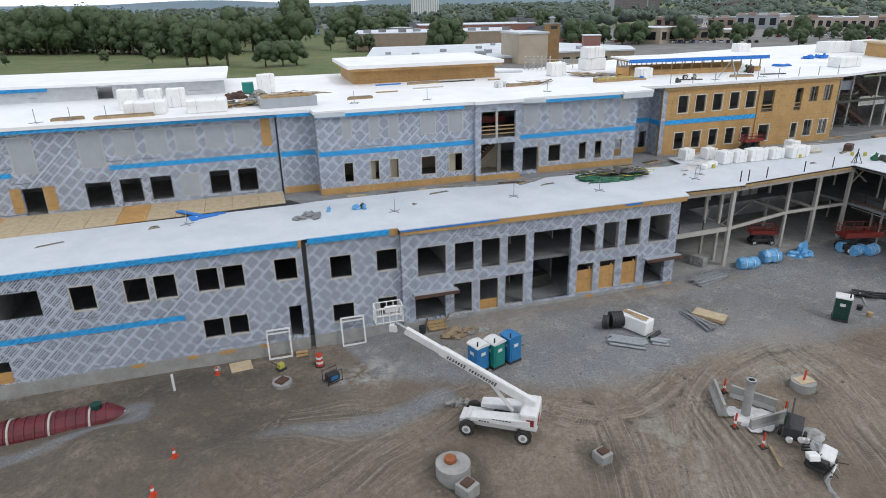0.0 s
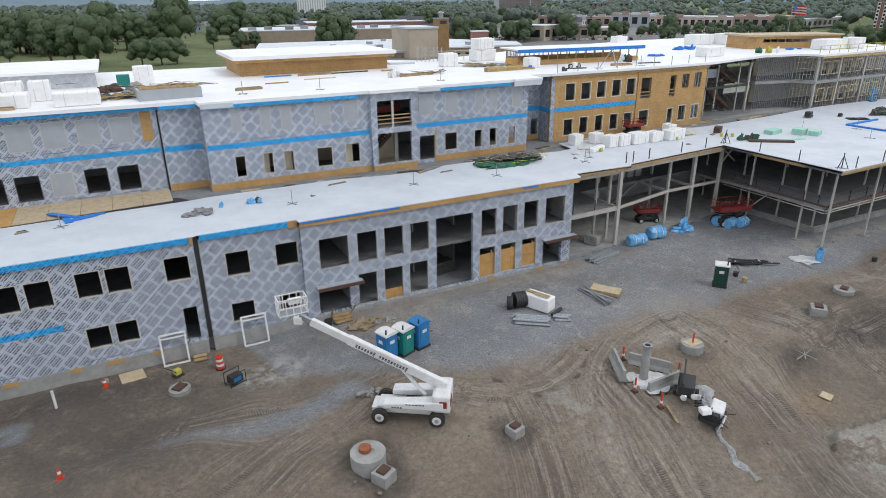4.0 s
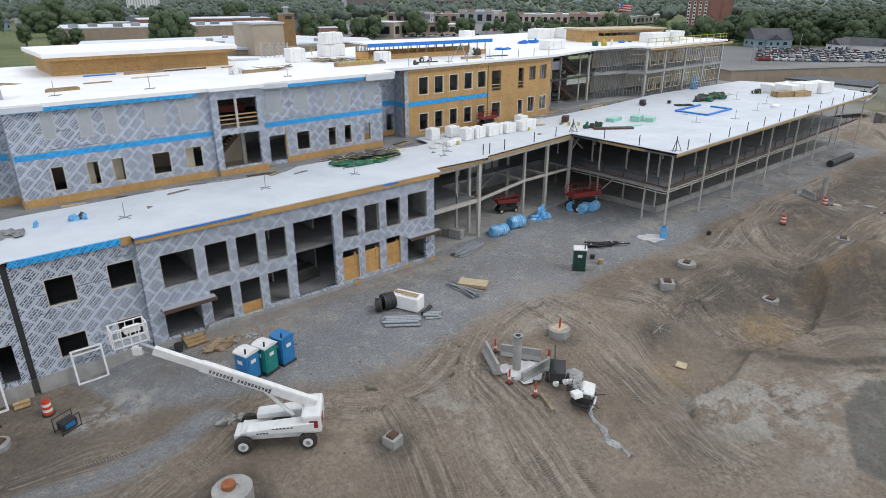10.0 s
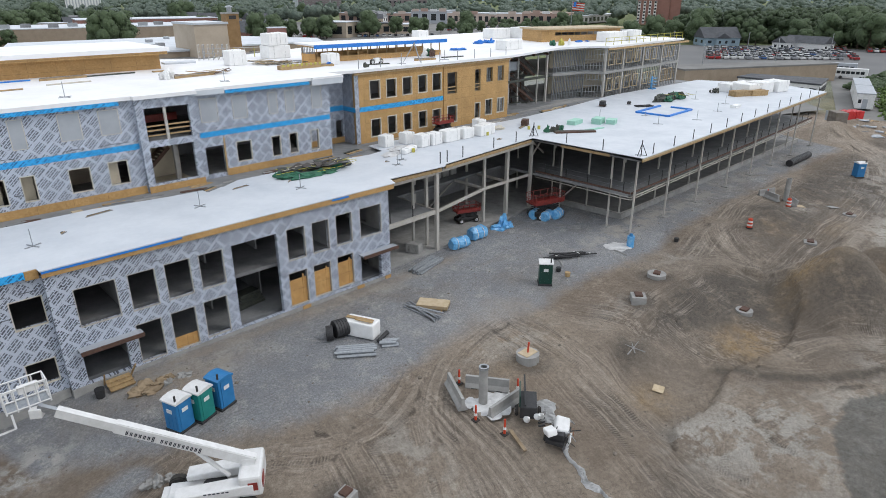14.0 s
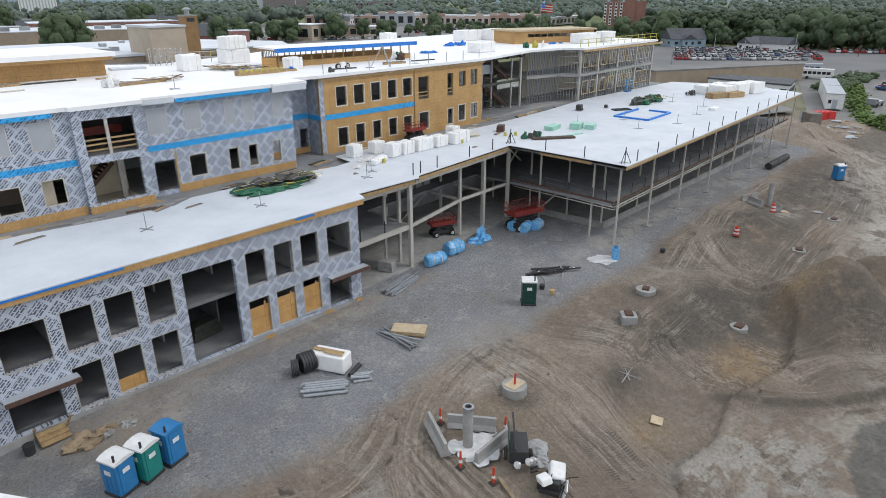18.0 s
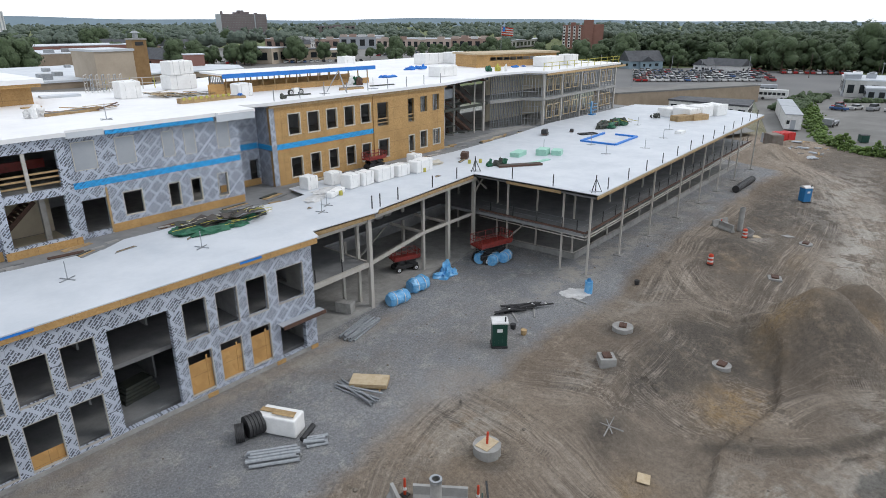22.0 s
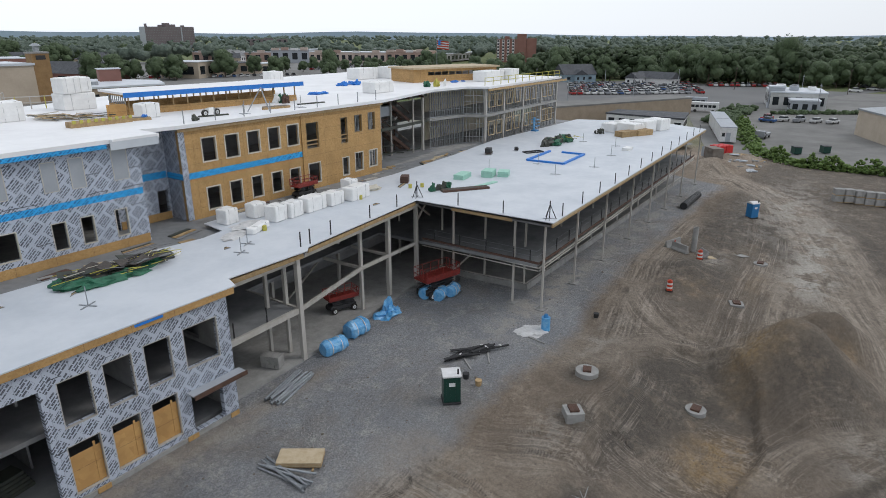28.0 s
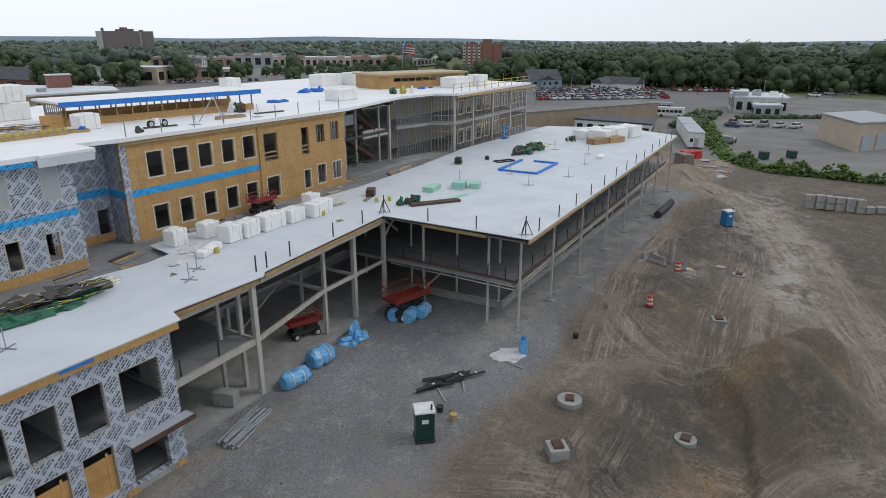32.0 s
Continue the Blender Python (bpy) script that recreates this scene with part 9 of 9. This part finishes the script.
def truck(x, y, rz, L, H, body, cab, label, category, bus=False):
    t = thing(category.replace(" ", "_"), label, category, pose(x, y, ZF + 0.06, 0, 0, rz))
    part("body", block(-L / 2, L / 2 - (0 if bus else 1.8), -1.2, 1.2, 0.6, H, 0.08), body, t)
    if not bus:
        part("cab", block(L / 2 - 1.75, L / 2, -1.05, 1.05, 0.5, 1.9, 0.12), cab, t)
        part("windscreen", block(L / 2 - 1.2, L / 2 - 0.4, -1.07, 1.07, 1.25, 1.75), GLASSY, t)
    else:
        for k in range(6):
            part("window", block(-L / 2 + 0.5 + k * (L - 1) / 6, -L / 2 + 0.5 + (k + 0.8) * (L - 1) / 6, -1.22, -1.19, 1.5, 2.3), GLASSY, t)
    for sx in (-0.3, 0.32):
        for sy in (-1, 1):
            bm = bmesh.new()
            cyl(bm, (sx * L, sy * 0.95, 0.45), (sx * L, sy * 1.22, 0.45), 0.45, 12)
            part("wheel", bm, RUBBER, t)
    return t


truck(226.2, 59.0, -81, 8.5, 3.1, WHITE, WHITE, "white shuttle bus parked beside the low building", "bus", True)
truck(240.5, 66.5, -75, 10, 3.2, COVER, WHITE, "grey bus parked beside the low building", "bus", True)
t = truck(178.8, 34.7, 175, 5.6, 1.25, CARS[1], CARS[1], "grey pickup truck parked on the paved yard", "pickup truck")
for x, y, rz, L in ((172.6, 42.0, 16.7, 15.2), (187.9, 46.6, 16.7, 15.2)):
    t = thing("office_trailer", "white site office trailer with a pale roof", "site trailer", pose(x, y, ZF, 0, 0, rz))
    part("body", block(-L / 2, L / 2, -1.7, 1.7, 0.4, 3.6, 0.06), WHITE, t)
    part("roof", block(-L / 2 - 0.1, L / 2 + 0.1, -1.8, 1.8, 3.61, 3.78), COVER, t)
    for k in range(3):
        part("window", block(-L / 2 + 1 + k * 3, -L / 2 + 2 + k * 3, -1.74, -1.705, 1.6, 2.6), GLASSY, t)
    part("door", block(-L / 2 - 0.03, -L / 2 - 0.002, -0.5, 0.5, 0.45, 2.5), COVER, t)
    part("window", block(-L / 2 - 0.03, -L / 2 - 0.002, 0.7, 1.3, 1.6, 2.4), GLASSY, t)
for x, y in ((159.4, 25.4), (163.8, 20.6)):
    t = thing("dumpster", "dark grey-green waste container on the paved yard", "dumpster", pose(x, y, ZF + 0.05, 0, 0, 30), "dumpsters")
    part("body", block(-0.95, 0.95, -0.7, 0.7, 0.15, 1.5, 0.05), DGREEN, t)
    part("lid", block(-1.0, 1.0, -0.75, 0.75, 1.51, 1.6), BLACK, t)
t = thing("red_tarp_stack", "heap covered with a bright red tarp", "tarp heap", pose(145.2, 37.9, ground_at(145.2, 37.9), 0, 0, -30))
RTARP = plain("red_tarp", (0.6, 0.03, 0.03), (0.45, 0.02, 0.02), 1, 0.5)
bm = bmesh.new()
for k in range(9):
    x = -2.7 + 0.66 * k
    top = 0.7 if k < 2 else 1.25 if k < 3 else 1.9 + 0.07 * math.sin(k * 2.1)
    box(bm, x, x + 0.66, -1.15 + 0.06 * math.sin(k * 1.7), 1.15, 0.28, top)
bmesh.ops.remove_doubles(bm, verts=bm.verts[:], dist=0.02)
bmesh.ops.bevel(bm, geom=[e for e in bm.edges if e.is_boundary or e.calc_face_angle(0) > 0.5], offset=0.07, segments=2, affect="EDGES", profile=0.5)
part("tarp", bm, RTARP, t, "bright red tarp pulled tight")
for sx in (-2, 2):
    part("runner", block(sx - 0.2, sx + 0.2, -1.1, 1.1, 0.0, 0.29), RUST, t)
t = thing("shipping_container", "small weathered brown-grey open container on a dirt mound", "container", pose(131.0, 35.6, ground_at(131.0, 35.6) - 0.35, 0, 0, 41))
WORN = plain("rusting_container", (0.17, 0.14, 0.115), (0.25, 0.225, 0.2), 1.2, 0.8, fine=8)
part("floor", block(-1.5, 1.5, -1.0, 1.0, 0.1, 0.22), WORN, t)
for sy in (-1, 1):
    wall = part("side", block(-1.5, 1.5, sy * 0.97 - 0.03, sy * 0.97 + 0.03, 0.22, 1.95), WORN, t)
    for k in range(8):
        part("rib", block(-1.4 + 0.36 * k, -1.25 + 0.36 * k, sy * 1.02 - 0.018, sy * 1.02 + 0.018, 0.25, 1.9), WORN, wall)
part("end", block(-1.5, -1.44, -0.94, 0.94, 0.22, 1.95), WORN, t)
part("roof", block(-1.52, 1.52, -1.02, 1.02, 1.95, 2.05, 0.02), WORN, t)
part("door", block(1.5, 2.3, 1.02, 1.08, 0.22, 1.95, 0.01), COVER, t, "pale door swung open")
# scrap film, boards and broken blocks thrown down beside the red tarp
rs = random.Random(77)
for k in range(26):
    x, y = rs.uniform(133, 147), rs.uniform(29.0, 35.0)
    m, kind = rs.choice(((COVER, "scrap_film"), (CONC, "broken_block"), (DECK, "scrap_board"), (CONC, "broken_block"), (LUMBER, "scrap_board"), (DECK, "scrap_board")))
    lb = {"scrap_film": "crumpled pale plastic film lying on dirt", "broken_block": "broken grey concrete block lying on dirt", "scrap_board": "weathered board lying on dirt"}[kind]
    t = thing(kind, lb, kind.replace("_", " "), pose(x, y, ground_at(x, y) + (0.06 if kind == "scrap_film" else 0.0), 0, 0, rs.uniform(0, 180)), "site scrap")
    bm = bmesh.new()
    if kind == "scrap_film":
        lump(bm, (0, 0, 0.04), (rs.uniform(0.5, 1.2), rs.uniform(0.3, 0.6), 0.16), 0.5, 2, k)
    elif kind == "broken_block":
        lump(bm, (0, 0, 0.12), (0.45, 0.35, 0.25), 0.35, 1, k)
    else:
        box(bm, -rs.uniform(0.8, 1.8), 0.9, -0.14, 0.14, -0.02, 0.07)
    part("piece", bm, m, t)
# pallets of stone blocks
for k in range(9):
    x, y = 122.6 + 0.3 * k, 15.6 - 1.3 * k
    for lv in range(2 if k < 6 else 1):
        t = thing("stone_pallet", "shrink-wrapped pallet of grey stone blocks on dirt", "pallet", pose(x + 0.3 * lv, y, ground_at(x, y) + 1.0 * lv, 0, 0, 24 + 3 * (k % 3)), "stone block pallets")
        for i in range(2):
            for j in range(3):
                part("block", block(-0.6 + 0.61 * i, -0.02 + 0.61 * i, -0.6 + 0.41 * j, -0.22 + 0.41 * j, 0.1, 0.95), CONC, t)
        part("pallet", block(-0.62, 0.62, -0.62, 0.62, 0.0, 0.09), LUMBER, t)
for k in range(6):
    barrier(200 - 2.6 * k, 14.2 - 1.15 * k, 24, 2.4, 0, "pale concrete barrier in front of the garage")


# houses
def house(x, y, rz, w, d, h, walls, top, z=FARZ, label="small gabled house among trees"):
    t = thing("house", label, "house", pose(x, y, z, 0, 0, rz), "houses")
    part("wall", block(-w / 2, w / 2, -d / 2, d / 2, 0, h), walls, t)
    bm = bmesh.new()
    e = 0.5
    v = [bm.verts.new(p) for p in ((-w / 2 - e, -d / 2 - e, h), (w / 2 + e, -d / 2 - e, h), (w / 2 + e, d / 2 + e, h), (-w / 2 - e, d / 2 + e, h), (-w / 2 - e, 0, h + d * 0.38), (w / 2 + e, 0, h + d * 0.38))]
    for q in ((0, 1, 5, 4), (2, 3, 4, 5), (0, 4, 3), (1, 2, 5), (0, 3, 2, 1)):
        bm.faces.new([v[i] for i in q])
    part("roof", bm, top, t)
    for k in range(3):
        part("window", block(-w / 2 + w * (k + 0.3) / 3, -w / 2 + w * (k + 0.6) / 3, -d / 2 - 0.05, -d / 2 - 0.004, h * 0.35, h * 0.7), GLASSY, t)
    for k in range(2):
        part("window", block(-w / 2 - 0.05, -w / 2 - 0.004, -d / 2 + d * (k + 0.3) / 2, -d / 2 + d * (k + 0.65) / 2, h * 0.35, h * 0.7), GLASSY, t)


house(333, 149, -41, 18, 13, 3.8, SIDING, ROOFDK, ZF, "blue-grey single-storey house with a dark hipped roof")
house(328.6, 145, 49, 6, 6.5, 3.8, SIDING, ROOFDK, ZF, "blue-grey gabled porch of a long house")
house(329, 114.5, -16, 9, 7, 3.2, WHITE, ROOFDK, ZF, "white gabled hall with a grey roof")
house(333, 106, 74, 20, 8, 3.2, WHITE, ROOFDK, ZF, "white gabled hall with a grey roof")
r = random.Random(31)
for k in range(95):
    x = r.uniform(-230, 560)
    y = r.uniform(430, 800) if x < 250 else r.uniform(420, 850)
    house(x, y, r.uniform(-40, 40), r.uniform(9, 16), r.uniform(8, 11), r.uniform(5, 7.5), r.choice((WHITE, WHITE, SIDING, BEIGE, COVER)), r.choice((ROOFDK, ROOFDK, DECK)), label="far white gabled house between trees")
for x, y in ((318, 668), (331, 663), (344, 660), (358, 664)):
    house(x, y, 64, 13, 12.5, 7, WHITE, ROOFDK, label="white two-storey gabled house between trees")
house(182, 362, -77, 58, 15, 3.6, BRICK, ROOFDK, label="long brick building under a dark gabled roof")

# trees
def ico(level):
    bm = bmesh.new()
    bmesh.ops.create_icosphere(bm, subdivisions=level, radius=1)
    v = np.array([tuple(p.co) for p in bm.verts])
    f = np.array([[p.index for p in q.verts] for q in bm.faces])
    bm.free()
    return v, f


def make_tree(seed, H, W):
    """A trunk with limbs, and a domed crown of uneven lobes covered in small leafy sprays."""
    rr = random.Random(seed)
    t = thing("tree", "leafy green broad-crowned tree", "tree", pose(0, 0, -80), "trees")
    bm = bmesh.new()
    cyl(bm, (0, 0, -0.5), (0, 0, H * 0.45), 0.035 * H, 7, 0.02 * H)
    for k in range(5):
        a = k * 1.26 + rr.uniform(-0.3, 0.3)
        cyl(bm, (0, 0, H * 0.3), (math.cos(a) * W * 0.3, math.sin(a) * W * 0.3, H * 0.62), 0.014 * H, 5, 0.006 * H)
    part("trunk", bm, BARK, t)
    verts, faces, soft = [], [], []
    iv, fi = ico(2)
    for n in range(13):
        a, u = n * 2.4 + rr.uniform(-0.5, 0.5), (n + 0.5) / 13
        lift = 1 - 0.82 * u ** 1.4
        reach = W * 0.36 * math.sqrt(max(0.0, 1 - (lift - 0.32) ** 2 * 1.6))
        c = Vector((math.cos(a) * reach * rr.uniform(0.5, 1.05), math.sin(a) * reach * rr.uniform(0.5, 1.05), H * (0.13 + 0.66 * lift)))
        br = W * rr.uniform(0.17, 0.27)
        i = len(verts)
        for q in iv:
            d = Vector(q)
            verts.append(tuple(c + d * br * (0.92 + 0.28 * noise.noise(d * 2.3 + c)) * (1 if d.z > -0.3 else 0.8)))
        faces += [tuple(int(x) + i for x in f) for f in fi]
        soft += [True] * len(fi)
        for _ in range(85):
            u2, v2 = rr.uniform(-0.7, 1), rr.uniform(0, 6.283)
            s2 = math.sqrt(1 - u2 * u2)
            d = Vector((s2 * math.cos(v2), s2 * math.sin(v2), u2))
            o = c + d * br * rr.uniform(0.9, 1.2)
            m = (d + Vector((rr.uniform(-0.5, 0.5), rr.uniform(-0.5, 0.5), rr.uniform(-0.2, 0.6)))).to_track_quat("Z", "Y").to_matrix()
            w = rr.uniform(0.16, 0.42) * H / 13
            i = len(verts)
            for e, f in ((-1, -0.5), (0.3, -1), (1, 0.4), (-0.2, 1)):
                verts.append(tuple(o + m @ Vector((e * w * rr.uniform(0.6, 1.3), f * w * rr.uniform(0.6, 1.3), 0))))
            faces.append((i, i + 1, i + 2, i + 3))
            soft.append(False)
    me = bpy.data.meshes.new("crown")
    me.from_pydata(verts, [], faces)
    me.polygons.foreach_set("use_smooth", soft)
    me.materials.append(LEAF)
    ob = new("crown", me)
    ob.parent = t
    return t


kinds = [make_tree(k, (12, 15, 10, 13, 17)[k], (11, 13, 10, 9, 15)[k]) for k in range(5)]
r = random.Random(77)
placed = []
def plant(x, y, z, s=1.0, k=None):
    k = r.randrange(5) if k is None else k
    m = Matrix.LocRotScale((x, y, z), Euler((0, 0, r.uniform(0, 6.28))), None)
    o = copy_thing(kinds[k], m)
    o.scale = (s, s, s * r.uniform(0.9, 1.15))


for k in range(17):
    plant(-138 + 6.4 * k + r.uniform(-2, 2), 470 - 5.0 * k + r.uniform(-9, 9), FARZ, r.uniform(1.35, 1.75))
for k in range(40):
    plant(-150 + 3.4 * k + r.uniform(-3, 3), 492 - 2.9 * k + r.uniform(-14, 18), FARZ - 1.5, r.uniform(1.0, 1.5))
for k in range(9):
    plant(-40 + 9 * k + r.uniform(-2, 2), 400 + r.uniform(-6, 14), FARZ, r.uniform(1.3, 1.6))
for x, y, s in ((-27, 318, 1.3), (-18, 312, 1.35), (-9, 306, 1.2), (7, 291, 1.1), (14, 285, 1.05), (20, 287, 0.9), (-66, 345, 0.36), (-44, 336, 0.6), (-110, 352, 0.4), (57, 352, 0.9), (64, 350, 0.8), (46, 372, 0.8), (93.0, 312.0, 1.3), (100.8, 315.9, 1.2), (169.6, 319.8, 1.0), (253.9, 290.7, 0.9), (271.3, 266.5, 0.8), (290.7, 253.9, 0.8), (296.5, 290.7, 0.8), (186, 330, 0.8), (212, 326, 0.9)):
    plant(x, y, FARZ, s)
for k in range(60):
    x = r.uniform(-174.4, 319.8)
    y = r.uniform(430, 560) + max(0, x) * 0.2
    plant(x, y, FARZ, r.uniform(0.9, 1.4))
for k in range(34):
    u = k / 33
    plant(346 + 14 * math.sin(k * 1.7) + 30 * u, 178 - 215 * u + r.uniform(-3, 3), ZF, r.uniform(0.9, 1.25))
for k in range(22):
    plant(r.uniform(300, 440), r.uniform(210, 300), FARZ, r.uniform(0.45, 0.8))
for k in range(5):
    for i in range(9):
        if r.random() < 0.72:
            plant(312 + 14 * k + 4.6 * i + r.uniform(-2, 2), 350 + 4 * k - 9.5 * i + r.uniform(-2, 2), FARZ, r.uniform(0.32, 0.5))
for x, y, s in ((196, 330, 0.85), (203, 322, 0.95), (209, 315, 0.8), (214, 322, 0.9), (240, 316, 0.9), (246, 322, 0.75), (262, 318, 0.7), (186, 345, 0.6), (300, 318, 0.7), (296, 330, 0.6), (176, 400, 0.8), (214, 410, 0.8), (232, 402, 0.7), (236, 640, 1.0), (300, 640, 1.0), (372, 652, 1.0), (288, 560, 0.9), (330, 600, 1.0), (345, 560, 0.9)):
    plant(x, y, FARZ, s)
for t, (x, y) in zip(kinds, ((310.1, 184.1), (321.7, 178.3), (300.4, 191.9), (387.6, 11.6), (411.8, 0.0))):
    t.matrix_basis = pose(x, y, ZF)


def canopy(name, spots, sizes, material, label, category, seed, kind="stuff", squash=0.8, level=2, jag=0.1):
    """Many uneven leafy clumps joined in one mesh."""
    rs = np.random.RandomState(seed)
    iv, fi = ico(level)
    P, s = np.array(spots), np.array(sizes)
    n, m = len(P), len(iv)
    turn = rs.uniform(0, 6.283, (n, 1, 3))
    wave = 1 + 0.13 * np.sin(iv[None, :, :] * 3.1 + turn).sum(2, keepdims=True) + rs.uniform(-jag, jag, (n, m, 1))
    V = iv[None] * wave * (s[:, None, None] * rs.uniform(0.85, 1.2, (n, 1, 3)) * np.array([1, 1, squash])) + P[:, None, :]
    F = fi[None] + (np.arange(n) * m)[:, None, None]
    me = bpy.data.meshes.new(name)
    me.from_pydata(V.reshape(-1, 3).tolist(), [], F.reshape(-1, 3).tolist())
    me.polygons.foreach_set("use_smooth", np.ones(len(me.polygons), bool))
    me.materials.append(material)
    return tagged(new(name, me), label, category, kind=kind)


def crowns(rs, trees, blobs, spread):
    """Clump places and sizes for domed crowns at trees (x, y, z of the foot, height, half width)."""
    spots, sizes = [], []
    for x, y, z, h, w in trees:
        spots.append((x, y, z + h * 0.62))
        sizes.append(w * 0.78)
        for k in range(blobs - 1):
            a, u = k * 2.4 + rs.uniform(-0.4, 0.4), ((k + 0.6) / blobs) ** 0.5
            spots.append((x + math.cos(a) * w * u * spread, y + math.sin(a) * w * u * spread, z + h * (0.5 + 0.42 * (1 - u * u))))
            sizes.append(w * rs.uniform(0.26, 0.46))
    return spots, sizes


rs = np.random.RandomState(8)
trees = []
for _ in range(1150):
    u, v = rs.uniform(0, 1), rs.uniform(0, 1) ** 1.5
    y = 185 - 420 * u
    trees.append((356 + max(0.0, 179.3 - y) * 0.1 + v * 330, y, ZF, rs.uniform(11, 17), rs.uniform(3.6, 6.5)))
spots, sizes = crowns(rs, trees, 10, 0.85)
for _ in range(900):
    u, v = rs.uniform(0, 1), rs.uniform(0, 1)
    y = 185 - 420 * u
    spots.append((352 + max(0.0, 179.3 - y) * 0.1 + v * 10, y, ZF + rs.uniform(1.0, 7.0)))
    sizes.append(rs.uniform(1.2, 2.4))
canopy("woodland", spots, sizes, WOODS, "dense dark green broadleaf woodland", "woodland", 3, level=1, jag=0.16)
trees = []
while len(trees) < 3600:
    a = radians(rs.uniform(-45, 112))
    d = 600 + 2300 * rs.uniform(0, 1) ** 1.8
    x, y = d * math.sin(a), d * math.cos(a)
    if y < 1250 and 0.5 + 0.5 * math.sin(x * 0.021) * math.sin(y * 0.017 + 1) < rs.uniform(0.0, 0.75):
        continue
    k = 1 + d / 7000
    trees.append((x, y, 0.3, rs.uniform(9, 16) * k, rs.uniform(4.5, 8) * k))
spots, sizes = crowns(rs, trees, 4, 0.9)
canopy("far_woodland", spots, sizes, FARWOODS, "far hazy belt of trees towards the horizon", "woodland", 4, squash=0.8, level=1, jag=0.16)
spots, sizes = [], []
line = ((203, 43.5), (190, 40.5), (175.1, 37.4), (157.0, 32.2), (149.5, 27.0), (145.4, 21.4), (145.2, 15.8), (145.0, 9.5), (143, -2), (140, -14))
for (ax, ay), (bx, by) in zip(line, line[1:]):
    for _ in range(230):
        u = rs.uniform(0, 1)
        q = rs.normal() * 1.1
        spots.append((ax + (bx - ax) * u + rs.normal() * 0.5, ay + (by - ay) * u + q, ZF + rs.uniform(0.1, 2.4) * math.exp(-(q / 1.9) ** 2) * (0.75 + 0.45 * math.sin(ax * 0.9 + u * 5))))
        sizes.append(rs.uniform(0.16, 0.44))
canopy("hedge", spots, sizes, LEAF2, "overgrown bright green hedge along the yard", "hedge", 5, squash=0.85, level=1, jag=0.32)
spots, sizes = [], []
for _ in range(160):
    spots.append((rs.uniform(198.6, 242.2), rs.uniform(46, 54), ZF + rs.uniform(0.2, 1.4)))
    sizes.append(rs.uniform(0.5, 1.1))
for _ in range(120):
    u = rs.uniform(0, 1)
    spots.append((232 + 20 * u, 40 - 30 * u + rs.normal() * 0.7, ZF + rs.uniform(0.2, 1.0)))
    sizes.append(rs.uniform(0.4, 0.9))
canopy("hedge_row", spots, sizes, LEAF, "dark green clipped shrubs beside the car park", "hedge", 6, squash=0.85, level=1, jag=0.3)

# poles
for x, y, h in ((290.7, 116.3, 9), (259.7, 93.0, 9), (319.8, 67.8, 10), (333.3, 44.6, 11), (341.1, 9.7, 11), (290.7, 38.8, 9), (242.2, 29.1, 9), (360.5, -7.8, 11), (281.0, 145.3, 9), (308.1, 89.1, 9), (228.7, 106.6, 8), (382.8, -19.4, 11), (323.6, 25.2, 10)):
    t = thing("utility_pole", "slim utility pole with a cross arm", "utility pole", pose(x, y, ZF, 0, 0, 20), "utility poles")
    bm = bmesh.new()
    cyl(bm, (0, 0, 0), (0, 0, h), 0.16, 7, 0.1)
    part("pole", bm, BARK if h > 9 else GALV, t)
    part("arm", block(-1.2, 1.2, -0.08, 0.08, h - 0.7, h - 0.5), BARK if h > 9 else GALV, t)

# distant hills
def ridge(name, dist, lo, hi, seed, material):
    bm = bmesh.new()
    rr = np.random.RandomState(seed)
    ph = rr.uniform(0, 6.28, 6)
    a = [[], [], []]
    for k in range(180):
        g = radians(-60 + k)
        low = 1 - 0.55 * min(1.0, max(0.0, (k - 60 - 48) / 22))
        h = low * lo + low * (hi - lo) * (0.5 + 0.5 * float(np.mean([math.sin(g * (3 + 4 * j) + ph[j]) for j in range(6)])) * 1.6)
        for ring_, dd, z in ((a[0], dist, -2), (a[1], dist + 150, h), (a[2], dist + 500, h * 0.8)):
            ring_.append(bm.verts.new((dd * math.sin(g), dd * math.cos(g), z)))
    for p, q in zip(a, a[1:]):
        for k in range(179):
            bm.faces.new((p[k], p[k + 1], q[k + 1], q[k]))
    tagged(part(name, bm, material), "low wooded hills on the horizon, tinted blue-grey with haze", "hills", kind="structure")


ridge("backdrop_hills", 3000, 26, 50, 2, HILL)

# ---- small stones and clods over the site ----
rs = np.random.RandomState(15)
spots, sizes = [], []
for _ in range(1100):
    x, y = rs.uniform(-21.3, 106.6), rs.uniform(9, 41)
    spots.append((x, y, ground_at(x, y)))
    sizes.append(rs.uniform(0.025, 0.08) * (2.0 if rs.uniform() < 0.06 else 1.0))
V, F = [], []
bm = bmesh.new()
bmesh.ops.create_icosphere(bm, subdivisions=1, radius=1)
SV = np.array([tuple(p.co) for p in bm.verts])
SF = np.array([[p.index for p in q.verts] for q in bm.faces])
bm.free()
for k, (p, s) in enumerate(zip(spots, sizes)):
    V.append(SV * (1 + rs.uniform(-0.3, 0.3, (len(SV), 1))) * (s, s, s * 0.7) + p)
    F.append(SF + k * len(SV))
me = bpy.data.meshes.new("loose_stones")
me.from_pydata(np.concatenate(V).tolist(), [], np.concatenate(F).tolist())
me.materials.append(CLOD)
tagged(new("loose_stones", me), "small loose stones and clods scattered over the site", "stones", kind="stuff")
